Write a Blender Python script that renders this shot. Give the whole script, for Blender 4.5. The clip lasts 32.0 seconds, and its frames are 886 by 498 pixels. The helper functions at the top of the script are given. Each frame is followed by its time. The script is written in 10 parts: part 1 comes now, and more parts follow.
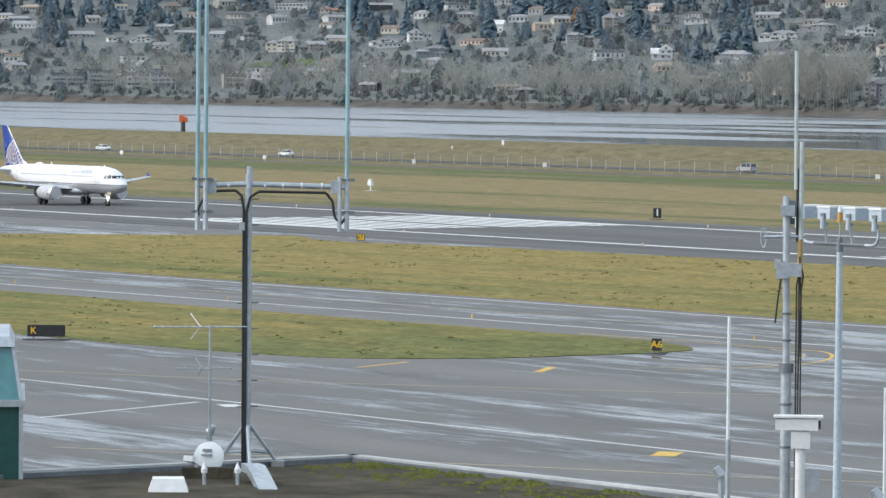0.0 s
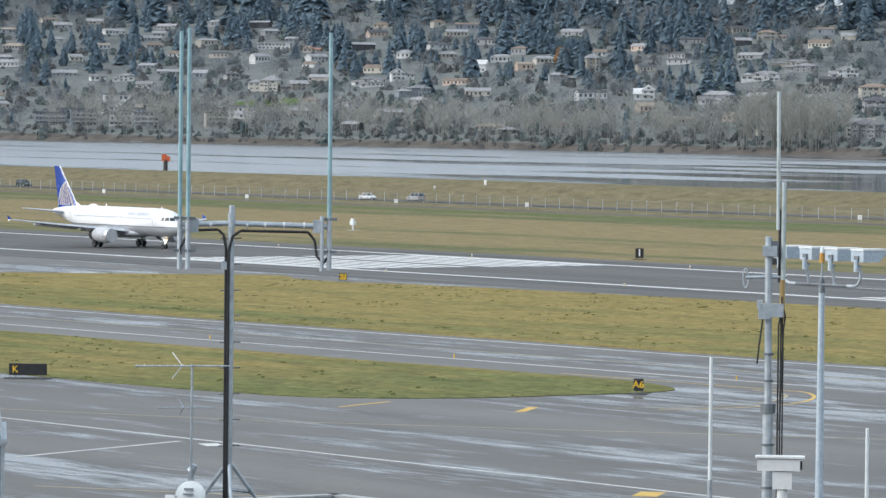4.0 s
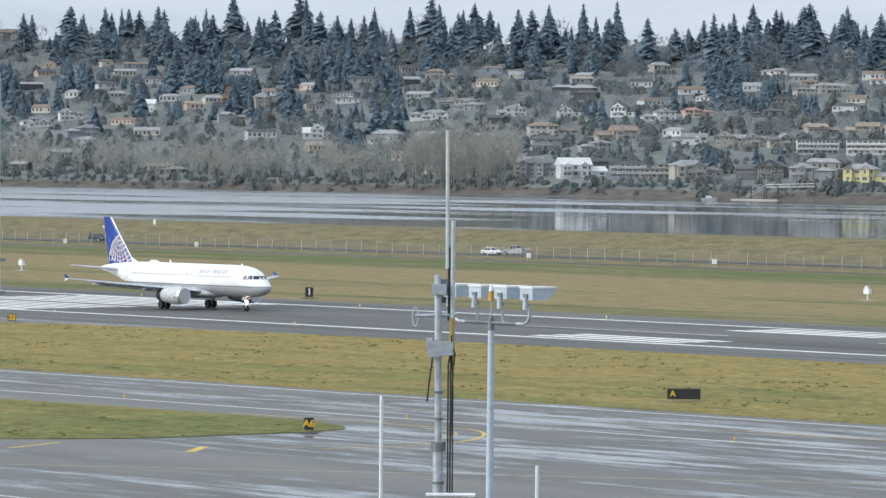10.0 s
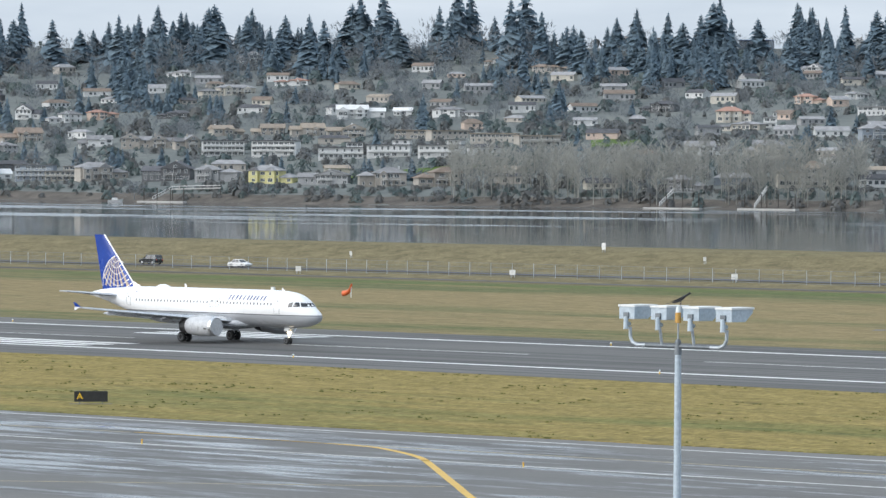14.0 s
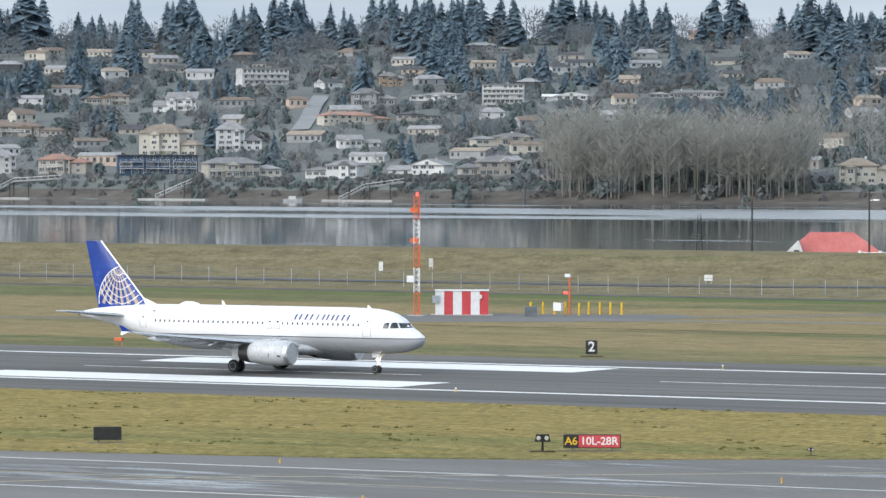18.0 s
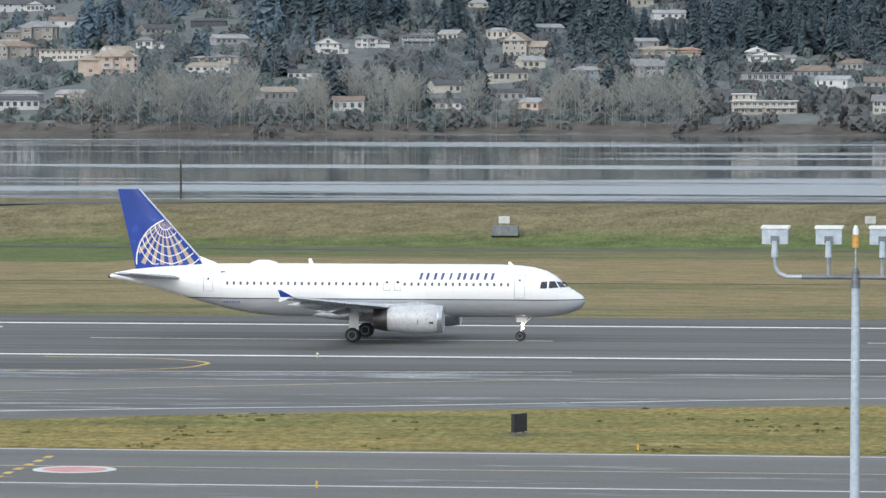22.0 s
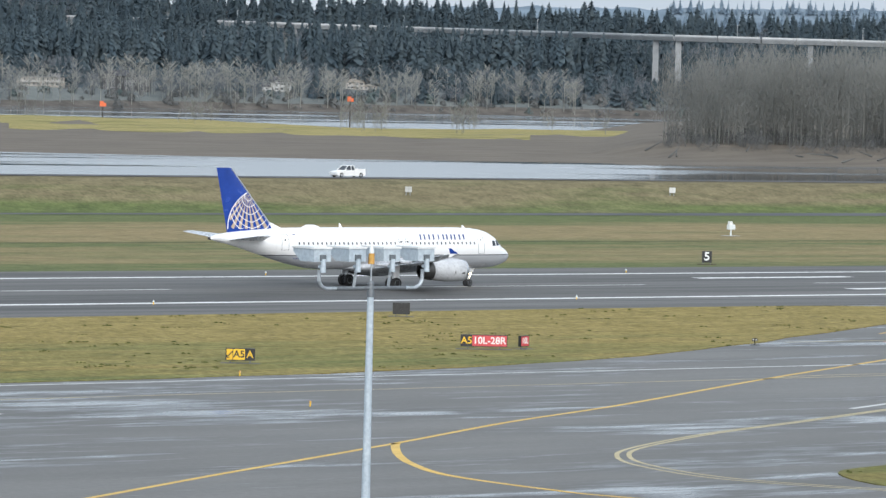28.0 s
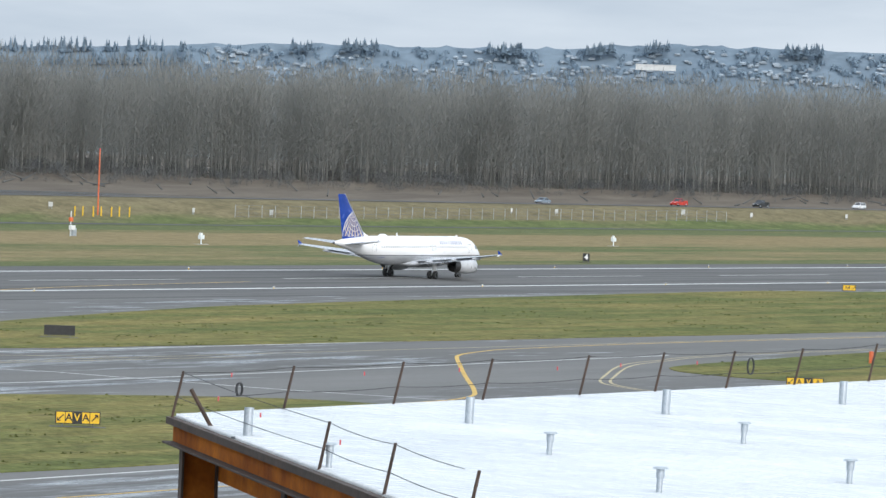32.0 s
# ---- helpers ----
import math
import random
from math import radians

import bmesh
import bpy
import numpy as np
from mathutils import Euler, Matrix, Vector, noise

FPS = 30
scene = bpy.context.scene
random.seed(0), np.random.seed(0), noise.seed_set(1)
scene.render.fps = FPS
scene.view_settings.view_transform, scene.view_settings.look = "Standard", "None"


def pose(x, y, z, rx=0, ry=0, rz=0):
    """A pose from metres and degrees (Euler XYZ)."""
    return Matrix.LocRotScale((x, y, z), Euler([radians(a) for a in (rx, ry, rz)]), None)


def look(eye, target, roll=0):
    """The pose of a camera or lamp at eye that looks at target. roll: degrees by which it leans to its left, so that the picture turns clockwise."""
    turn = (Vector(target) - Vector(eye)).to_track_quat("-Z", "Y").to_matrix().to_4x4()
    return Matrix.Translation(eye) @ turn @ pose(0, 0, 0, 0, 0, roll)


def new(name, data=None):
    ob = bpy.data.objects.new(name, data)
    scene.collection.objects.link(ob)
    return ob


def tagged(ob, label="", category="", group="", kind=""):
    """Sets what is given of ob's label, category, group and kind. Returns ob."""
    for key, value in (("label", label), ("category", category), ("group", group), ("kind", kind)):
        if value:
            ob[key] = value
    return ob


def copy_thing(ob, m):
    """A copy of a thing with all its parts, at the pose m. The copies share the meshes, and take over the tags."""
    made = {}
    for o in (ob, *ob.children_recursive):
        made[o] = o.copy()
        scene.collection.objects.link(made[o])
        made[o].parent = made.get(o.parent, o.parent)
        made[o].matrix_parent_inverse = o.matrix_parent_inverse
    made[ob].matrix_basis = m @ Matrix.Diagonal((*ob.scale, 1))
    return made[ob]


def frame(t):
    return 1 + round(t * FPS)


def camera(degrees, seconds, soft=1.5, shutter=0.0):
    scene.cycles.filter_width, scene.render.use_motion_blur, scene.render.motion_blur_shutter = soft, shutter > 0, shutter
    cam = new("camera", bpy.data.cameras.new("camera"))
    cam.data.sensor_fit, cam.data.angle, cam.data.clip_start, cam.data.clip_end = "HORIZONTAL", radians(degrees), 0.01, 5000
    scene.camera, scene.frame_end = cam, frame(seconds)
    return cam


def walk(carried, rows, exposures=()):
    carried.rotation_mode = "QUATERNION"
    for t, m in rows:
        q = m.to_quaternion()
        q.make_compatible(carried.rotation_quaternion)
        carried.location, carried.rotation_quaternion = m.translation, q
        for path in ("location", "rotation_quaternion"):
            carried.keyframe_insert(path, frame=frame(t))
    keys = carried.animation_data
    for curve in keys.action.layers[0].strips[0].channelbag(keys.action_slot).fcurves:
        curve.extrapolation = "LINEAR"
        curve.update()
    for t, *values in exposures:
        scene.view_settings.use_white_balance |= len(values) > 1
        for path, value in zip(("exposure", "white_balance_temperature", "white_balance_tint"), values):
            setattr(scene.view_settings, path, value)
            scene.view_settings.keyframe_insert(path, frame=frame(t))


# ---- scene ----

# The camera stands still on a high deck and only turns, following the aircraft.
EYE = (0.0, 0.0, 20.3)


def aim(turn, tilt, lean):
    """Camera pose: turn to the right of north, tilt above level, lean, in degrees."""
    return pose(*EYE, 0, 0, -turn) @ pose(0, 0, 0, 90 + tilt) @ pose(0, 0, 0, 0, 0, -lean)


cam = camera(10.617, 32.0, soft=1.45)
PATH = [
    (0, aim(-54.969, -2.106, -0.479)), (0.5, aim(-55.000, -1.997, -0.539)), (1, aim(-55.127, -1.870, -0.626)),
    (1.5, aim(-55.197, -1.772, -0.712)), (2, aim(-55.215, -1.775, -0.738)), (2.5, aim(-55.176, -1.778, -0.744)),
    (3, aim(-55.020, -1.753, -0.720)), (3.5, aim(-54.872, -1.692, -0.667)), (5.5, aim(-54.371, -1.511, -0.576)),
    (6, aim(-54.147, -1.518, -0.545)), (6.5, aim(-53.885, -1.526, -0.484)), (7, aim(-53.567, -1.475, -0.483)),
    (7.5, aim(-53.303, -1.385, -0.443)), (8, aim(-53.038, -1.289, -0.435)), (8.5, aim(-52.699, -1.260, -0.403)),
    (9, aim(-52.314, -1.196, -0.460)), (9.5, aim(-51.837, -1.172, -0.407)), (10, aim(-50.795, -1.120, -0.455)),
    (10.5, aim(-49.822, -1.105, -0.392)), (11, aim(-49.060, -1.149, -0.300)), (11.5, aim(-48.287, -1.183, -0.216)),
    (12, aim(-47.419, -1.179, -0.206)), (12.5, aim(-46.961, -1.229, -0.240)), (13, aim(-45.938, -1.152, -0.176)),
    (13.5, aim(-44.796, -1.077, -0.213)), (15.5, aim(-39.913, -1.128, -0.125)), (16, aim(-38.366, -1.142, -0.069)),
    (16.5, aim(-36.507, -1.153, 0.013)), (17, aim(-34.489, -1.138, 0.026)), (17.5, aim(-32.304, -1.179, 0.043)),
    (18, aim(-30.299, -1.197, -0.023)), (18.5, aim(-28.205, -1.219, -0.098)), (19, aim(-26.052, -1.254, -0.144)),
    (19.5, aim(-23.608, -1.351, -0.129)), (20, aim(-20.296, -1.469, -0.015)), (20.5, aim(-15.623, -1.608, -0.016)),
    (21, aim(-13.012, -1.865, -0.120)), (21.5, aim(-10.100, -1.981, -0.061)), (22, aim(-6.751, -2.028, -0.037)),
    (22.5, aim(-3.174, -2.061, 0.004)), (23, aim(0.811, -2.045, 0.060)), (23.5, aim(4.870, -2.014, -0.059)),
    (24, aim(8.999, -2.012, -0.181)), (24.5, aim(13.586, -2.029, -0.550)), (26.5, aim(29.533, -1.987, -0.852)),
    (27, aim(33.392, -1.961, -1.134)), (27.5, aim(36.684, -1.971, -1.263)), (28, aim(39.437, -1.978, -1.433)),
    (28.5, aim(41.953, -1.916, -1.470)), (29, aim(44.528, -1.834, -1.718)), (29.5, aim(47.302, -1.707, -1.725)),
    (30, aim(49.977, -1.587, -1.793)), (30.5, aim(52.521, -1.497, -1.908)), (31, aim(54.346, -1.445, -2.038)),
    (31.5, aim(56.129, -1.405, -2.140)), (32, aim(57.454, -1.352, -2.256)),
]
# the picture darkens a little while the white aircraft fills it
EXPOSURES = [(0, 0.44), (18.5, 0.44), (20, 0.38), (22, 0.31), (24.5, 0.31), (26.5, 0.38), (28, 0.44), (32, 0.44)]
walk(cam, PATH, EXPOSURES)

# ---- light: a bright overcast winter day, sun high behind thin cloud ----
world = bpy.data.worlds.new("overcast_sky")
scene.world = world
world.use_nodes = True
wn, wl = world.node_tree.nodes, world.node_tree.links
wn.clear()
w_out = wn.new("ShaderNodeOutputWorld")
w_bg = wn.new("ShaderNodeBackground")
w_sky = wn.new("ShaderNodeTexSky")
w_sky.sky_type = "NISHITA"
w_sky.sun_disc = False
w_sky.sun_elevation, w_sky.sun_rotation = radians(30), radians(204)
w_sky.air_density, w_sky.dust_density = 1.5, 3.0
w_co = wn.new("ShaderNodeTexCoord")
w_map = wn.new("ShaderNodeMapping")
w_map.inputs["Scale"].default_value = (1.0, 1.0, 6.0)
w_noise = wn.new("ShaderNodeTexNoise")
w_noise.inputs["Scale"].default_value = 7.0
w_noise.inputs["Detail"].default_value = 7.0
w_noise.inputs["Roughness"].default_value = 0.55
w_ramp = wn.new("ShaderNodeValToRGB")
w_ramp.color_ramp.elements[0].position, w_ramp.color_ramp.elements[0].color = 0.32, (4.45, 5.35, 6.45, 1)
w_ramp.color_ramp.elements[1].position, w_ramp.color_ramp.elements[1].color = 0.68, (6.5, 7.3, 8.22, 1)
w_mix = wn.new("ShaderNodeMixRGB")
w_mix.inputs["Fac"].default_value = 0.88
wl.new(w_co.outputs["Generated"], w_map.inputs["Vector"])
wl.new(w_map.outputs["Vector"], w_noise.inputs["Vector"])
wl.new(w_noise.outputs["Fac"], w_ramp.inputs["Fac"])
wl.new(w_sky.outputs["Color"], w_mix.inputs["Color1"])
wl.new(w_ramp.outputs["Color"], w_mix.inputs["Color2"])
# an overcast sky is brighter overhead than at the horizon
w_sep = wn.new("ShaderNodeSeparateXYZ")
wl.new(w_co.outputs["Generated"], w_sep.inputs["Vector"])
w_up = wn.new("ShaderNodeValToRGB")
w_up.color_ramp.elements.new(0.035)
w_up.color_ramp.elements.new(0.13)
for el, at, v in zip(w_up.color_ramp.elements, (0.0, 0.035, 0.13, 1.0), (0.57, 0.61, 0.78, 0.84)):
    el.position, el.color = at, (v, v, v, 1)
wl.new(w_sep.outputs["Z"], w_up.inputs["Fac"])
w_gain = wn.new("ShaderNodeMixRGB")
w_gain.blend_type = "MULTIPLY"
w_gain.inputs["Fac"].default_value = 1.0
wl.new(w_mix.outputs["Color"], w_gain.inputs["Color1"])
wl.new(w_up.outputs["Color"], w_gain.inputs["Color2"])
wl.new(w_gain.outputs["Color"], w_bg.inputs["Color"])
w_bg.inputs["Strength"].default_value = 0.15
wl.new(w_bg.outputs["Background"], w_out.inputs["Surface"])

sun = new("sun", bpy.data.lights.new("sun", "SUN"))
sun.data.energy, sun.data.angle, sun.data.color = 1.9, radians(55), (1.0, 0.985, 0.965)
sun.matrix_world = look((0, 0, 140), (100, 220, 0))

# ---- small mesh tools ----
FT = 0.3048
RND = random.Random(7)


class Geo:
    """Gathers vertices and faces of one mesh."""

    def __init__(self):
        self.v, self.f = [], []

    def add(self, verts, faces):
        k = len(self.v)
        self.v.extend(tuple(p) for p in verts)
        self.f.extend(tuple(i + k for i in q) for q in faces)
        return self

    def box(self, c, s, turn=0.0, taper=1.0):
        """Box with its centre c and size s, turned about z by degrees; taper shrinks its top."""
        co, si = math.cos(radians(turn)), math.sin(radians(turn))
        pts = []
        for z in (-0.5, 0.5):
            k = 1.0 if z < 0 else taper
            for x, y in ((-0.5, -0.5), (0.5, -0.5), (0.5, 0.5), (-0.5, 0.5)):
                px, py = x * s[0] * k, y * s[1] * k
                pts.append((c[0] + px * co - py * si, c[1] + px * si + py * co, c[2] + z * s[2]))
        return self.add(pts, ((3, 2, 1, 0), (4, 5, 6, 7), (0, 1, 5, 4), (1, 2, 6, 5), (2, 3, 7, 6), (3, 0, 4, 7)))

    def rod(self, a, b, r0, r1=None, n=8):
        """Round bar from a to b."""
        r1 = r0 if r1 is None else r1
        a, b = Vector(a), Vector(b)
        w = (b - a).normalized()
        u = w.orthogonal().normalized()
        q = w.cross(u)
        pts = []
        for p, r in ((a, r0), (b, r1)):
            for i in range(n):
                t = 2 * math.pi * i / n
                pts.append(p + (u * math.cos(t) + q * math.sin(t)) * r)
        faces = [(i, (i + 1) % n, n + (i + 1) % n, n + i) for i in range(n)]
        faces += [tuple(range(n - 1, -1, -1)), tuple(range(n, 2 * n))]
        return self.add(pts, faces)

    def pipe(self, points, r, n=6):
        for a, b in zip(points, points[1:]):
            self.rod(a, b, r, r, n)
        return self

    def loft(self, rings, cap=True):
        """Skin over closed rings of equal length."""
        n = len(rings[0])
        pts = [p for ring in rings for p in ring]
        faces = []
        for k in range(len(rings) - 1):
            for i in range(n):
                j = (i + 1) % n
                faces.append((k * n + i, k * n + j, (k + 1) * n + j, (k + 1) * n + i))
        if cap:
            faces += [tuple(range(n - 1, -1, -1)), tuple((len(rings) - 1) * n + i for i in range(n))]
        return self.add(pts, faces)

    def lathe(self, profile, origin, axis="x", n=24):
        """Surface of revolution; profile holds pairs (along, radius)."""
        rings = []
        for a, r in profile:
            ring = []
            for i in range(n):
                t = 2 * math.pi * i / n
                c, s = r * math.cos(t), r * math.sin(t)
                o = {"x": (a, c, s), "y": (s, a, c), "z": (c, s, a)}[axis]
                ring.append((origin[0] + o[0], origin[1] + o[1], origin[2] + o[2]))
            rings.append(ring)
        return self.loft(rings)

    def slab(self, outline, z0, z1):
        """Prism over a plan outline."""
        n = len(outline)
        pts = [(x, y, z0) for x, y in outline] + [(x, y, z1) for x, y in outline]
        faces = [(i, (i + 1) % n, n + (i + 1) % n, n + i) for i in range(n)]
        return self.add(pts, faces + [tuple(range(n - 1, -1, -1)), tuple(range(n, 2 * n))])

    def mesh(self, name, material, smooth=False):
        me = bpy.data.meshes.new(name)
        me.from_pydata(self.v, [], self.f)
        me.materials.append(material)
        bm = bmesh.new()
        bm.from_mesh(me)
        bmesh.ops.recalc_face_normals(bm, faces=bm.faces)
        bm.to_mesh(me)
        bm.free()
        if smooth:
            me.shade_smooth()
            me.set_sharp_from_angle(angle=radians(35))
        return me


def part(name, geo, material, parent, label="", smooth=False):
    """One mesh object under a thing or a part."""
    ob = new(name, geo.mesh(name, material, smooth) if isinstance(geo, Geo) else geo)
    if parent is not None:
        ob.parent = parent
    return tagged(ob, label)


def thing(name, m, label, category, group="", kind=""):
    """An empty at a thing's base."""
    ob = new(name)
    ob.empty_display_size = 0.2
    ob.matrix_basis = m
    return tagged(ob, label, category, group, kind)


def bulk(name, blocks, material, smooth=False):
    """One big mesh out of arrays: blocks of (vertices n x 3, faces m x 3 or m x 4)."""
    vs, fs, k = [], [], 0
    for v, f in blocks:
        vs.append(v)
        fs.append(f + k)
        k += len(v)
    v = np.concatenate(vs).astype(np.float32)
    f = np.concatenate(fs).astype(np.int32)
    me = bpy.data.meshes.new(name)
    w = f.shape[1]
    me.vertices.add(len(v))
    me.vertices.foreach_set("co", v.ravel())
    me.loops.add(f.size)
    me.loops.foreach_set("vertex_index", f.ravel())
    me.polygons.add(len(f))
    me.polygons.foreach_set("loop_start", np.arange(0, f.size, w, dtype=np.int32))
    me.polygons.foreach_set("loop_total", np.full(len(f), w, dtype=np.int32))
    me.update(calc_edges=True)
    me.materials.append(material)
    if smooth:
        me.shade_smooth()
    return me


def polar(turn, reach, z=0.0):
    """A place by its bearing to the right of north, in degrees, and its distance."""
    return (reach * math.sin(radians(turn)), reach * math.cos(radians(turn)), z)

# ---- materials ----
def shader(name):
    m = bpy.data.materials.new(name)
    m.use_nodes = True
    return m, m.node_tree.nodes, m.node_tree.links, m.node_tree.nodes["Principled BSDF"]


def noise_field(nodes, links, scale, stretch=(1, 1, 1), detail=5.0, rough=0.6, coords="Object", turn=0.0):
    co = nodes.new("ShaderNodeTexCoord")
    mp = nodes.new("ShaderNodeMapping")
    mp.inputs["Scale"].default_value = stretch
    mp.inputs["Rotation"].default_value = (0, 0, radians(turn))
    no = nodes.new("ShaderNodeTexNoise")
    no.inputs["Scale"].default_value, no.inputs["Detail"].default_value = scale, detail
    no.inputs["Roughness"].default_value = rough
    links.new(co.outputs[coords], mp.inputs["Vector"])
    links.new(mp.outputs["Vector"], no.inputs["Vector"])
    return no.outputs["Fac"]


def ramp(nodes, links, fac, stops):
    r = nodes.new("ShaderNodeValToRGB")
    e = r.color_ramp.elements
    while len(e) < len(stops):
        e.new(0.5)
    for k, (p, c) in enumerate(stops):
        e[k].position = p
        e[k].color = (*c, 1) if isinstance(c, tuple) else (c, c, c, 1)
    links.new(fac, r.inputs["Fac"])
    return r.outputs["Color"]


def blend(nodes, links, fac, a, b, how="MIX"):
    m = nodes.new("ShaderNodeMixRGB")
    m.blend_type = how
    for socket, value in (("Fac", fac), ("Color1", a), ("Color2", b)):
        if isinstance(value, (int, float)):
            m.inputs[socket].default_value = value if socket == "Fac" else (value, value, value, 1)
        elif isinstance(value, tuple):
            m.inputs[socket].default_value = (*value, 1)
        else:
            links.new(value, m.inputs[socket])
    return m.outputs["Color"]


def surface(name, dark, light, rough=(0.5, 0.7), scale=3.0, stretch=(1, 1, 1), metal=0.0, bump=0.0, fine=8.0, tint=0.0, spec=0.5):
    """A worn, slightly uneven surface of two near tones; tint: how far single objects differ."""
    m, n, l, p = shader(name)
    big = noise_field(n, l, scale, stretch)
    small = noise_field(n, l, scale * fine, stretch, 3.0)
    col = ramp(n, l, big, ((0.3, dark), (0.7, light)))
    col = blend(n, l, 0.22, col, ramp(n, l, small, ((0.3, 0.25), (0.7, 0.9))), "OVERLAY")
    if tint:
        oi = n.new("ShaderNodeObjectInfo")
        col = blend(n, l, tint, col, ramp(n, l, oi.outputs["Random"], ((0.0, 0.15), (1.0, 0.95))), "OVERLAY")
    l.new(col, p.inputs["Base Color"])
    l.new(ramp(n, l, small, ((0.3, rough[0]), (0.7, rough[1]))), p.inputs["Roughness"])
    p.inputs["Metallic"].default_value = metal
    p.inputs["Specular IOR Level"].default_value = spec
    if bump:
        b = n.new("ShaderNodeBump")
        b.inputs["Strength"].default_value, b.inputs["Distance"].default_value = 0.6, bump
        l.new(small, b.inputs["Height"])
        l.new(b.outputs["Normal"], p.inputs["Normal"])
    return m


def glow(name, colour, strength):
    m, n, l, p = shader(name)
    p.inputs["Base Color"].default_value = (*colour, 1)
    p.inputs["Emission Color"].default_value = (*colour, 1)
    p.inputs["Emission Strength"].default_value = strength
    return m


def grass_material(name, greens, straw, green_share, cell=1.0, strips=()):
    m, n, l, p = shader(name)
    wide = noise_field(n, l, 0.016, (1, 3.2, 1), 6.0, 0.62)
    lanes = noise_field(n, l, 0.10, (0.16, 1.6, 1), 4.0, 0.6)
    tuft = noise_field(n, l, 0.36 * cell, (0.55, 1.0, 1), 6.0, 0.75)
    grain = noise_field(n, l, 1.5 * cell, (1.5, 0.7, 1), 3.0, 0.8)
    g = ramp(n, l, tuft, ((0.36, greens[0]), (0.64, greens[1])))
    s = ramp(n, l, tuft, ((0.36, straw[0]), (0.64, straw[1])))
    where = blend(n, l, 0.45, wide, lanes)
    if strips:                              # mown strips along the runway: (y, more or less straw)
        co = n.new("ShaderNodeTexCoord")
        sep = n.new("ShaderNodeSeparateXYZ")
        l.new(co.outputs["Object"], sep.inputs["Vector"])
        y0, y1 = strips[0][0], strips[-1][0]
        mr = n.new("ShaderNodeMapRange")
        mr.inputs["From Min"].default_value, mr.inputs["From Max"].default_value = y0, y1
        l.new(sep.outputs["Y"], mr.inputs["Value"])
        where = blend(n, l, 1.0, where, ramp(n, l, mr.outputs["Result"], tuple(((y - y0) / (y1 - y0), max(0.0, v)) for y, v in strips)), "ADD")
        where = blend(n, l, 1.0, where, ramp(n, l, mr.outputs["Result"], tuple(((y - y0) / (y1 - y0), max(0.0, -v)) for y, v in strips)), "SUBTRACT")
    c = blend(n, l, ramp(n, l, where, ((green_share - 0.09, 0.0), (green_share + 0.09, 1.0))), g, s)
    c = blend(n, l, 0.36 if cell == 1.0 else 0.6, c, ramp(n, l, grain, ((0.32, 0.12), (0.68, 0.88))), "OVERLAY")
    c = blend(n, l, ramp(n, l, noise_field(n, l, 0.30, (0.5, 1.0, 1), 6.0, 0.75), ((0.56, 0.0), (0.68, 0.55))), c, (0.062, 0.060, 0.034))
    l.new(c, p.inputs["Base Color"])
    p.inputs["Roughness"].default_value = 0.95
    p.inputs["Specular IOR Level"].default_value = 0.1
    b = n.new("ShaderNodeBump")
    b.inputs["Strength"].default_value, b.inputs["Distance"].default_value = 0.9, 0.18
    l.new(blend(n, l, 0.5, tuft, grain), b.inputs["Height"])
    l.new(b.outputs["Normal"], p.inputs["Normal"])
    return m


def pavement_material(name, dark, light, wet, wet_scale=0.03, stretch=(0.35, 2.4, 1), streak=0.0, drier=0.0):
    """Asphalt or concrete, damp in patches; wet: share of the surface under a film of water."""
    m, n, l, p = shader(name)
    big = noise_field(n, l, 0.02, (0.5, 3.0, 1), 6.0, 0.6)
    mid = noise_field(n, l, 0.30, (0.35, 0.9, 1), 6.0, 0.7)
    fine = noise_field(n, l, 2.2, (1.2, 0.7, 1), 4.0, 0.75)
    c = ramp(n, l, blend(n, l, 0.35, big, mid), ((0.38, dark), (0.62, light)))
    c = blend(n, l, 0.22, c, ramp(n, l, fine, ((0.3, 0.2), (0.7, 0.8))), "OVERLAY")
    if streak:
        rub = noise_field(n, l, 0.5, (0.02, 1.0, 1), 4.0, 0.6)
        c = blend(n, l, ramp(n, l, rub, ((0.45, 0.0), (0.62, streak))), c, (0.02, 0.02, 0.022))
    film = blend(n, l, 0.5, noise_field(n, l, wet_scale, stretch, 6.0, 0.7), big)
    if drier:                               # the middle has dried off, the far ends lie wet
        co = n.new("ShaderNodeTexCoord")
        sep = n.new("ShaderNodeSeparateXYZ")
        l.new(co.outputs["Object"], sep.inputs["Vector"])
        mr = n.new("ShaderNodeMapRange")
        mr.inputs["From Min"].default_value, mr.inputs["From Max"].default_value = -300.0, 500.0
        l.new(sep.outputs["X"], mr.inputs["Value"])
        film = blend(n, l, 1.0, film, ramp(n, l, mr.outputs["Result"], ((0.13, 0.0), (0.29, drier), (0.51, drier), (0.585, 0.0), (0.69, 0.0), (0.79, drier * 0.8))), "ADD")
    f = ramp(n, l, film, ((wet - 0.045, 1.0), (wet + 0.035, 0.0)))
    l.new(blend(n, l, f, c, (0.05, 0.051, 0.054)), p.inputs["Base Color"])
    l.new(blend(n, l, f, ramp(n, l, mid, ((0.3, 0.62), (0.7, 0.85))), 0.14), p.inputs["Roughness"])
    l.new(blend(n, l, f, 0.25, 1.0), p.inputs["Specular IOR Level"])
    b = n.new("ShaderNodeBump")
    b.inputs["Strength"].default_value, b.inputs["Distance"].default_value = 0.35, 0.01
    l.new(blend(n, l, f, fine, 0.5), b.inputs["Height"])
    l.new(b.outputs["Normal"], p.inputs["Normal"])
    return m


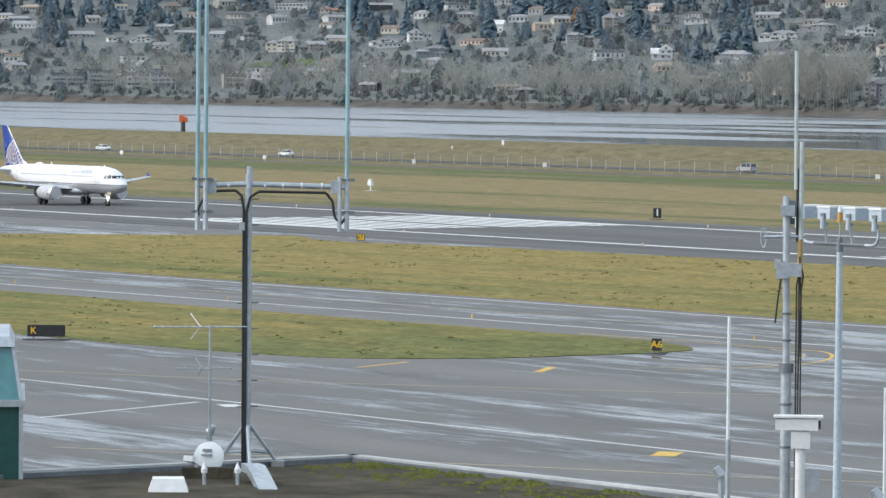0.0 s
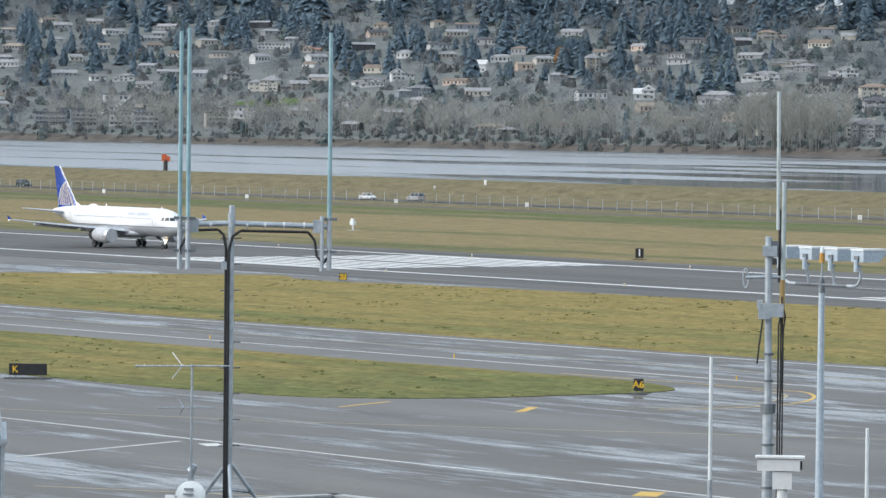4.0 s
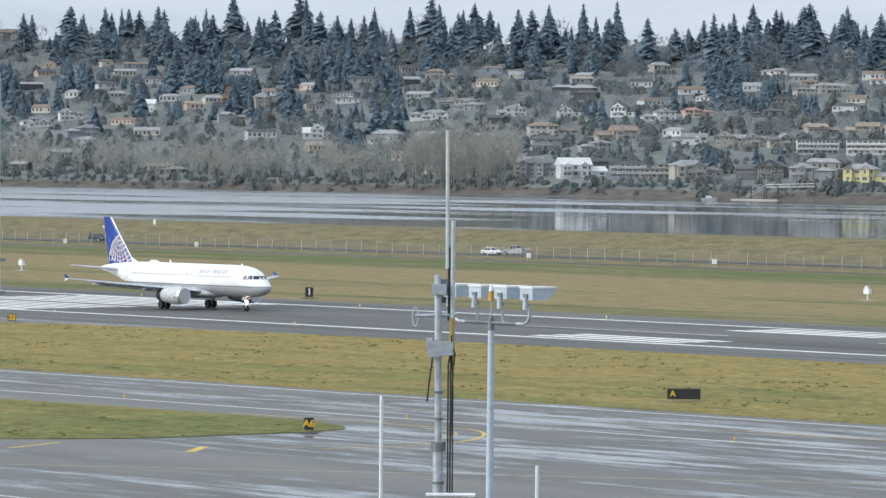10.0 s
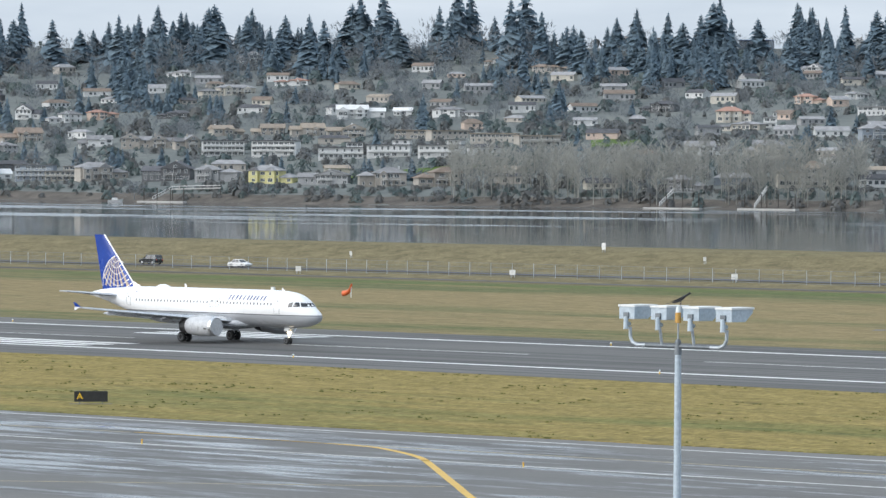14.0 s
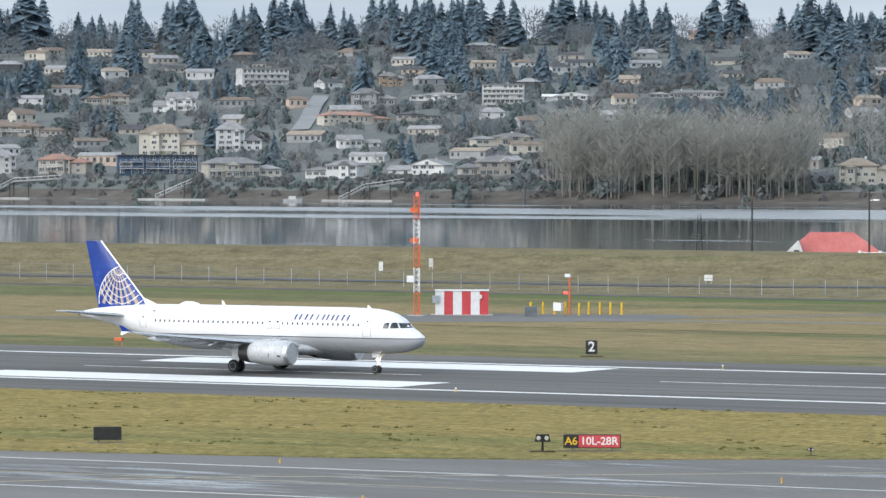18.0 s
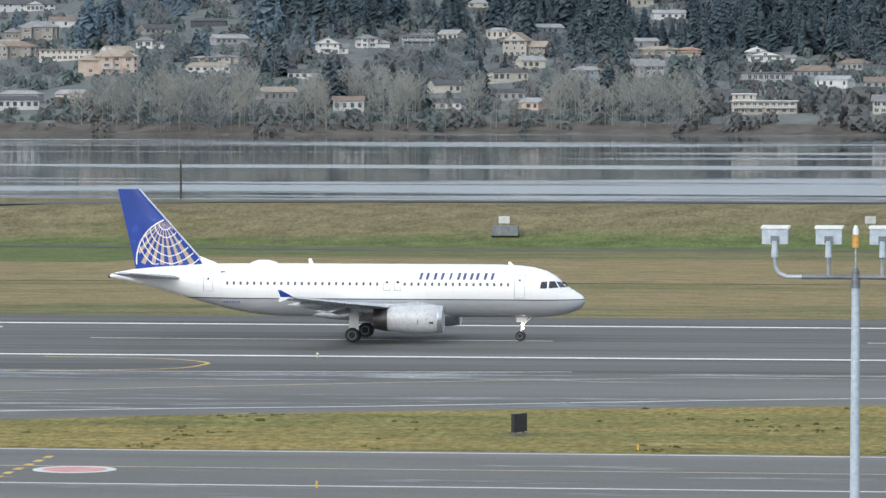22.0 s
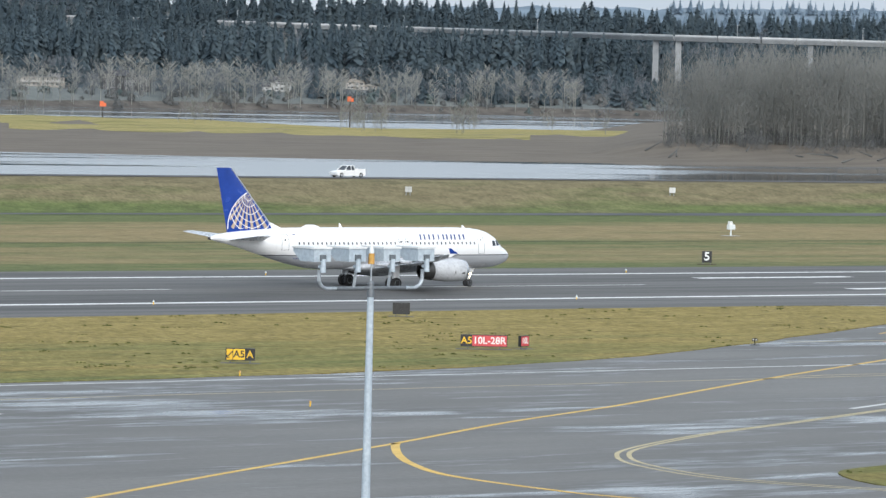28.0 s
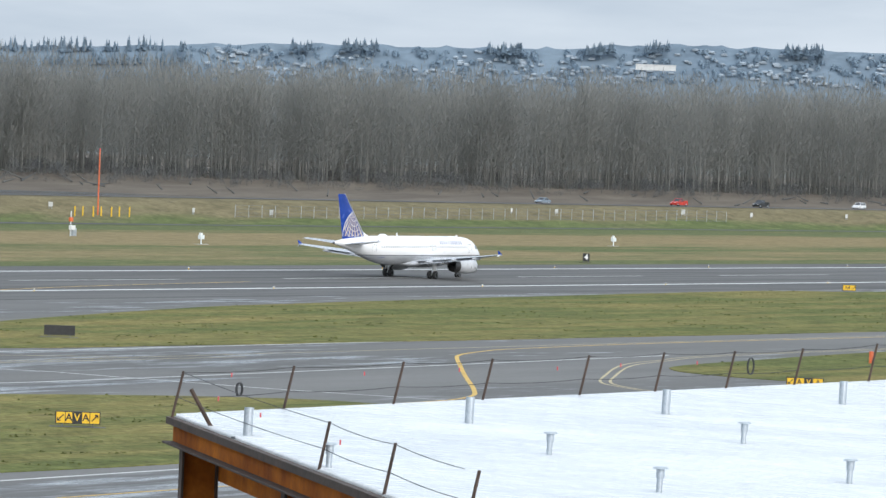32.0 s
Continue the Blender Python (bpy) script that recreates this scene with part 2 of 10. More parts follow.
def water_material():
    m, n, l, p = shader("river_water")
    p.inputs["Specular IOR Level"].default_value = 1.0
    lanes = noise_field(n, l, 0.012, (0.16, 1.0, 1), 6.0, 0.62)
    ripple = noise_field(n, l, 0.8, (0.35, 1.0, 1), 3.0, 0.6)
    co = n.new("ShaderNodeTexCoord")
    reach = n.new("ShaderNodeMapRange")     # the wind lies on the open western reach
    for k, v in (("From Min", -330.0), ("From Max", 60.0), ("To Min", 0.14), ("To Max", 0.0)):
        reach.inputs[k].default_value = v
    front = n.new("ShaderNodeVectorMath")
    front.operation = "DOT_PRODUCT"
    front.inputs[1].default_value = (1.0, 1.15, 0.0)
    l.new(co.outputs["Object"], front.inputs[0])
    l.new(front.outputs["Value"], reach.inputs["Value"])
    lanes = blend(n, l, 1.0, lanes, reach.outputs["Result"], "ADD")
    near = n.new("ShaderNodeVectorMath")    # and along the near shore to the east
    near.operation = "DOT_PRODUCT"
    near.inputs[1].default_value = (-0.6, 1.0, 0.0)
    l.new(co.outputs["Object"], near.inputs[0])
    shore = n.new("ShaderNodeMapRange")
    for k, v in (("From Min", 1000.0), ("From Max", 1360.0), ("To Min", 0.12), ("To Max", 0.0)):
        shore.inputs[k].default_value = v
    l.new(near.outputs["Value"], shore.inputs["Value"])
    sep = n.new("ShaderNodeSeparateXYZ")
    l.new(co.outputs["Object"], sep.inputs["Vector"])
    lee = n.new("ShaderNodeMapRange")       # calm in the lee of the island
    for k, v in (("From Min", -90.0), ("From Max", 30.0), ("To Min", 1.0), ("To Max", 0.0)):
        lee.inputs[k].default_value = v
    isle = n.new("ShaderNodeVectorMath")
    isle.operation = "DOT_PRODUCT"
    isle.inputs[1].default_value = (1.0, -0.9, 0.0)
    l.new(co.outputs["Object"], isle.inputs[0])
    l.new(isle.outputs["Value"], lee.inputs["Value"])
    lanes = blend(n, l, 1.0, lanes, blend(n, l, 1.0, shore.outputs["Result"], lee.outputs["Result"], "MULTIPLY"), "ADD")
    mid = n.new("ShaderNodeMapRange")       # the middle reach lies calm under the hill
    for k, v in (("From Min", -1400.0), ("From Max", 0.0)):
        mid.inputs[k].default_value = v
    l.new(sep.outputs["X"], mid.inputs["Value"])
    lanes = blend(n, l, 1.0, lanes, ramp(n, l, mid.outputs["Result"], ((0.0, 0.0), (0.3, 0.05), (0.68, 0.05), (0.85, 0.0))), "SUBTRACT")
    gust = n.new("ShaderNodeMapRange")      # a long breezy lane beyond midstream there
    for k, v in (("From Min", 1000.0), ("From Max", 2000.0)):
        gust.inputs[k].default_value = v
    l.new(sep.outputs["Y"], gust.inputs["Value"])
    along = ramp(n, l, mid.outputs["Result"], ((0.12, 0.0), (0.28, 1.0), (0.62, 1.0), (0.8, 0.0)))
    lane = ramp(n, l, gust.outputs["Result"], ((0.0, 0.0), (0.37, 0.0), (0.47, 0.15), (0.66, 0.15), (0.78, 0.0)))
    lanes = blend(n, l, 1.0, lanes, blend(n, l, 1.0, lane, along, "MULTIPLY"), "ADD")
    lull = ramp(n, l, gust.outputs["Result"], ((0.0, 0.07), (0.30, 0.07), (0.38, 0.0)))
    lanes = blend(n, l, 1.0, lanes, blend(n, l, 1.0, lull, along, "MULTIPLY"), "SUBTRACT")
    wind = ramp(n, l, lanes, ((0.515, 0.0), (0.59, 1.0)))
    # ruffled lanes also get a paler base colour, standing in for sky sheen
    l.new(blend(n, l, wind, (0.066, 0.076, 0.082), (0.115, 0.126, 0.134)), p.inputs["Base Color"])
    l.new(blend(n, l, wind, 0.045, 0.22), p.inputs["Roughness"])
    b = n.new("ShaderNodeBump")
    b.inputs["Distance"].default_value = 0.25
    l.new(blend(n, l, wind, 0.015, 0.25), b.inputs["Strength"])
    l.new(ripple, b.inputs["Height"])
    l.new(b.outputs["Normal"], p.inputs["Normal"])
    return m


GRASS = grass_material("airfield_grass", ((0.086, 0.096, 0.044), (0.156, 0.162, 0.074)), ((0.180, 0.144, 0.072), (0.285, 0.226, 0.122)), 0.47,
                       strips=((398, 0.06), (405, -0.03), (424, -0.05), (430, 0.08), (462, 0.06), (470, -0.06), (476, 0.06), (482, 0.12), (530, 0.12), (538, 0.0), (546, -0.10), (566, -0.10)))
GRASS_BANK = grass_material("levee_grass", ((0.076, 0.098, 0.038), (0.142, 0.168, 0.064)), ((0.130, 0.112, 0.064), (0.215, 0.182, 0.105)), 0.48,
                            strips=((560, -0.14), (579, -0.12), (584, 0.10), (600, 0.15), (640, 0.13)))
GRASS_LUSH = grass_material("lush_island_grass", ((0.092, 0.103, 0.036), (0.174, 0.180, 0.064)), ((0.195, 0.154, 0.052), (0.285, 0.224, 0.085)), 0.47, 0.75,
                            strips=((240, -0.05), (262, 0.0), (284, 0.03), (299, 0.09), (310, 0.17), (330, 0.16)))
GRASS_EAST = grass_material("greener_east_grass", ((0.078, 0.092, 0.030), (0.146, 0.160, 0.052)), ((0.190, 0.154, 0.054), (0.275, 0.222, 0.086)), 0.535, 0.75)
INFIELD_EAST = grass_material("banded_east_infield", ((0.082, 0.100, 0.042), (0.150, 0.166, 0.070)), ((0.180, 0.144, 0.072), (0.285, 0.226, 0.122)), 0.49,
                              strips=((398, -0.10), (416, -0.10), (424, 0.02), (452, 0.03), (458, -0.05), (474, -0.05), (480, 0.10), (525, 0.13), (534, -0.04), (546, -0.14), (566, -0.16)))
ASPHALT = pavement_material("runway_asphalt", (0.088, 0.085, 0.080), (0.150, 0.146, 0.138), 0.345, streak=0.55, drier=0.05)
APRON = pavement_material("apron_asphalt", (0.100, 0.097, 0.092), (0.178, 0.173, 0.164), 0.462, 0.30, (0.2, 1.0, 1), drier=0.055)
ROAD = pavement_material("road_asphalt", (0.06, 0.06, 0.065), (0.10, 0.10, 0.105), 0.25)
WATER = water_material()
PAINT_WHITE = surface("white_road_paint", (0.62, 0.62, 0.60), (0.82, 0.82, 0.80), (0.45, 0.7), 0.6, (0.3, 2, 1), fine=10)
PAINT_FADED = surface("faded_white_paint", (0.46, 0.46, 0.45), (0.66, 0.66, 0.63), (0.5, 0.7), 0.5, (0.3, 2, 1), fine=10)
PAINT_YELLOW = surface("yellow_taxi_paint", (0.50, 0.30, 0.04), (0.66, 0.42, 0.08), (0.5, 0.7), 0.5, (0.5, 2, 1), fine=10)
PAINT_PALE_YELLOW = surface("worn_yellow_paint", (0.36, 0.29, 0.15), (0.50, 0.42, 0.24), (0.5, 0.7), 0.5, (0.5, 2, 1), fine=10)
PAINT_RED = surface("red_surface_paint", (0.46, 0.17, 0.16), (0.60, 0.30, 0.28), (0.5, 0.7), 1.0, fine=10)
PLANE_WHITE = surface("white_aircraft_paint", (0.78, 0.79, 0.80), (0.84, 0.84, 0.84), (0.18, 0.3), 0.7, fine=6)
PLANE_GREY = surface("grey_aircraft_paint", (0.40, 0.42, 0.45), (0.48, 0.50, 0.53), (0.22, 0.35), 0.7, fine=6)
PLANE_BLUE = surface("deep_blue_aircraft_paint", (0.012, 0.045, 0.25), (0.014, 0.052, 0.29), (0.2, 0.28), 0.3, fine=3)
PLANE_GOLD = surface("bronze_gold_paint", (0.36, 0.285, 0.21), (0.46, 0.37, 0.28), (0.3, 0.45), 1.0)
PLANE_NAVY = surface("navy_lettering_paint", (0.05, 0.065, 0.17), (0.075, 0.09, 0.22), (0.3, 0.4), 1.0)
BARE_METAL = surface("bare_aluminium", (0.55, 0.56, 0.58), (0.72, 0.73, 0.74), (0.22, 0.4), 2.0, metal=0.9)
DARK_METAL = surface("dark_heat_stained_metal", (0.05, 0.05, 0.052), (0.11, 0.105, 0.10), (0.35, 0.5), 2.0, metal=0.6)
RUBBER = surface("black_rubber", (0.012, 0.012, 0.013), (0.03, 0.03, 0.03), (0.7, 0.9), 5.0)
DARK_GLASS = surface("dark_window_glass", (0.012, 0.015, 0.02), (0.03, 0.035, 0.045), (0.05, 0.1), 1.0, spec=0.8)
STEEL = surface("galvanised_steel", (0.36, 0.40, 0.44), (0.50, 0.54, 0.57), (0.35, 0.55), 2.0, metal=0.5)
STEEL_BLUE = surface("pale_blue_grey_painted_steel", (0.36, 0.43, 0.49), (0.46, 0.52, 0.57), (0.35, 0.5), 1.5)
STEEL_DARK = surface("weathered_grey_steel", (0.12, 0.135, 0.15), (0.20, 0.22, 0.235), (0.45, 0.6), 2.0, metal=0.4)
FIBRE_BLUE = surface("blue_green_fibreglass", (0.22, 0.36, 0.40), (0.30, 0.45, 0.48), (0.3, 0.5), 1.0)
FIBRE_WHITE = surface("white_fibreglass", (0.62, 0.67, 0.68), (0.75, 0.78, 0.78), (0.35, 0.5), 1.0)
CABLE = surface("black_cable_jacket", (0.012, 0.012, 0.013), (0.03, 0.03, 0.03), (0.5, 0.7), 4.0)
WHITE_BOX = surface("white_painted_metal", (0.68, 0.69, 0.69), (0.80, 0.80, 0.79), (0.35, 0.5), 2.0)
AMBER = surface("amber_glass", (0.50, 0.26, 0.06), (0.62, 0.36, 0.10), (0.15, 0.3), 2.0)
SIGN_BLACK = surface("matt_black_sign_panel", (0.013, 0.013, 0.014), (0.03, 0.03, 0.031), (0.45, 0.6), 2.0)
SIGN_YELLOW = surface("yellow_sign_panel", (0.72, 0.42, 0.02), (0.80, 0.50, 0.03), (0.4, 0.5), 2.0)
SIGN_RED = surface("red_sign_panel", (0.52, 0.05, 0.06), (0.62, 0.08, 0.09), (0.4, 0.5), 2.0)
SIGN_WHITE = surface("white_sign_letter", (0.72, 0.72, 0.72), (0.82, 0.82, 0.82), (0.4, 0.5), 2.0)
ORANGE = surface("international_orange_paint", (0.60, 0.10, 0.03), (0.72, 0.16, 0.05), (0.4, 0.55), 2.0)
SAND = surface("brown_river_sand", (0.10, 0.085, 0.07), (0.17, 0.145, 0.115), (0.85, 0.95), 0.05, (0.5, 2, 1), bump=0.2, fine=14, spec=0.2)
CONCRETE = surface("pale_concrete", (0.30, 0.30, 0.29), (0.42, 0.42, 0.40), (0.7, 0.85), 0.4, fine=12)

# ---- the setting: airfield, levee, river, far bank ----
CL = 369.0        # runway centre line
S0 = -565.4       # where the runway's threshold lies along it


def smooth(t):
    t = min(1.0, max(0.0, t))
    return t * t * (3 - 2 * t)


def levee_height(x, y):
    """The levee, cut and filled where the road climbs along it to the crest."""
    z = bare_levee(x, y)
    if not 575 < y < 660:
        return z
    k = smooth((x + 330) / 260)
    road, off = 0.65 + 4.2 * k, max(0.0, abs(y - 608 + 6 * k) - 5.4) * 0.5
    return min(max(z, road - off), road + off)


def bare_levee(x, y):
    """Ground north of the airfield: flat, then the levee, then down to the river."""
    k = smooth((x + 330) / 260)            # west: road at the foot; east: road on the crest
    foot, crest = 618 - 45 * k, 642 - 46 * k
    top = 4.75 + 0.15 * k
    if y < foot - 25:
        return 0.0
    if y < foot:
        return 0.7 * (1 - k) * smooth((y - foot + 25) / 8)
    base = 0.7 * (1 - k)
    if y < crest:
        wob = 0.25 * noise.noise((x * 0.02, y * 0.1, 0.0))
        return base + (top - base) * smooth((y - foot) / (crest - foot)) + wob * smooth((y - foot) / 9) * smooth((crest - y) / 5)
    if y < crest + 12:
        return top
    return top - (top + 6.5) * smooth((y - crest - 12) / 45)


xs = [-6000, -3000, -1800] + list(range(-1500, 1901, 20)) + [2400, 3200, 6000]
ys = [-6000, -1000, -200, 0, 100, 408, 500, 560] + [564 + 3 * i for i in range(46)] + [720, 760]
gv = [(x, y, levee_height(x, y)) for y in ys for x in xs]
nx = len(xs)
gf = [(j * nx + i, j * nx + i + 1, (j + 1) * nx + i + 1, (j + 1) * nx + i) for j in range(len(ys) - 1) for i in range(nx - 1)]
ground = part("ground", Geo().add(gv, gf), GRASS_BANK, None, smooth=True)
tagged(ground, "winter airfield grass and grassy levee along the river", "ground", kind="structure")

infield = part("infield", Geo().slab([(-1800, 398), (60, 398), (110, 566), (-1800, 566)], -0.02, 0.010), GRASS, None)
infield_east = part("infield", Geo().slab([(60, 398), (2400, 398), (2400, 566), (110, 566)], -0.02, 0.010), INFIELD_EAST, None)
tagged(infield_east, "mown grass in green and straw bands beside the runway", "grass", kind="structure")
tagged(infield, "mown olive and straw coloured grass beside the runway", "grass", kind="structure")

apron = part("apron", Geo().slab([(-2500, -600), (2500, -600), (2500, 330), (-2500, 330)], -0.05, 0.012), APRON, None)
tagged(apron, "wide damp grey asphalt apron and taxiways", "pavement", kind="structure")
runway = part("runway", Geo().slab([(-1200, 329), (1500, 329), (1500, 405), (-1200, 405)], -0.05, 0.020), ASPHALT, None)
tagged(runway, "long dark asphalt runway with rubber streaks", "runway", kind="structure")

river = part("river", Geo().slab([(-6000, 690), (6000, 690), (6000, 5400), (-6000, 5400)], -6.5, -3.5), WATER, None)
tagged(river, "wide grey river with bright wind streaks", "water", kind="structure")


def soft_outline(points, step=6.0, wob=0.5):
    """A closed outline with many points and a slightly ragged edge."""
    out = []
    for (x0, y0), (x1, y1) in zip(points, points[1:] + points[:1]):
        n = max(1, int(math.hypot(x1 - x0, y1 - y0) / step))
        for i in range(n):
            x, y = x0 + (x1 - x0) * i / n, y0 + (y1 - y0) * i / n
            out.append((x + wob * noise.noise((x * 0.13, y * 0.13, 1.0)), y + wob * noise.noise((x * 0.13, y * 0.13, 9.0))))
    return out


ISLES = []


def grass_island(points, label, material=GRASS):
    ISLES.append(points)
    for _ in range(3):                      # round the corners off
        points = [(p[0] * (1 - k) + q[0] * k, p[1] * (1 - k) + q[1] * k) for p, q in zip(points, points[1:] + points[:1]) for k in (0.22, 0.78)]
    ob = part("grass_island", Geo().slab(soft_outline(points, 5.0, 0.6), -0.05, 0.07), material, None)
    return tagged(ob, label, "grass", kind="structure")


grass_island([(-545, 251), (-430, 248), (-364, 251), (-298, 254), (-224, 258), (-190, 261), (-159, 268), (-136, 281), (-118, 294.5), (-100, 304.5), (-87, 311.5), (-77, 318.7), (-74, 324),
              (-79, 329), (-128, 329.5), (-290, 330), (-389, 331), (-459, 324), (-473, 318), (-484, 319), (-493, 325), (-499, 318), (-514, 294)],
             "long straw and olive grass strip between runway and taxiway", GRASS_LUSH)
grass_island([(-72, 262), (-60, 258), (-20, 258.5), (41, 259.5), (120, 258.5), (205, 259.5), (238, 268), (262, 280), (299, 301), (321, 316), (325, 325), (318, 329),
              (276, 329.5), (104, 323), (50, 315), (31, 309), (-24, 293), (-53, 283), (-70, 272)], "lush grass strip between runway and taxiway", GRASS_LUSH)
grass_island([(319, 265), (324, 272), (345, 282), (378, 294), (428, 309), (452, 314), (601, 329.5), (618, 320), (700, 330), (1500, 330), (1500, 240), (620, 246), (483, 250),
              (400, 254), (333, 259)], "grass strip east of the angled taxiway", GRASS_EAST)
grass_island([(-900, 214), (-500, 216), (-381, 218), (-320, 220), (-288, 222), (-278, 219), (-276, 213), (-276, 205), (-276, 196), (-283, 186), (-304, 184), (-330, 183), (-900, 176)],
             "tapered grass island between taxiway and apron", GRASS_LUSH)
grass_island([(174, 172), (177, 183), (185, 186), (197, 189), (201, 194), (204, 200), (214, 206), (224, 211), (243, 208), (248, 212), (253, 216), (266, 212), (271, 216),
              (276, 217.5), (292, 208.5), (300, 200), (296, 180), (285, 160), (240, 166), (219, 168)], "green grass island with taxiway signs", GRASS_EAST)
grass_island([(368, 200), (371, 211), (378, 217), (400, 220), (435, 224.5), (560, 226), (560, 150), (380, 150)], "grass island beside the eastern apron", GRASS_EAST)
grass_island([(6, 214), (14, 223), (40, 226.5), (78, 226), (98, 221), (104, 212), (92, 200), (20, 200)], "grass island south of the taxiway", GRASS_LUSH)


def stripe(name, outline, material, parent=runway, z=0.028):
    return part(name, Geo().slab(outline, 0.0, z), material, parent)


def bar(s, length, off, width, material=PAINT_WHITE, name="bar"):
    x = S0 + s * FT
    y = CL + off * FT
    w = width * FT / 2
    return stripe(name, [(x, y - w), (x + length * FT, y - w), (x + length * FT, y + w), (x, y + w)], material)


for side in (-1, 1):
    bar(-1200, 5600, side * 73.5, 4.2, name="edge_line")
    for k in range(6):                      # threshold bars
        bar(20, 150, side * (8.6 + 11.5 * k), 5.75, name="threshold_bar")
    for k in range(3):
        bar(500, 82, side * (39 + 11 * k), 6, name="touchdown_bar")
    bar(1016, 155, side * 51, 30, name="aiming_bar")
    for s, count in ((1511, 2), (2000, 2), (2500, 1), (3000, 1)):
        for k in range(count):
            bar(s, 75, side * (39 + 11 * k), 6, name="touchdown_bar")
for k in range(26):
    bar(420 + 200 * k, 120, 0, 1.6, PAINT_FADED, "centre_dash")


def path_line(name, points, width, material, parent=apron, z=0.022):
    """A painted line of even width through plan points."""
    pts = [Vector((x, y)) for x, y in points]
    left, right = [], []
    for i, p in enumerate(pts):
        d = (pts[min(i + 1, len(pts) - 1)] - pts[max(i - 1, 0)]).normalized()
        q = Vector((-d.y, d.x)) * width / 2
        left.append(p + q)
        right.append(p - q)
    n = len(pts)
    v = [(p.x, p.y, z + levee_height(p.x, p.y)) for p in left] + [(p.x, p.y, z + levee_height(p.x, p.y)) for p in right]
    return part(name, Geo().add(v, [(i, i + 1, n + i + 1, n + i) for i in range(n - 1)]), material, parent)


path_line("taxi_centre_line", [(-1500, 233), (-430, 233), (-298, 239), (-150, 246.5), (-50, 246), (300, 246), (900, 240)], 0.30, PAINT_PALE_YELLOW)
for y0 in (11.2, -10.5):
    path_line("taxi_edge_line", [(-1500, 234 + y0), (-430, 234 + y0), (-298, 240 + y0), (-150, 246.5 + y0), (-50, 246 + y0), (160, 246 + y0)], 0.5, PAINT_FADED)
path_line("taxi_edge_line", [(160, 257), (215, 257), (330, 256), (900, 247)], 0.5, PAINT_FADED)

DITCH = surface("dark_damp_soil", (0.035, 0.033, 0.022), (0.07, 0.062, 0.04), (0.9, 1.0), 0.4, spec=0.1)
for x0, x1, y0, y1 in ((-330, 620, 474, 474), (-240, -150, 277.5, 287), (-30, 60, 282, 282)):
    pts = [(x, y0 + (y1 - y0) * (x - x0) / (x1 - x0) + 0.9 * noise.noise((x * 0.03, y0, 0.0))) for x in range(x0, x1, 6)]
    tagged(path_line("drain_furrow", pts, 0.9, DITCH, None, 0.03), "narrow dark drain furrow in the grass", "furrow", kind="structure")

SERVICE_X = [-1500, -700, -420, -250, -184, -131, -87, -45, 9, 56, 120, 300, 584, 706, 814, 1500]
SERVICE_Y = [590, 592, 588, 581, 577, 572, 567, 567, 567.5, 566, 568, 571, 574.5, 573.5, 572, 572]
service_road = path_line("service_road", [(x, float(np.interp(x, SERVICE_X, SERVICE_Y))) for x in range(-1500, 1501, 20)], 4.5, ROAD, None, 0.04)
tagged(service_road, "narrow asphalt perimeter road in the grass", "road", kind="structure")


def river_road_centre(x):
    k = smooth((x + 330) / 260)
    return 608 - 6 * k, 0.7 + 4.2 * k


rv, rf = [], []
rx = list(range(-1500, 1901, 10))
for i, x in enumerate(rx):
    y, z = river_road_centre(x)
    z += 0.03
    for o in (-4.2, 4.2):
        rv.append((x, y + o, z))
for i in range(len(rx) - 1):
    rf.append((2 * i, 2 * i + 2, 2 * i + 3, 2 * i + 1))
river_road = part("river_road", Geo().add(rv, rf), ROAD, None)
tagged(river_road, "two-lane asphalt road along the levee", "road", kind="structure")

# far bank: a hillside that rises from the river to a wooded ridge
BANK_TURN = [-75, -61, -55, -45, -41, -36, -28, -20, -13, -9, -6, 1, 10, 18, 25, 30, 34, 40, 50, 80]
BANK_Y = [1300, 1800, 1880, 1850, 1860, 1890, 1887, 1960, 2080, 2040, 2110, 2044, 2300, 2400, 2600, 2740, 2900, 2950, 2600, 850]
RIDGE_TURN = [-75, -56, -45, -36, -22, -10, 10, 25, 32, 42, 50, 60, 80]
RIDGE_RISE = [1.25, 1.25, 1.22, 1.30, 1.36, 1.5, 1.5, 1.25, 0.95, 0.66, 0.55, 0.5, 0.5]


def bank_reach(turn):
    return np.interp(turn, BANK_TURN, BANK_Y) / math.cos(radians(turn))


def ridge_reach(turn):
    return min(bank_reach(turn) + 1300, 4800)


def hill_height(turn, reach):
    a, b = bank_reach(turn), ridge_reach(turn)
    q = (reach - a) / (b - a)
    if q < 0:
        return -3.5 + q * 40
    top = 20.3 + b * math.tan(radians(np.interp(turn, RIDGE_TURN, RIDGE_RISE)))
    base = -3.5 + 6.0 * smooth(q / 0.035)
    lump = 5.0 * noise.noise((turn * 0.35, q * 5.0, 3.0)) + 1.6 * noise.noise((turn * 1.4, q * 17.0, 5.0))
    return base + (top - 2.5) * min(q, 1.0) ** 1.12 + 9.0 * smooth((q - 0.88) / 0.12) * smooth((-34 - turn) / 8) + lump * smooth(q / 0.12) * smooth((1.08 - q) / 0.2) - max(0.0, q - 1) * 90


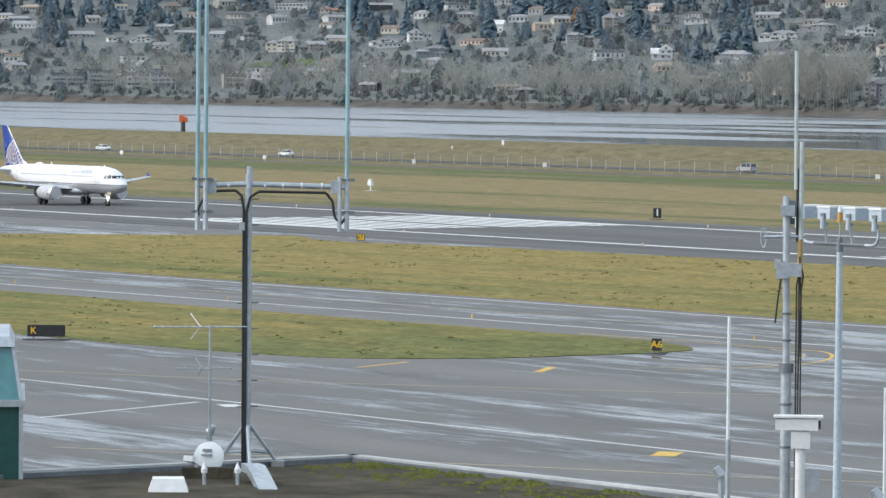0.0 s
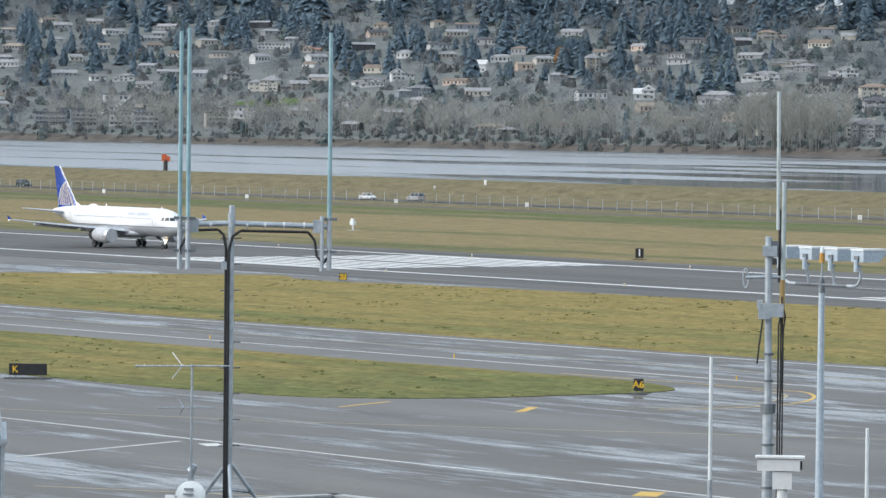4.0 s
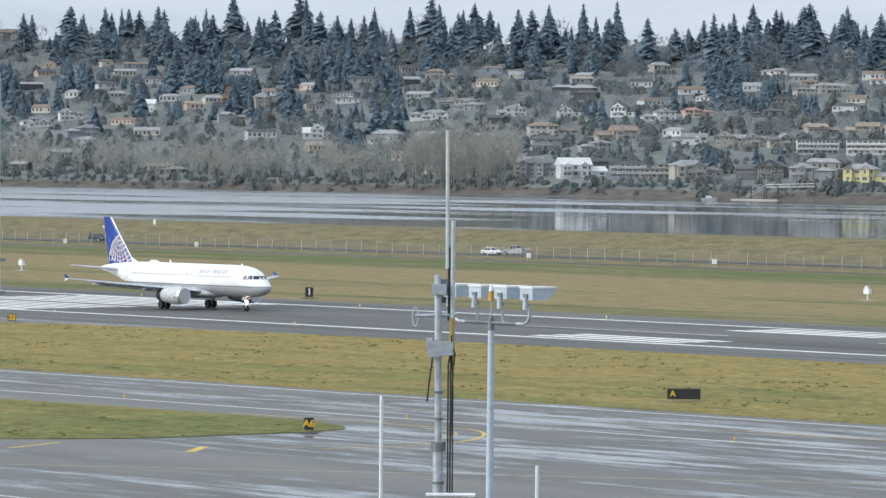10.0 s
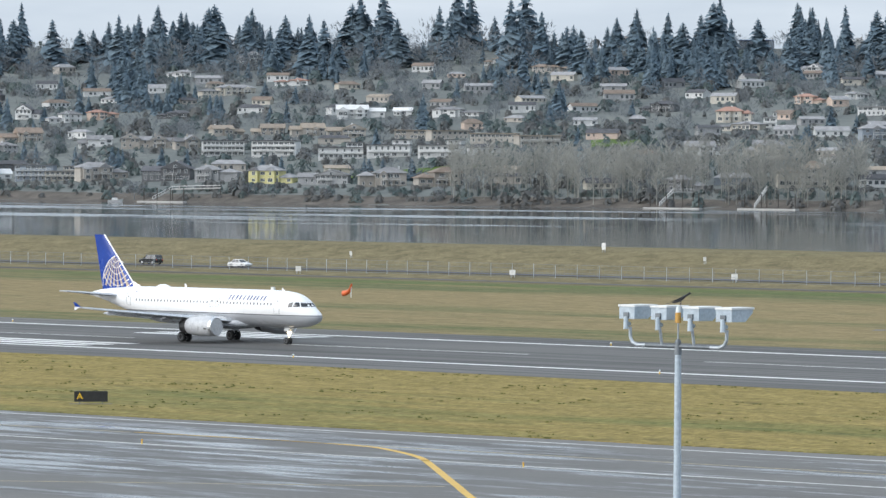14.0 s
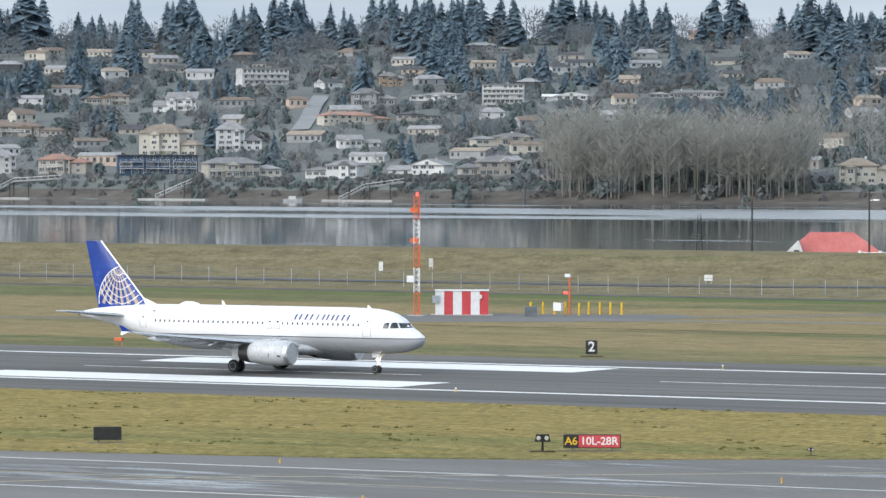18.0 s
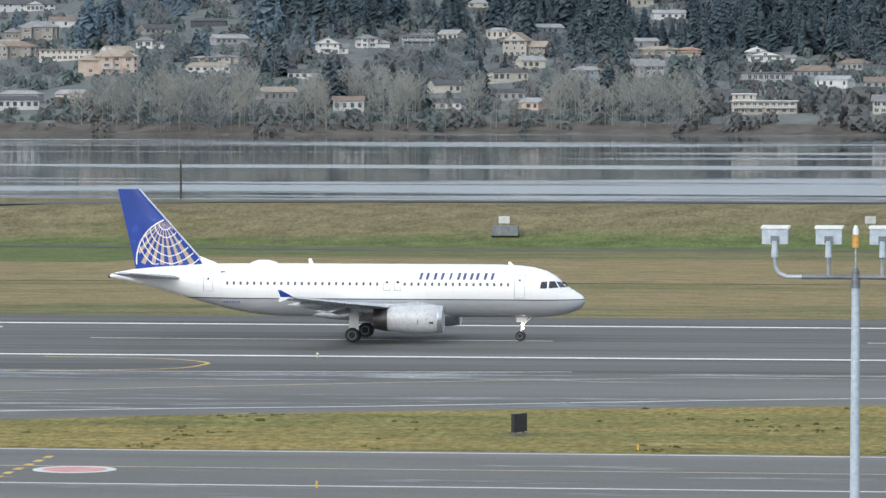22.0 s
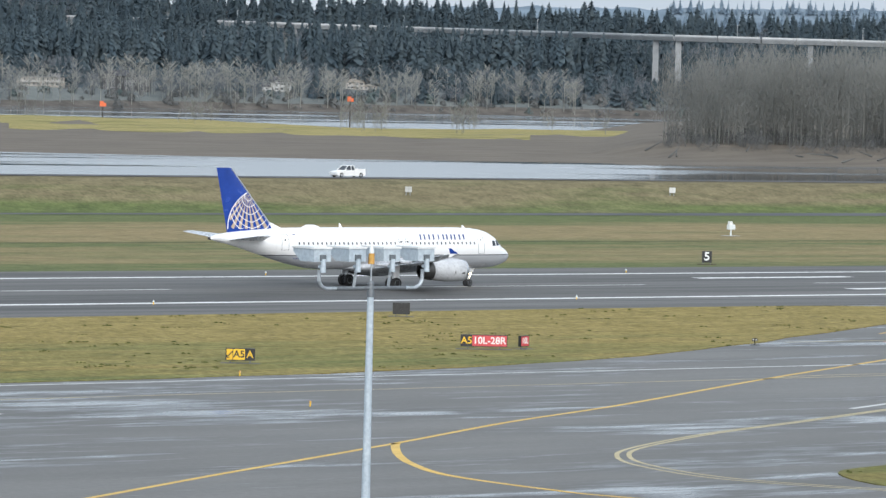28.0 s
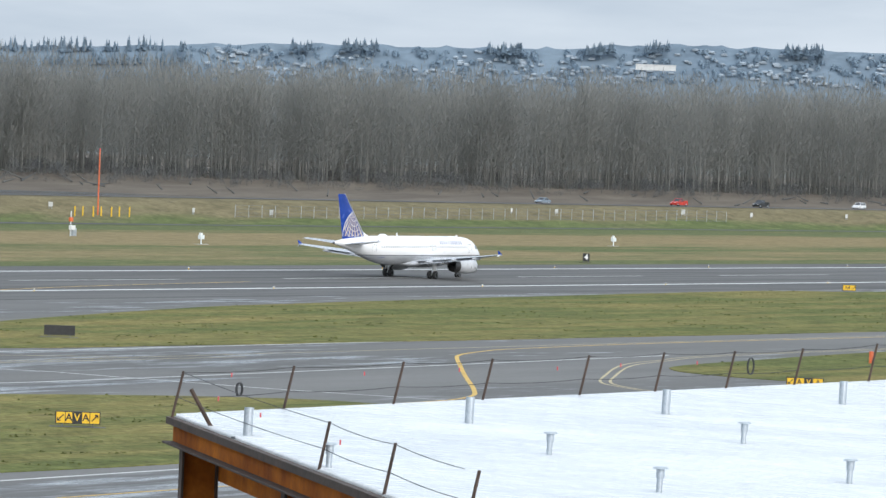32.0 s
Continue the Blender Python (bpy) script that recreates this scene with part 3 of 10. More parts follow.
hv, turns, steps = [], np.arange(-74, 78.01, 0.5), [-0.08, -0.02, 0.0, 0.01, 0.02, 0.035] + [0.06 + 0.03 * i for i in range(35)] + [1.12]
for t in turns:
    a, b = bank_reach(t), ridge_reach(t)
    for q in steps:
        r = a + (b - a) * q
        hv.append(polar(t, r, hill_height(t, r)))
ns = len(steps)
hf = [(i * ns + k, (i + 1) * ns + k, (i + 1) * ns + k + 1, i * ns + k + 1) for i in range(len(turns) - 1) for k in range(ns - 1)]
# the scrub's tone is paled and blued to stand in for haze
HILL = surface("hazed_hillside_scrub", (0.120, 0.134, 0.132), (0.178, 0.188, 0.176), (0.9, 1.0), 0.012, bump=0.5, fine=12, spec=0.1)
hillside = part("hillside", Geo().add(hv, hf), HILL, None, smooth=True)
tagged(hillside, "wooded hillside on the far river bank", "hill", kind="structure")
SHORE = surface("brown_stony_shore", (0.062, 0.056, 0.05), (0.14, 0.125, 0.11), (0.85, 1.0), 0.08, (1, 1, 2), bump=0.3, fine=10, spec=0.15)
sv, shore_t = [], np.arange(-66, 46.01, 0.2)
for t in shore_t:
    for u, dz in ((-8, -0.6), (0, 0.15), (7, 0.5), (15, 0.7), (22, 0.5), (28, -0.4)):
        r = bank_reach(t) + u + 3.0 * noise.noise((t * 3.0, u * 0.1, 0.0))
        sv.append(polar(t, r, hill_height(t, r) + dz + 0.5 * noise.noise((t * 9.0, u * 0.4, 2.0))))
tagged(part("riverbank", Geo().add(sv, [(6 * i + k, 6 * i + 6 + k, 6 * i + 7 + k, 6 * i + 1 + k) for i in range(len(shore_t) - 1) for k in range(5)]), SHORE, None, smooth=True),
       "stony brown bank along the far shore", "riverbank", kind="structure")

# ---- the aircraft: x forward from the nose wheel, s measured back from the nose tip ----
NOSE = 5.07
HULL_S = [0.0, 0.04, 0.11, 0.26, 0.52, 0.95, 1.45, 1.82, 2.34, 3.1, 3.95, 5.0, 6.5, 8.0, 24.0, 26.0, 28.0, 30.0, 32.0, 34.0, 35.8, 37.0, 37.5]
HULL_TOP = [3.16, 3.28, 3.40, 3.56, 3.74, 4.00, 4.30, 4.66, 5.12, 5.50, 5.73, 5.87, 5.94, 5.95, 5.95, 5.94, 5.92, 5.88, 5.79, 5.62, 5.40, 5.18, 5.02]
HULL_LOW = [3.12, 2.98, 2.84, 2.65, 2.46, 2.28, 2.12, 2.03, 1.94, 1.87, 1.83, 1.82, 1.81, 1.81, 1.81, 1.98, 2.35, 2.86, 3.42, 3.98, 4.42, 4.66, 4.74]
HULL_WIDE = [0.03, 0.20, 0.36, 0.56, 0.79, 1.05, 1.29, 1.43, 1.60, 1.77, 1.89, 1.95, 1.97, 1.975, 1.975, 1.92, 1.74, 1.46, 1.12, 0.78, 0.50, 0.28, 0.16]


def hull_at(s):
    top, low, wide = (float(np.interp(s, HULL_S, c)) for c in (HULL_TOP, HULL_LOW, HULL_WIDE))
    return (top + low) / 2, (top - low) / 2, wide


def hull_side(s, z, out=0.0):
    """The hull's half width at s and height z."""
    c, h, w = hull_at(s)
    u = max(0.0, 1 - ((z - c) / h) ** 2)
    return w * math.sqrt(u) + out


def wing_section(le, chord, y, z, thick, n=10):
    """Closed ring of an aerofoil section, at span y; le in s."""
    top, low = [], []
    for i in range(n + 1):
        t = (1 - math.cos(math.pi * i / n)) / 2
        h = thick * 5 * chord * (0.2969 * math.sqrt(t) - 0.126 * t - 0.3516 * t ** 2 + 0.2843 * t ** 3 - 0.1030 * t ** 4)
        x = NOSE - le - t * chord
        camber = 0.02 * chord * (1 - (2 * t - 1) ** 2)
        top.append((x, y, z + camber + h))
        low.append((x, y, z + camber - 0.8 * h))
    return top + low[-2:0:-1]


def fin_ring(le, chord, z, thick, n=9):
    side = []
    for i in range(n + 1):
        t = (1 - math.cos(math.pi * i / n)) / 2
        h = thick * 5 * chord * (0.2969 * math.sqrt(t) - 0.126 * t - 0.3516 * t ** 2 + 0.2843 * t ** 3 - 0.1036 * t ** 4)
        side.append((NOSE - le - t * chord, h))
    return [(x, h, z) for x, h in side] + [(x, -h, z) for x, h in side[-2:0:-1]]


FIN_LOW, FIN_TOP = (29.7, 5.78, 5.6), (35.2, 1.68, 11.72)     # leading edge, chord, height


def fin_edge(z):
    k = (z - FIN_LOW[2]) / (FIN_TOP[2] - FIN_LOW[2])
    le = FIN_LOW[0] + (FIN_TOP[0] - FIN_LOW[0]) * k
    return le, FIN_LOW[1] + (FIN_TOP[1] - FIN_LOW[1]) * k


def fin_half(s, z):
    le, chord = fin_edge(z)
    t = min(1.0, max(0.0, (s - le) / chord))
    return 0.10 * 5 * chord * (0.2969 * math.sqrt(t) - 0.126 * t - 0.3516 * t ** 2 + 0.2843 * t ** 3 - 0.1036 * t ** 4)


def hull_paint():
    """White upper body, thin dark cheat line, grey belly, with faint panel joints."""
    m, n, l, p = shader("airliner_body_paint")
    co = n.new("ShaderNodeTexCoord")
    sep = n.new("ShaderNodeSeparateXYZ")
    l.new(co.outputs["Object"], sep.inputs["Vector"])

    def step(z, soft=0.008):
        r = n.new("ShaderNodeMapRange")
        r.inputs["From Min"].default_value, r.inputs["From Max"].default_value = z - soft, z + soft
        l.new(sep.outputs["Z"], r.inputs["Value"])
        return r.outputs["Result"]

    dirt = noise_field(n, l, 0.6, (0.35, 1, 2), 6.0)
    white = ramp(n, l, dirt, ((0.3, (0.77, 0.78, 0.79)), (0.6, (0.84, 0.84, 0.84))))
    grey = ramp(n, l, dirt, ((0.3, (0.37, 0.385, 0.41)), (0.65, (0.47, 0.485, 0.51))))
    c = blend(n, l, step(3.22), grey, (0.05, 0.055, 0.07))
    c = blend(n, l, step(3.30), c, white)
    wave = n.new("ShaderNodeTexWave")
    wave.inputs["Scale"].default_value = 0.155
    wave.inputs["Distortion"].default_value = 0.0
    l.new(co.outputs["Object"], wave.inputs["Vector"])
    c = blend(n, l, ramp(n, l, wave.outputs["Fac"], ((0.985, 0.0), (1.0, 0.06))), c, (0.3, 0.31, 0.33))
    l.new(c, p.inputs["Base Color"])
    l.new(ramp(n, l, dirt, ((0.3, 0.32), (0.7, 0.2))), p.inputs["Roughness"])
    return m


def make_wheel(name, r, w, parent, x, y, z=None):
    z = r if z is None else z
    tyre = part(name, Geo().lathe([(-w * 0.5, r * 0.62), (-w * 0.5, r * 0.86), (-w * 0.32, r * 0.98), (0, r), (w * 0.32, r * 0.98), (w * 0.5, r * 0.86), (w * 0.5, r * 0.62)],
                                  (x, y, z), "y", 28), RUBBER, parent, "black tyre", True)
    part("rim", Geo().lathe([(-w * 0.45, 0.02), (-w * 0.47, r * 0.3), (-w * 0.52, r * 0.6), (w * 0.52, r * 0.6), (w * 0.47, r * 0.3), (w * 0.45, 0.02)], (x, y, z), "y", 20),
         STEEL_DARK, tyre, "metal wheel rim", True)
    return tyre


PORT_GLASS = surface("grey_cabin_window", (0.05, 0.056, 0.066), (0.09, 0.10, 0.115), (0.25, 0.35), 1.0, spec=0.35)
NACELLE = surface("off_white_nacelle_paint", (0.42, 0.43, 0.45), (0.54, 0.55, 0.56), (0.25, 0.4), 0.8, fine=6)


def make_airliner():
    plane = thing("airliner", pose(-614, CL, 0.02), "white twin-engine airliner with a blue tail rolling along the runway", "aircraft")
    # body
    cuts = sorted(set(HULL_S + [0.05, 0.3, 0.65, 1.2, 1.85, 2.55, 3.3, 4.4] + [9 + 1.5 * i for i in range(11)] + [27, 29, 31, 33, 35]))
    rings = []
    for s in cuts:
        c, h, w = hull_at(s)
        rings.append([(NOSE - s, w * math.cos(2 * math.pi * i / 40), c + h * math.sin(2 * math.pi * i / 40)) for i in range(40)])
    part("fuselage", Geo().loft(rings), hull_paint(), plane, "white upper body over a grey belly", True)
    part("exhaust_cone", Geo().lathe([(NOSE - 37.62, 0.05), (NOSE - 37.66, 0.13), (NOSE - 37.4, 0.17)], (0, 0, 4.88), "x", 14), DARK_METAL, plane, "dark exhaust at the tail tip", True)
    # wing root fairing
    rings = []
    for s, w, low, top in ((10.4, 0.7, 1.80, 2.3), (11.4, 1.6, 1.58, 2.75), (13.5, 2.15, 1.45, 2.95), (17.0, 2.2, 1.45, 2.9), (19.5, 1.7, 1.55, 2.6), (21.3, 0.8, 1.8, 2.3)):
        c, h = (top + low) / 2, (top - low) / 2
        rings.append([(NOSE - s, w * math.copysign(abs(math.cos(a)) ** 0.8, math.cos(a)), c + h * math.sin(a)) for a in (2 * math.pi * i / 24 for i in range(24))])
    part("wing_fairing", Geo().loft(rings), PLANE_GREY, plane, "", True)
    for side in (-1, 1):
        # wings
        secs = [(1.2, 11.9, 6.9, 2.35, 0.15), (2.2, 12.5, 6.2, 2.45, 0.145), (6.4, 14.75, 4.15, 2.86, 0.125), (11.5, 17.4, 2.9, 3.38, 0.115), (16.85, 20.15, 1.55, 3.98, 0.11)]
        wing = part("wing", Geo().loft([wing_section(le, ch, side * y, z, th) for y, le, ch, z, th in secs]), PLANE_GREY, plane, "swept grey wing", True)
        part("leading_edge", Geo().loft([[(x + 0.03 if i < 3 or i > 17 else NOSE - le - 0.12 * ch, yy, zz) for i, (x, yy, zz) in enumerate(wing_section(le, ch, side * y, z + 0.004, th * 1.02))]
                                         for y, le, ch, z, th in secs[1:]]), BARE_METAL, wing, "bare metal slat", True)
        # tip fence
        for name, paint, quad in (("wingtip_fence", PLANE_BLUE, ((20.35, 4.05), (21.35, 4.6), (21.58, 4.6), (21.35, 4.05))), ("lower_fence", PLANE_WHITE, ((20.5, 4.08), (21.4, 4.08), (21.55, 3.72), (21.35, 3.72)))):
            v = [(NOSE - s, side * (16.86 + o + 0.12 * (z - 4.0)), z) for o in (0.0, 0.06) for s, z in quad]
            part(name, Geo().add(v, [(0, 1, 2, 3), (7, 6, 5, 4)] + [(i, (i + 1) % 4, 4 + (i + 1) % 4, 4 + i) for i in range(4)]), paint, wing, "small wingtip fence")
        for y, le, ln in ((4.2, 17.3, 3.2), (8.6, 17.6, 3.2), (12.6, 18.9, 2.6)):
            z = 2.5 + (y - 2.2) * 0.103
            part("flap_fairing", Geo().lathe([(0.0, 0.02), (-0.5, 0.16), (-1.4, 0.24), (-ln * 0.8, 0.15), (-ln, 0.02)], (NOSE - le, side * y, z - 0.28), "x", 10), PLANE_GREY, wing, "", True)
        for y0, y1, drop in ((2.3, 6.2, 0.42), (6.7, 12.8, 0.36)):      # flaps a little lowered
            ring = []
            for y in (y0, y1):
                z = 2.45 + (y - 2.2) * 0.101
                te = float(np.interp(y, [2.2, 6.4, 11.5], [18.7, 18.9, 20.3]))
                ring.append([(NOSE - te + 0.75, side * y, z - 0.02), (NOSE - te - 0.25, side * y, z - drop), (NOSE - te - 0.30, side * y, z - drop - 0.03), (NOSE - te + 0.75, side * y, z - 0.16)])
            part("flap", Geo().loft(ring), PLANE_GREY, wing, "lowered trailing-edge flap")
        # engine
        ey, ez, ex = side * 5.75, 1.92, NOSE - 10.55
        nacelle = part("nacelle", Geo().lathe([(0.10, 0.86), (0.0, 0.98), (-0.28, 1.06), (-1.1, 1.12), (-2.4, 1.11), (-3.6, 1.0), (-4.5, 0.83), (-4.9, 0.74), (-4.85, 0.70), (-4.3, 0.70)],
                                              (ex, ey, ez), "x", 36), NACELLE, plane, "white engine nacelle", True)
        part("intake_lip", Geo().lathe([(-0.35, 0.84), (-0.02, 0.87), (0.10, 0.93), (0.12, 0.97), (0.03, 1.035), (-0.28, 1.072)], (ex, ey, ez), "x", 36), BARE_METAL, nacelle, "polished intake lip", True)
        part("intake_duct", Geo().lathe([(0.02, 0.855), (-0.5, 0.83), (-0.95, 0.81), (-0.96, 0.02)], (ex, ey, ez), "x", 30), DARK_METAL, nacelle, "dark intake duct", True)
        fan = Geo()
        for k in range(22):
            a = 2 * math.pi * k / 22
            c, s = math.cos(a), math.sin(a)
            c2, s2 = math.cos(a + 0.2), math.sin(a + 0.2)
            fan.add([(ex - 0.80, ey + 0.24 * c, ez + 0.24 * s), (ex - 0.72, ey + 0.80 * c, ez + 0.80 * s), (ex - 0.88, ey + 0.80 * c2, ez + 0.80 * s2), (ex - 0.9, ey + 0.24 * c2, ez + 0.24 * s2)], [(0, 1, 2, 3)])
        part("fan", fan, STEEL_DARK, nacelle, "grey fan blades")
        part("spinner", Geo().lathe([(-0.42, 0.01), (-0.5, 0.12), (-0.75, 0.25), (-0.95, 0.26)], (ex, ey, ez), "x", 16), DARK_METAL, nacelle, "", True)
        part("exhaust", Geo().lathe([(-4.3, 0.62), (-5.1, 0.52), (-5.12, 0.46), (-4.4, 0.3), (-5.3, 0.06)], (ex, ey, ez), "x", 24), DARK_METAL, nacelle, "dark exhaust nozzle", True)
        part("vent", Geo().box((ex - 1.75, ey - 1.075, ez - 0.12), (0.06, 0.09, 0.30)), DARK_METAL, nacelle, "small dark vent")
        part("vent", Geo().box((ex - 0.7, ey - 1.06, ez - 0.22), (0.34, 0.1, 0.15)), DARK_METAL, nacelle, "small dark vent")
        # rear ring coloured dark in place of the shadow under the pylon
        part("nozzle", Geo().lathe([(-4.15, 0.93), (-4.2, 0.955), (-4.75, 0.86), (-5.25, 0.76), (-5.24, 0.70), (-4.6, 0.66)], (ex, ey, ez), "x", 30), DARK_METAL, nacelle, "nozzle ring, dark to stand in for the pylon's shadow", True)
        ring = []
        for s, zb, zt, w in ((10.95, 2.95, 3.02, 0.05), (12.5, 2.85, 3.25, 0.2), (14.5, 2.5, 3.0, 0.24), (17.6, 2.42, 2.75, 0.06)):
            ring.append([(NOSE - s, ey - w, zb), (NOSE - s, ey + w, zb), (NOSE - s, ey + w, zt), (NOSE - s, ey - w, zt)])
        part("pylon", Geo().loft(ring), PLANE_GREY, plane, "engine pylon")
        # tailplane
        tsec = [(0.4, 31.3, 4.3, 4.72, 0.11), (0.9, 31.6, 4.0, 4.77, 0.105), (6.1, 34.75, 1.5, 5.32, 0.10)]
        part("tailplane", Geo().loft([wing_section(le, ch, side * y, z, th, 8) for y, le, ch, z, th in tsec]), PLANE_GREY, plane, "grey tailplane", True)
        # main gear
        leg = part("main_gear", Geo().rod((NOSE - 17.7, side * 3.75, 0.58), (NOSE - 17.55, side * 3.72, 2.45), 0.13, 0.17, 12).rod((NOSE - 17.7, side * 3.3, 0.58), (NOSE - 17.7, side * 4.25, 0.58), 0.09, None, 10)
                   .rod((NOSE - 17.6, side * 3.7, 1.5), (NOSE - 17.0, side * 2.0, 2.2), 0.07, None, 8).box((NOSE - 17.6, side * 4.1, 1.65), (0.75, 0.06, 1.5)), PLANE_WHITE, plane, "white main landing gear leg")
        make_wheel("main_wheel", 0.58, 0.42, leg, NOSE - 17.7, side * 3.32)
        make_wheel("main_wheel", 0.58, 0.42, leg, NOSE - 17.7, side * 4.22)
        # cabin windows
        pane = Geo().add([(0.095 * math.copysign(abs(math.cos(a)) ** 0.6, math.cos(a)), 0.0, 0.145 * math.copysign(abs(math.sin(a)) ** 0.6, math.sin(a))) for a in (2 * math.pi * i / 12 for i in range(12))], [tuple(range(12))])
        pane_mesh = pane.mesh("cabin_window", PORT_GLASS)
        for k in range(42):
            s = 5.85 + 0.538 * k
            if abs(s - 14.9) < 0.75:
                continue
            w = part("cabin_window", pane_mesh, PORT_GLASS, plane)
            y0, y1 = hull_side(s, 4.33, 0.006), hull_side(s, 4.57, 0.006)
            w.matrix_basis = pose(NOSE - s, side * hull_side(s, 4.45, 0.012), 4.45, side * math.degrees(math.atan2(y0 - y1, 0.24)))
        # doors and exits: thin dark outlines
        for s, zb, zt, w in ((4.95, 3.4, 5.25, 0.80), (29.45, 3.8, 5.3, 0.76), (14.47, 3.95, 4.9, 0.5), (15.32, 3.95, 4.9, 0.5)):
            door = Geo()
            for ds in (-w / 2, w / 2):
                pts = [(NOSE - s - ds, side * hull_side(s + ds, z, 0.010), z) for z in np.linspace(zb, zt, 7)]
                door.pipe(pts, 0.016, 4)
            for z in (zb, zt):
                door.rod((NOSE - s - w / 2, side * hull_side(s + w / 2, z, 0.010), z), (NOSE - s + w / 2, side * hull_side(s - w / 2, z, 0.010), z), 0.016, None, 4)
            d = part("cabin_door", door, STEEL_DARK, plane, "thin dark outline of a cabin door")
            if w > 0.6:
                part("door_window", Geo().box((NOSE - s, side * hull_side(s, 4.75, 0.005), 4.75), (0.14, 0.02, 0.2)), DARK_GLASS, d)
            else:
                part("door_window", Geo().box((NOSE - s, side * hull_side(s, 4.55, 0.005), 4.52), (0.2, 0.02, 0.3)), DARK_GLASS, d)
        # name on the body: plain upright navy bars, and a row of small marks aft
        bars = [(10.48, 0.16)]
        for s, w in ((12.82, 0.72), (11.7, 0.76), (9.87, 0.66), (8.87, 0.67), (7.79, 0.75)):
            bars += [(s, 0.21), (s - w + 0.21, 0.21)]
        for s, w in bars:
            g, cols = Geo(), 6
            pts = [(NOSE - s + w * u + 0.12 * k / cols, side * hull_side(s - w * u, 4.80 + 0.52 * k / cols, 0.012), 4.80 + 0.52 * k / cols) for k in range(cols + 1) for u in (0, 1)]
            part("name_bar", g.add(pts, [(2 * k, 2 * k + 1, 2 * k + 3, 2 * k + 2) if side < 0 else (2 * k + 2, 2 * k + 3, 2 * k + 1, 2 * k) for k in range(cols)]), PLANE_NAVY, plane, "dark blue painted bar")
        for k in range(6):
            s = 28.2 - 0.24 * k
            part("small_mark", Geo().box((NOSE - s, side * hull_side(s, 3.0, 0.0), 3.02), (0.15, 0.02, 0.24)), PLANE_NAVY, plane)
        part("flag_mark", Geo().box((NOSE - 28.3, side * hull_side(28.3, 5.28, 0.0), 5.28), (0.34, 0.03, 0.14)), PLANE_NAVY, plane, "tiny dark flag mark")
        # cockpit glazing
        for quad in (((2.34, 4.68), (1.78, 4.62), (1.46, 4.22), (2.02, 4.22)), ((2.83, 4.70), (2.42, 4.70), (2.14, 4.22), (2.88, 4.17)), ((3.46, 4.66), (3.0, 4.70), (3.0, 4.16), (3.52, 4.16))):
            pts, n = [], 6
            for i in range(n + 1):
                for j in range(n + 1):
                    u, w = i / n, j / n
                    s = -0.15 + (quad[0][0] * (1 - u) + quad[1][0] * u) * (1 - w) + (quad[3][0] * (1 - u) + quad[2][0] * u) * w
                    z = (quad[0][1] * (1 - u) + quad[1][1] * u) * (1 - w) + (quad[3][1] * (1 - u) + quad[2][1] * u) * w
                    pts.append((NOSE - s, side * hull_side(s, z, 0.02), z))
            part("cockpit_window", Geo().add(pts, [(i * (n + 1) + j, i * (n + 1) + j + 1, (i + 1) * (n + 1) + j + 1, (i + 1) * (n + 1) + j) for i in range(n) for j in range(n)]), DARK_GLASS, plane, "dark cockpit pane")
        # tail emblem: bronze fan of bars with white rings on the blue fin
        pole = (33.2, 9.25)

        def inside(s, z):
            le, ch = fin_edge(z)
            return le + 0.03 < s < le + ch - 0.03 and z > 5.7 and math.hypot(s - 31.95, z - 6.1) < 3.5

        def on_fin(s, z, out):
            return (NOSE - s, side * (fin_half(s, z) + out), z)

        def strip(rows):
            """One band over the fin: rows of (s, z) pairs, joined edge to edge."""
            v = [on_fin(*p, 0.012) for row in rows for p in row]
            return Geo().add(v, [(2 * k, 2 * k + 1, 2 * k + 3, 2 * k + 2) for k in range(len(rows) - 1)])

        angs = np.linspace(-176, -6, 29)
        for k in range(0, 28, 2):
            a0, a1 = radians(angs[k] + 0.2), radians(angs[k + 1] - 0.2)
            rows = [[(pole[0] + r * math.cos(a), pole[1] + r * math.sin(a)) for a in (a0, a1)] for r in np.linspace(0.15, 4.3, 40)]
            rows = [row for row in rows if all(inside(*p) for p in row)]
            if len(rows) > 1:
                part("emblem_bar", strip(rows), PLANE_GOLD, plane, "bronze bar on the tail fin")
        curves = []
        for rr in (0.75, 1.36, 2.1, 2.84, 3.45, 4.1):
            arc = []
            for d in np.linspace(-20, 178, 60):         # d from towards the nose, round below, to aft
                q = rr * float(np.interp(d, [-20, 80, 178], [1.0, 1.0, 0.42]))
                arc.append((pole[0] - q * math.cos(radians(d)), pole[1] - q * math.sin(radians(d))))
            curves.append((arc, 0.036))
        curves.append(([(31.95 + 3.44 * math.cos(a), 6.1 + 3.44 * math.sin(a)) for a in np.radians(np.linspace(-5, 85, 40))], 0.05))
        for arc, half in curves:
            rows = []
            for p, q in zip(arc, arc[1:]):
                n = Vector((p[1] - q[1], q[0] - p[0])).normalized() * half
                row = [(p[0] + n.x, p[1] + n.y), (p[0] - n.x, p[1] - n.y)]
                if all(inside(*e) for e in row):
                    rows.append(row)
            if len(rows) > 1:
                v = [on_fin(*p, 0.018) for row in rows for p in row]
                part("emblem_ring", Geo().add(v, [(2 * k, 2 * k + 1, 2 * k + 3, 2 * k + 2) for k in range(len(rows) - 1)]), PLANE_WHITE, plane, "white ring on the tail fin")
    # fin
    part("fin", Geo().loft([fin_ring(29.45, 6.0, 5.35, 0.10), fin_ring(30.02, 5.54, 5.95, 0.10), fin_ring(*FIN_TOP[:2], FIN_TOP[2], 0.10)]), PLANE_BLUE, plane, "deep blue tail fin", True)
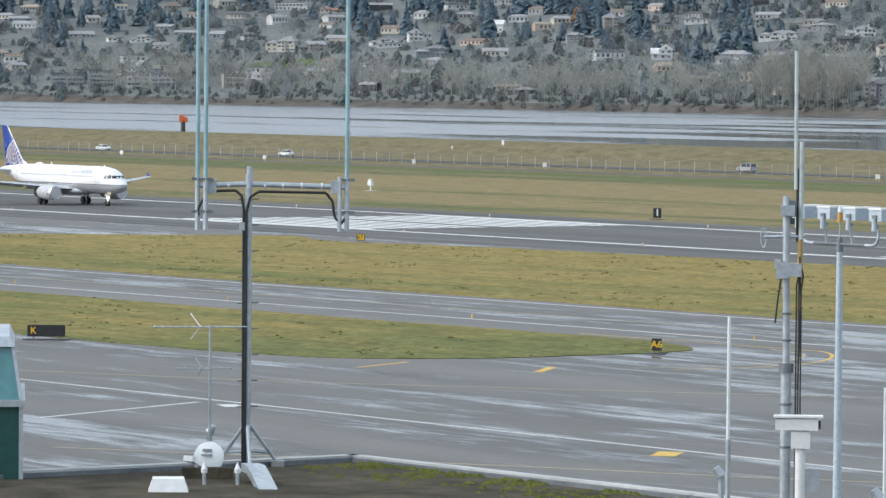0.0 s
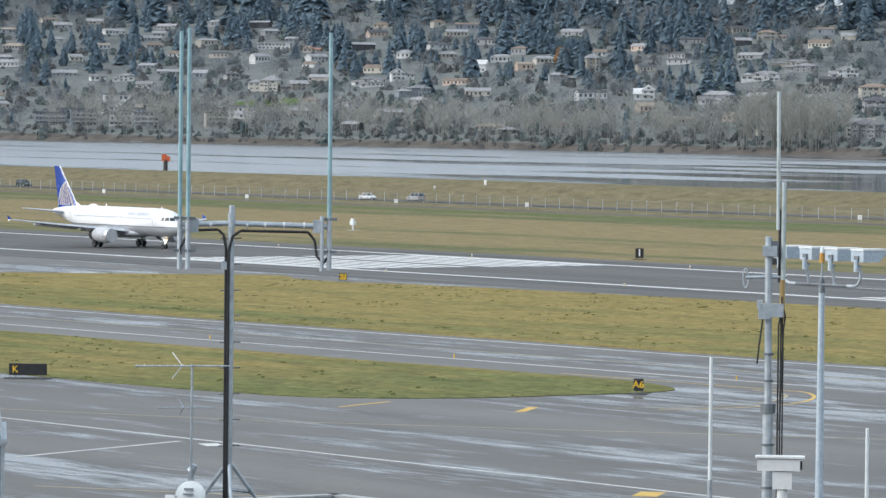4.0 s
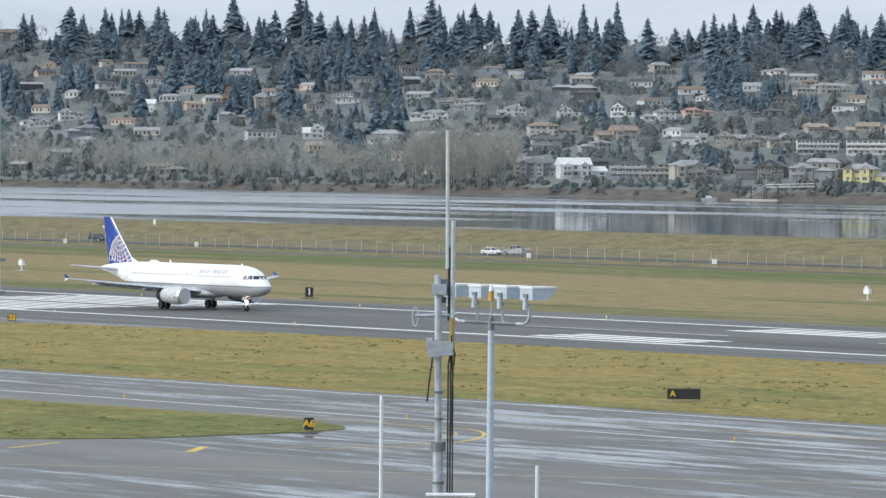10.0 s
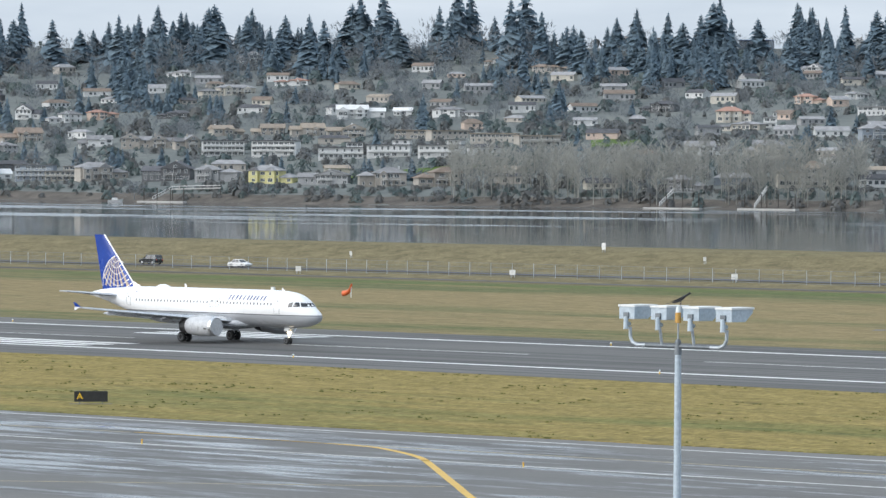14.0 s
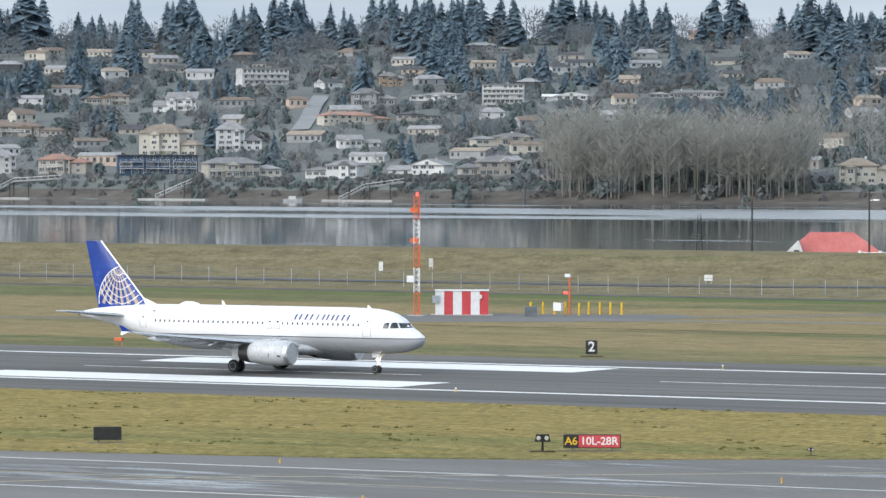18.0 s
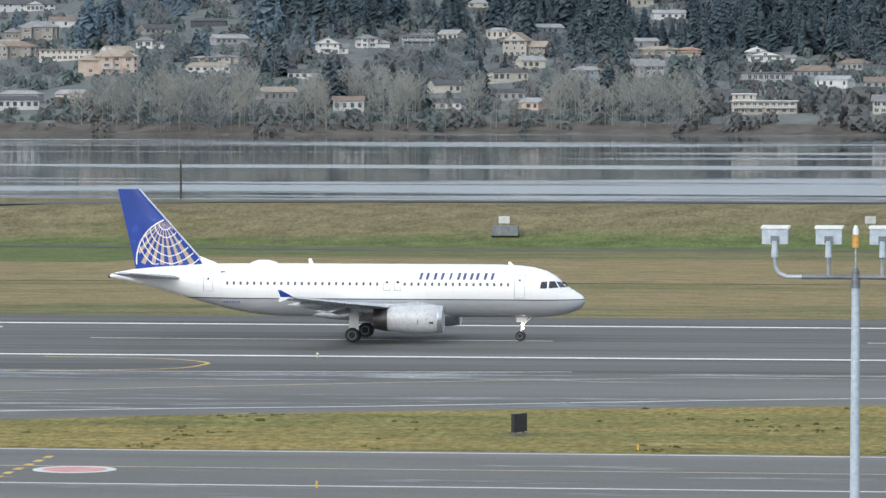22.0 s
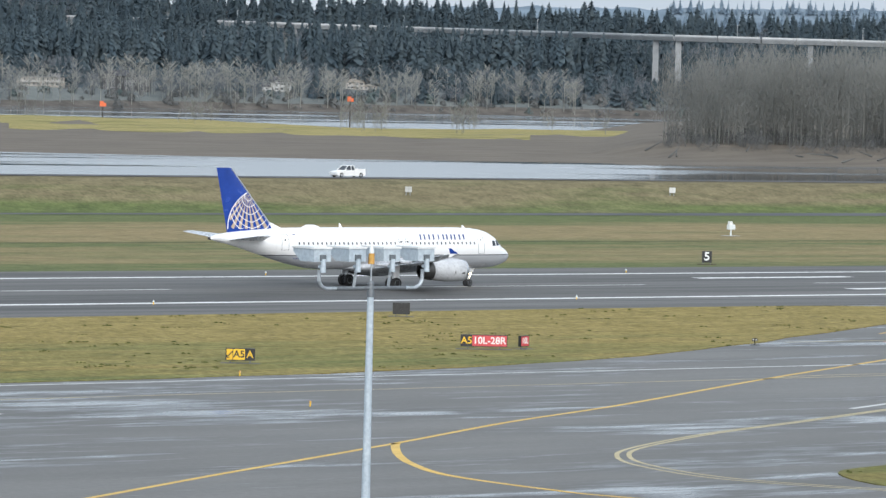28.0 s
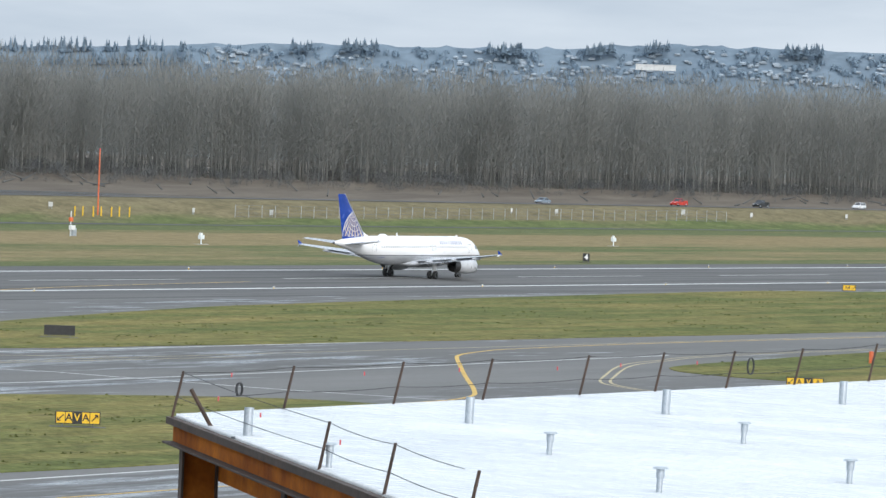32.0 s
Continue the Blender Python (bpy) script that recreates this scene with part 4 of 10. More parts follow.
    part("fin_fillet", Geo().add([(NOSE - 28.9, 0, 5.9), (NOSE - 30.5, 0.2, 5.7), (NOSE - 30.5, -0.2, 5.7), (NOSE - 30.62, 0, 6.6)], [(0, 1, 3), (0, 3, 2), (1, 2, 3), (0, 2, 1)]), PLANE_WHITE, plane, "white fin fillet", True)
    edge = [(fin_edge(z)[0], z) for z in np.linspace(6.0, 11.72, 12)]
    part("fin_leading_edge", Geo().pipe([(NOSE - s + 0.03, 0, z) for s, z in edge], 0.075, 8), BARE_METAL, plane, "bare metal fin edge", True)
    part("antenna_dome", Geo().lathe([(1.15, 0.02), (0.95, 0.25), (0.3, 0.42), (-0.5, 0.42), (-1.1, 0.2), (-1.3, 0.02)], (NOSE - 25.2, 0, 5.80), "x", 18), PLANE_WHITE, plane, "white antenna dome", True)
    for s, h in ((21.3, 0.42), (5.6, 0.22)):
        part("blade_antenna", Geo().add([(NOSE - s, 0.02, 5.9), (NOSE - s - 0.4, 0.02, 5.9), (NOSE - s - 0.45, 0, 5.93 + h), (NOSE - s - 0.25, 0, 5.93 + h), (NOSE - s, -0.02, 5.9), (NOSE - s - 0.4, -0.02, 5.9)],
                                        [(0, 1, 2, 3), (4, 3, 2, 5), (0, 3, 4), (1, 5, 2)]), PLANE_WHITE, plane)
    # nose gear
    leg = part("nose_gear", Geo().rod((0, 0, 0.38), (0.25, 0, 2.15), 0.08, 0.11, 10).rod((0, -0.3, 0.38), (0, 0.3, 0.38), 0.05, None, 8).rod((0.12, 0, 1.2), (1.1, 0, 2.05), 0.05, None, 8)
               .box((0.1, -0.28, 1.75), (0.8, 0.03, 0.55)).box((0.1, 0.28, 1.75), (0.8, 0.03, 0.55)), PLANE_WHITE, plane, "white nose landing gear")
    make_wheel("nose_wheel", 0.38, 0.22, leg, 0, -0.25)
    make_wheel("nose_wheel", 0.38, 0.22, leg, 0, 0.25)
    lamp = glow("landing_light_glass", (1.0, 0.8, 0.5), 8.0)
    for y, z, r in ((-0.16, 1.28, 0.13), (0.16, 1.28, 0.11), (0.0, 0.98, 0.10)):
        part("taxi_light", Geo().lathe([(0.0, 0.01), (0.03, r * 0.8), (0.0, r), (-0.12, r * 0.6), (-0.16, 0.02)], (0.24, y, z), "x", 12), lamp, leg, "bright warm landing light")
    return plane


airliner = make_airliner()


# ---- near things: floodlight poles, rooftop with aerials, metal roof ----
def facing(turn, reach, z):
    """A place by bearing and distance, its x to the right and its y away as seen from the deck."""
    return pose(*polar(turn, reach, z), 0, 0, -turn)


def make_floodlight(turn, reach, head):
    x, y, _ = polar(turn, reach)
    mast = thing("floodlight_pole", pose(x, y, 0.012), "pale grey steel pole with four floodlights on a tubular crossarm", "light pole", "apron floodlight poles")
    part("pole", Geo().rod((0, 0, 0), (0, 0, head - 0.85), 0.16, 0.075, 16), STEEL_BLUE, mast, "tapered steel pole", True)
    part("base_plate", Geo().box((0, 0, 0.03), (0.5, 0.5, 0.06)), STEEL, mast)
    part("pole_cap", Geo().rod((0, 0, head - 0.95), (0, 0, head - 0.66), 0.095, 0.07, 12).rod((0, 0, head - 0.66), (0, 0, head - 0.58), 0.085, 0.04, 12), STEEL_DARK, mast, "clamp at the pole top", True)
    za = head - 0.75
    arm = Geo()
    pts = [(-1.50, 0, head - 0.33), (-1.49, 0, za + 0.17), (-1.42, 0, za + 0.06), (-1.28, 0, za), (1.28, 0, za), (1.42, 0, za + 0.06), (1.49, 0, za + 0.17), (1.50, 0, head - 0.33)]
    part("crossarm", arm.pipe(pts, 0.04, 10), STEEL, mast, "bent tubular crossarm", True)
    part("arm_sleeve", Geo().rod((-1.0, 0, za), (1.0, 0, za), 0.046, None, 10), STEEL_DARK, mast, "dark weathered sleeve", True)
    for k in range(4):
        px = -1.5 + k
        lamp = part("floodlight", Geo().loft([[(px - 0.24, -0.12, head - 0.14), (px + 0.24, -0.12, head - 0.14), (px + 0.24, -0.12, head + 0.15), (px - 0.24, -0.12, head + 0.15)],
                                              [(px - 0.24, 0.38, head - 0.14), (px + 0.24, 0.38, head - 0.14), (px + 0.24, 0.38, head + 0.15), (px - 0.24, 0.38, head + 0.15)],
                                              [(px - 0.23, 0.66, head + 0.07), (px + 0.23, 0.66, head + 0.07), (px + 0.23, 0.66, head + 0.15), (px - 0.23, 0.66, head + 0.15)]]), STEEL_BLUE, mast, "pale grey box floodlight")
        part("lid", Geo().box((px, 0.27, head + 0.17), (0.52, 0.82, 0.045)), WHITE_BOX, lamp, "white lid")
        part("latch", Geo().box((px, -0.14, head - 0.05), (0.15, 0.05, 0.13)), STEEL_DARK, lamp, "dark latch box")
        part("knuckle", Geo().rod((px, -0.15, head - 0.08), (px, -0.15, head - 0.38), 0.055, 0.065, 10).rod((px, -0.02, head - 0.26), (px, -0.15, head - 0.26), 0.05, None, 8), STEEL_BLUE, lamp, "swivel bracket", True)
        if k in (1, 2):
            part("stub", Geo().rod((px, 0, za), (px, -0.08, head - 0.33), 0.035, None, 8), STEEL, mast, "", True)
    lamp = part("beacon", Geo().lathe([(0.22, 0.075), (0.46, 0.07), (0.47, 0.02)], (0, 0, head - 0.42), "z", 14), AMBER, mast, "amber warning beacon", True)
    part("beacon_dome", Geo().lathe([(0.46, 0.06), (0.55, 0.055), (0.62, 0.03), (0.635, 0.005)], (0, 0, head - 0.42), "z", 14), FIBRE_WHITE, lamp, "white dome", True)
    part("beacon_stem", Geo().rod((0, 0, head - 0.6), (0, 0, head - 0.19), 0.018, None, 8), STEEL, mast, "", True)
    return mast


floodlights = [make_floodlight(*v) for v in ((-50.21, 120, 16.85), (-40.84, 112, 16.72), (-23.86, 99, 16.03), (-1.80, 89, 17.38), (38.58, 108, 16.38), (50.72, 133, 16.45))]


def make_crow():
    x, y, _ = polar(-40.84, 112)
    crow = thing("crow", pose(x - 0.42, y + 0.58, 16.72 + 0.20, 0, 0, 35), "black crow perched on a floodlight lid", "bird")
    BLACK = surface("black_feathers", (0.008, 0.008, 0.01), (0.02, 0.02, 0.024), (0.4, 0.6), 8.0)
    rings = []
    for a, r, z in ((-0.20, 0.012, 0.06), (-0.10, 0.05, 0.10), (0.0, 0.075, 0.15), (0.09, 0.065, 0.20), (0.14, 0.045, 0.245), (0.18, 0.042, 0.275), (0.215, 0.022, 0.28)):
        rings.append([(a + 0.5 * r * math.sin(t), r * math.cos(t), z + r * math.sin(t)) for t in (2 * math.pi * i / 10 for i in range(10))])
    part("body", Geo().loft(rings), BLACK, crow, "", True)
    part("tail", Geo().add([(-0.12, -0.03, 0.10), (-0.12, 0.03, 0.10), (-0.36, 0.035, 0.03), (-0.36, -0.035, 0.03), (-0.13, 0, 0.085), (-0.35, 0, 0.02)], [(0, 1, 2, 3), (0, 4, 5, 3), (1, 2, 5, 4)]), BLACK, crow)
    part("beak", Geo().rod((0.20, 0, 0.28), (0.275, 0, 0.268), 0.016, 0.002, 6), CABLE, crow)
    for s in (-1, 1):
        part("wing", Geo().add([(0.08, s * 0.06, 0.21), (-0.02, s * 0.085, 0.18), (-0.26, s * 0.03, 0.075), (-0.02, s * 0.07, 0.12)], [(0, 1, 2, 3)]), BLACK, crow)
        part("leg", Geo().rod((0.0, s * 0.03, 0.0), (0.0, s * 0.03, 0.11), 0.008, None, 5), CABLE, crow)
    return crow


crow = make_crow()

# the flat mossy roof below the deck
MOSS = surface("mossy_roof_gravel", (0.034, 0.030, 0.023), (0.098, 0.085, 0.062), (0.9, 1.0), 1.6, bump=0.05, fine=9, spec=0.1)
MOSS_GREEN = surface("bright_moss", (0.06, 0.07, 0.018), (0.115, 0.12, 0.03), (0.9, 1.0), 1.5, bump=0.05, fine=10, spec=0.1)
COPING = surface("pale_metal_coping", (0.34, 0.345, 0.34), (0.48, 0.48, 0.47), (0.4, 0.6), 0.7, fine=12)
WALL_GREY = surface("grey_rendered_wall", (0.28, 0.28, 0.27), (0.36, 0.36, 0.35), (0.8, 0.9), 0.5)
ROOF_PLAN = [(-50.2, 14.0), (-49.65, 22.0), (-49.7, 28.0), (-49.75, 33.55), (-30.0, 34.75), (-20.0, 15.0)]
roof_house = thing("flat_roofed_building", pose(0, 0, 0), "low building with a flat mossy gravel roof and pale metal edging", "building")
part("wall", Geo().slab([(x * 0.998, y * 0.998) for x, y in ROOF_PLAN], 0.0, 15.25), WALL_GREY, roof_house)
part("roof", Geo().slab(ROOF_PLAN, 15.25, 15.42), MOSS, roof_house, "mossy brown gravel roof")
for a, b in zip(ROOF_PLAN[1:4], ROOF_PLAN[2:5]):
    d = Vector((b[0] - a[0], b[1] - a[1])).normalized()
    q = Vector((d.y, -d.x)) * 0.17
    n = max(1, int((Vector(b) - Vector(a)).length / 3.0))
    for i in range(n):
        p0 = Vector(a) + (Vector(b) - Vector(a)) * i / n
        p1 = Vector(a) + (Vector(b) - Vector(a)) * ((i + 1) / n) - d * 0.012
        part("coping", Geo().slab([tuple(p0), tuple(p1), tuple(p1 + q), tuple(p0 + q)], 15.36, 15.50), COPING, roof_house, "pale metal coping")
        part("upstand", Geo().slab([tuple(p0 + q * 1.02), tuple(p1 + q * 1.02), tuple(p1 + q * 1.35), tuple(p0 + q * 1.35)], 15.4, 15.475), STEEL_DARK, roof_house, "dark flashing strip")
mossy = Geo()
for k in range(900):
    u = RND.random()
    cx, cy = -49.3 + 12 * u + RND.uniform(-0.2, 0.3), 33.35 + 0.06 * 12 * u - RND.random() ** 2.2 * 1.5
    if noise.noise((cx * 1.3, cy * 1.6, 2.0)) < -0.12:
        continue
    r, turn0 = RND.uniform(0.04, 0.13), RND.uniform(0, 1)
    n = 7
    ring = [(cx + r * RND.uniform(0.6, 1.2) * math.cos(turn0 + 0.9 * i), cy + r * RND.uniform(0.6, 1.2) * math.sin(turn0 + 0.9 * i), 15.41) for i in range(n)]
    mossy.add(ring + [(cx, cy, 15.425 + r * 0.3)], [(i, (i + 1) % n, n) for i in range(n)])
tagged(part("moss", mossy, MOSS_GREEN, roof_house, "patches of bright green moss"), kind="stuff")

mast_at = facing(-57.308, 58.8, 15.42)
mast = thing("antenna_mast", mast_at, "grey steel mast on a tripod with a crossarm and whip antennas", "antenna")
part("tube", Geo().rod((0, 0, 0.0), (0, 0, 3.62), 0.044, 0.042, 14), STEEL, mast, "grey steel tube", True)
part("cap", Geo().rod((0.01, 0, 3.45), (0.01, 0, 3.72), 0.05, 0.035, 12), STEEL, mast, "", True)
part("arm", Geo().rod((-0.60, 0, 3.48), (0.0, 0, 3.50), 0.034, None, 10).rod((0, 0, 3.50), (1.18, 0, 3.47), 0.034, None, 10), STEEL, mast, "tubular crossarm", True)
for x in (-0.45, -0.25, 0.2, 0.42, 0.65, 0.9, 1.05):
    part("tie", Geo().rod((x - 0.012, 0, 3.48), (x + 0.012, 0, 3.48), 0.04, None, 8), WHITE_BOX, mast)
for x, y, top in ((-0.63, 0.0, 5.86), (-0.53, -0.10, 5.9), (1.21, 0.0, 5.86)):
    whip = part("whip_antenna", Geo().rod((x, y, 3.55), (x, y, top), 0.028, 0.025, 10), FIBRE_BLUE, mast, "blue-green fibreglass whip", True)
    part("sleeve", Geo().rod((x, y, 2.93), (x, y, 3.58), 0.032, None, 10), STEEL, whip, "steel sleeve", True)
    for z in (3.16, 3.56):
        part("clamp", Geo().box((x + 0.01, y, z), (0.17, 0.06, 0.035)), STEEL_DARK, whip)
part("side_tube", Geo().rod((1.12, -0.03, 2.92), (1.12, -0.03, 3.60), 0.026, None, 8), STEEL, mast)
part("arm_box", Geo().box((-0.46, 0, 3.47), (0.12, 0.1, 0.17)), STEEL, mast)
part("arm_box", Geo().box((1.06, 0, 3.47), (0.10, 0.1, 0.16)), STEEL, mast)
part("small_box", Geo().box((-0.08, -0.02, 2.98), (0.08, 0.06, 0.1)), STEEL, mast, "small junction box")
part("cable", Geo().pipe([(-0.055, -0.03, 0.0), (-0.06, -0.03, 3.2), (-0.09, -0.03, 3.36), (-0.16, -0.03, 3.42), (-0.5, -0.03, 3.41), (-0.62, -0.02, 3.2), (-0.62, 0, 3.0)], 0.018, 6), CABLE, mast, "black cable", True)
part("cable", Geo().pipe([(-0.03, -0.055, 0.0), (-0.03, -0.055, 3.15), (0.02, -0.05, 3.34), (0.12, -0.04, 3.41), (0.95, -0.04, 3.40), (1.03, -0.03, 3.3), (1.06, -0.03, 3.1), (1.14, -0.03, 3.02), (1.2, 0, 3.1), (1.21, 0, 3.25)], 0.018, 6), CABLE, mast, "black cable", True)
for a in (25, 150, 275):
    c, s = math.cos(radians(a)), math.sin(radians(a))
    leg = part("tripod_leg", Geo().rod((0.04 * c, 0.04 * s, 0.52), (0.40 * c, 0.40 * s, 0.06), 0.024, None, 8), STEEL, mast, "steel tripod leg", True)
    part("brace", Geo().rod((0.05 * c, 0.05 * s, 0.20), (0.30 * c, 0.30 * s, 0.17), 0.016, None, 6), STEEL, leg)
    part("foot", Geo().box((0.42 * c, 0.42 * s, 0.035), (0.16, 0.16, 0.07)), WALL_GREY, leg)
for k in range(9):
    z = 0.75 + 0.32 * k
    part("step_peg", Geo().rod((-0.13, 0, z), (0.13, 0, z + 0.01), 0.008, None, 5), STEEL_DARK, mast)

aerial = thing("television_aerial", facing(-57.76, 58.4, 15.42), "thin pole with two television aerials on the roof", "antenna")
part("pole", Geo().rod((0, 0, 0), (0, 0, 1.78), 0.018, 0.014, 8), STEEL, aerial, "", True)
part("upper_boom", Geo().rod((-0.70, 0, 1.75), (0.46, 0, 1.76), 0.010, None, 6), STEEL, aerial)
part("lower_boom", Geo().rod((-0.42, 0, 1.24), (0.27, 0, 1.25), 0.008, None, 6), STEEL, aerial)
for k in range(12):
    x = -0.68 + 0.095 * k
    part("element", Geo().rod((x, -0.22, 1.758), (x, 0.22, 1.758), 0.006, None, 4), STEEL, aerial)
for k in range(8):
    x = -0.40 + 0.09 * k
    part("element", Geo().rod((x, -0.12, 1.248), (x, 0.12, 1.248), 0.005, None, 4), STEEL, aerial)
for s in (-1, 1):
    part("reflector", Geo().rod((-0.12, 0, 1.76), (-0.24, 0.05, 1.76 + s * 0.16), 0.007, None, 5), WHITE_BOX, aerial)
part("lower_reflector", Geo().rod((-0.1, 0, 1.25), (-0.18, 0.03, 1.38), 0.008, None, 5).rod((-0.1, 0, 1.25), (-0.16, 0.03, 1.14), 0.008, None, 5), STEEL, aerial)
part("vent_pipe", Geo().rod((0.0, 0.06, 0.0), (0.0, 0.06, 0.48), 0.035, None, 10).rod((0.0, 0.06, 0.46), (0.05, 0.04, 0.54), 0.06, 0.03, 10), STEEL, aerial, "", True)

dish = thing("satellite_dish", facing(-57.80, 57.9, 15.42) @ pose(0, 0, 0, -14, 0, -22), "grey satellite dish on the roof edge", "dish")
part("reflector", Geo().lathe([(0.0, 0.005), (0.008, 0.10), (0.03, 0.17), (0.045, 0.198), (0.03, 0.198), (-0.01, 0.1), (-0.012, 0.005)], (0, 0, 0.20), "y", 28), FIBRE_WHITE, dish, "pale round reflector", True)
part("mark", Geo().box((0.0, -0.03, 0.28), (0.12, 0.01, 0.03)).box((0.0, -0.03, 0.22), (0.14, 0.01, 0.022)), STEEL_DARK, dish, "faint grey marks")
part("feed_arm", Geo().rod((0, -0.02, 0.04), (-0.10, -0.28, 0.10), 0.012, None, 6), STEEL, dish)
part("receiver", Geo().box((-0.11, -0.30, 0.12), (0.12, 0.10, 0.07)), WHITE_BOX, dish)
part("post", Geo().rod((0, 0.05, 0), (0, 0.05, 0.2), 0.025, None, 8), STEEL, dish)

cabin = thing("glazed_rooftop_cabin", facing(-60.15, 57.0, 15.42), "rooftop cabin with tinted green glass and pale metal frames", "cabin")
TINT = surface("green_tinted_glass", (0.02, 0.07, 0.065), (0.03, 0.10, 0.09), (0.06, 0.12), 0.8, spec=0.9)
TINT_SKY = surface("teal_tinted_glass", (0.05, 0.20, 0.22), (0.07, 0.25, 0.27), (0.06, 0.12), 0.8, spec=0.9)
part("base_wall", Geo().slab([(-4.0, 0.02), (0.10, 0.02), (0.10, 3), (-4.0, 3)], -15.4, -0.01), WALL_GREY, cabin)
part("lower_glass", Geo().slab([(-4.0, 0), (0.12, 0), (0.12, 3), (-4.0, 3)], 0.0, 0.88), TINT, cabin, "dark green glass")
part("upper_glass", Geo().loft([[(-4.0, 0, 0.94), (0.12, 0, 0.94), (0.12, 3, 0.94), (-4.0, 3, 0.94)], [(-4.0, 0.10, 1.58), (0.01, 0.10, 1.58), (0.01, 2.9, 1.58), (-4.0, 2.9, 1.58)]]), TINT_SKY, cabin, "sloping teal glass")
part("transom", Geo().box((-1.92, 1.5, 0.91), (4.2, 3.12, 0.08)), STEEL, cabin, "pale metal transom")
part("roof", Geo().box((-2.0, 1.5, 1.64), (4.1, 2.95, 0.12), taper=0.97), STEEL, cabin, "pale metal roof edge")
for x in (-0.28, 0.13):
    part("mullion", Geo().box((x, -0.01, 0.44), (0.05, 0.05, 0.88)), STEEL, cabin)
    part("mullion", Geo().rod((x, -0.01, 0.93), (x - 0.10, 0.09, 1.58), 0.028, None, 4), STEEL, cabin)

skylight = thing("white_roof_cowl", facing(-58.25, 55.5, 15.42), "low white metal cowl on the roof", "roof vent")
part("cowl", Geo().box((0, 0, 0.05), (0.5, 0.5, 0.2), taper=0.72), WHITE_BOX, skylight)
part("rim", Geo().box((0, 0, -0.06), (0.55, 0.55, 0.06)), WHITE_BOX, skylight)
duct = thing("sheet_metal_duct", facing(-57.22, 56.9, 15.42), "curved galvanised duct rising from the roof", "duct")
part("casing", Geo().loft([[(x - 0.11, -0.6 * t, z - 0.05), (x + 0.11, -0.6 * t, z - 0.05), (x + 0.11, -0.6 * t, z + 0.05), (x - 0.11, -0.6 * t, z + 0.05)]
                           for t, x, z in ((0, -0.05, 0.16), (0.5, 0.02, 0.16), (1, 0.08, 0.08), (2, 0.17, -0.05), (3, 0.28, -0.2))]), STEEL, duct, "", True)
for x in (-0.10, 0.30):
    finial = thing("pointed_roof_vent", facing(-57.72 + x, 56.3, 15.42), "small white pointed vent cap on a pipe rail", "roof vent", "white vent caps")
    part("cap", Geo().lathe([(0.0, 0.035), (0.05, 0.04), (0.055, 0.032), (0.13, 0.005)], (0, 0, 0.14), "z", 12), WHITE_BOX, finial, "", True)
    part("pipe", Geo().rod((0, 0, 0), (0, 0, 0.15), 0.022, None, 8), STEEL, finial)
block = thing("roof_sleeper", facing(-57.78, 57.2, 15.42), "dark timber sleeper under the dish", "sleeper")
part("timber", Geo().box((0, 0, 0.06), (0.62, 0.2, 0.14)), MOSS, block)

camera_pole = thing("equipment_pole", facing(-50.835, 50.0, 15.42), "grey steel pole with aerials, boxes and black cables", "pole")
B0 = 0.50
FIBRE_GREY = surface("grey_green_fibreglass", (0.40, 0.46, 0.46), (0.52, 0.57, 0.56), (0.35, 0.5), 1.0)
part("lower_tube", Geo().rod((0, 0, 0), (0, 0, B0 + 1.33), 0.056, None, 14), STEEL, camera_pole, "", True)
part("upper_tube", Geo().rod((0, 0, B0 + 1.33), (-0.015, 0, B0 + 3.13), 0.038, None, 14), STEEL, camera_pole, "", True)
part("flange", Geo().rod((0, 0, B0 + 1.28), (0, 0, B0 + 1.38), 0.08, None, 14), STEEL_DARK, camera_pole)
part("whip_antenna", Geo().rod((0.085, 0, B0 + 3.2), (0.075, 0, B0 + 4.65), 0.021, 0.019, 10), FIBRE_GREY, camera_pole, "pale fibreglass whip", True)
part("second_antenna", Geo().rod((0.14, 0, B0 + 2.43), (0.14, 0, B0 + 3.70), 0.025, None, 10), FIBRE_GREY, camera_pole, "pale fibreglass tube", True)
part("black_strut", Geo().rod((0.10, 0, B0 + 2.65), (0.10, 0, B0 + 3.42), 0.014, None, 8), CABLE, camera_pole)
part("yellow_sleeve", Geo().rod((0.135, 0, B0 + 2.25), (0.135, 0, B0 + 2.68), 0.03, None, 10), surface("mustard_plastic", (0.30, 0.20, 0.07), (0.38, 0.26, 0.10), (0.4, 0.6), 3.0), camera_pole, "mustard coloured sleeve", True)
part("side_arm", Geo().rod((-0.25, 0, B0 + 2.70), (0.18, 0, B0 + 2.71), 0.018, None, 8), STEEL, camera_pole)
part("loop", Geo().pipe([(-0.25 + 0.03 * math.cos(a), 0.0, B0 + 2.69 + 0.10 * math.sin(a)) for a in (2 * math.pi * i / 12 for i in range(13))], 0.008, 5), STEEL, camera_pole)
for x, z, w, hh in ((0.0, 2.98, 0.15, 0.11), (-0.05, 2.35, 0.13, 0.16), (0.08, 2.36, 0.14, 0.14), (-0.10, 2.42, 0.06, 0.09)):
    part("equipment_box", Geo().box((x, -0.05, B0 + z), (w, 0.1, hh)), STEEL, camera_pole, "small grey equipment box")
part("dark_bracket", Geo().box((0.06, 0, B0 + 3.0), (0.07, 0.06, 0.17)), STEEL_DARK, camera_pole)
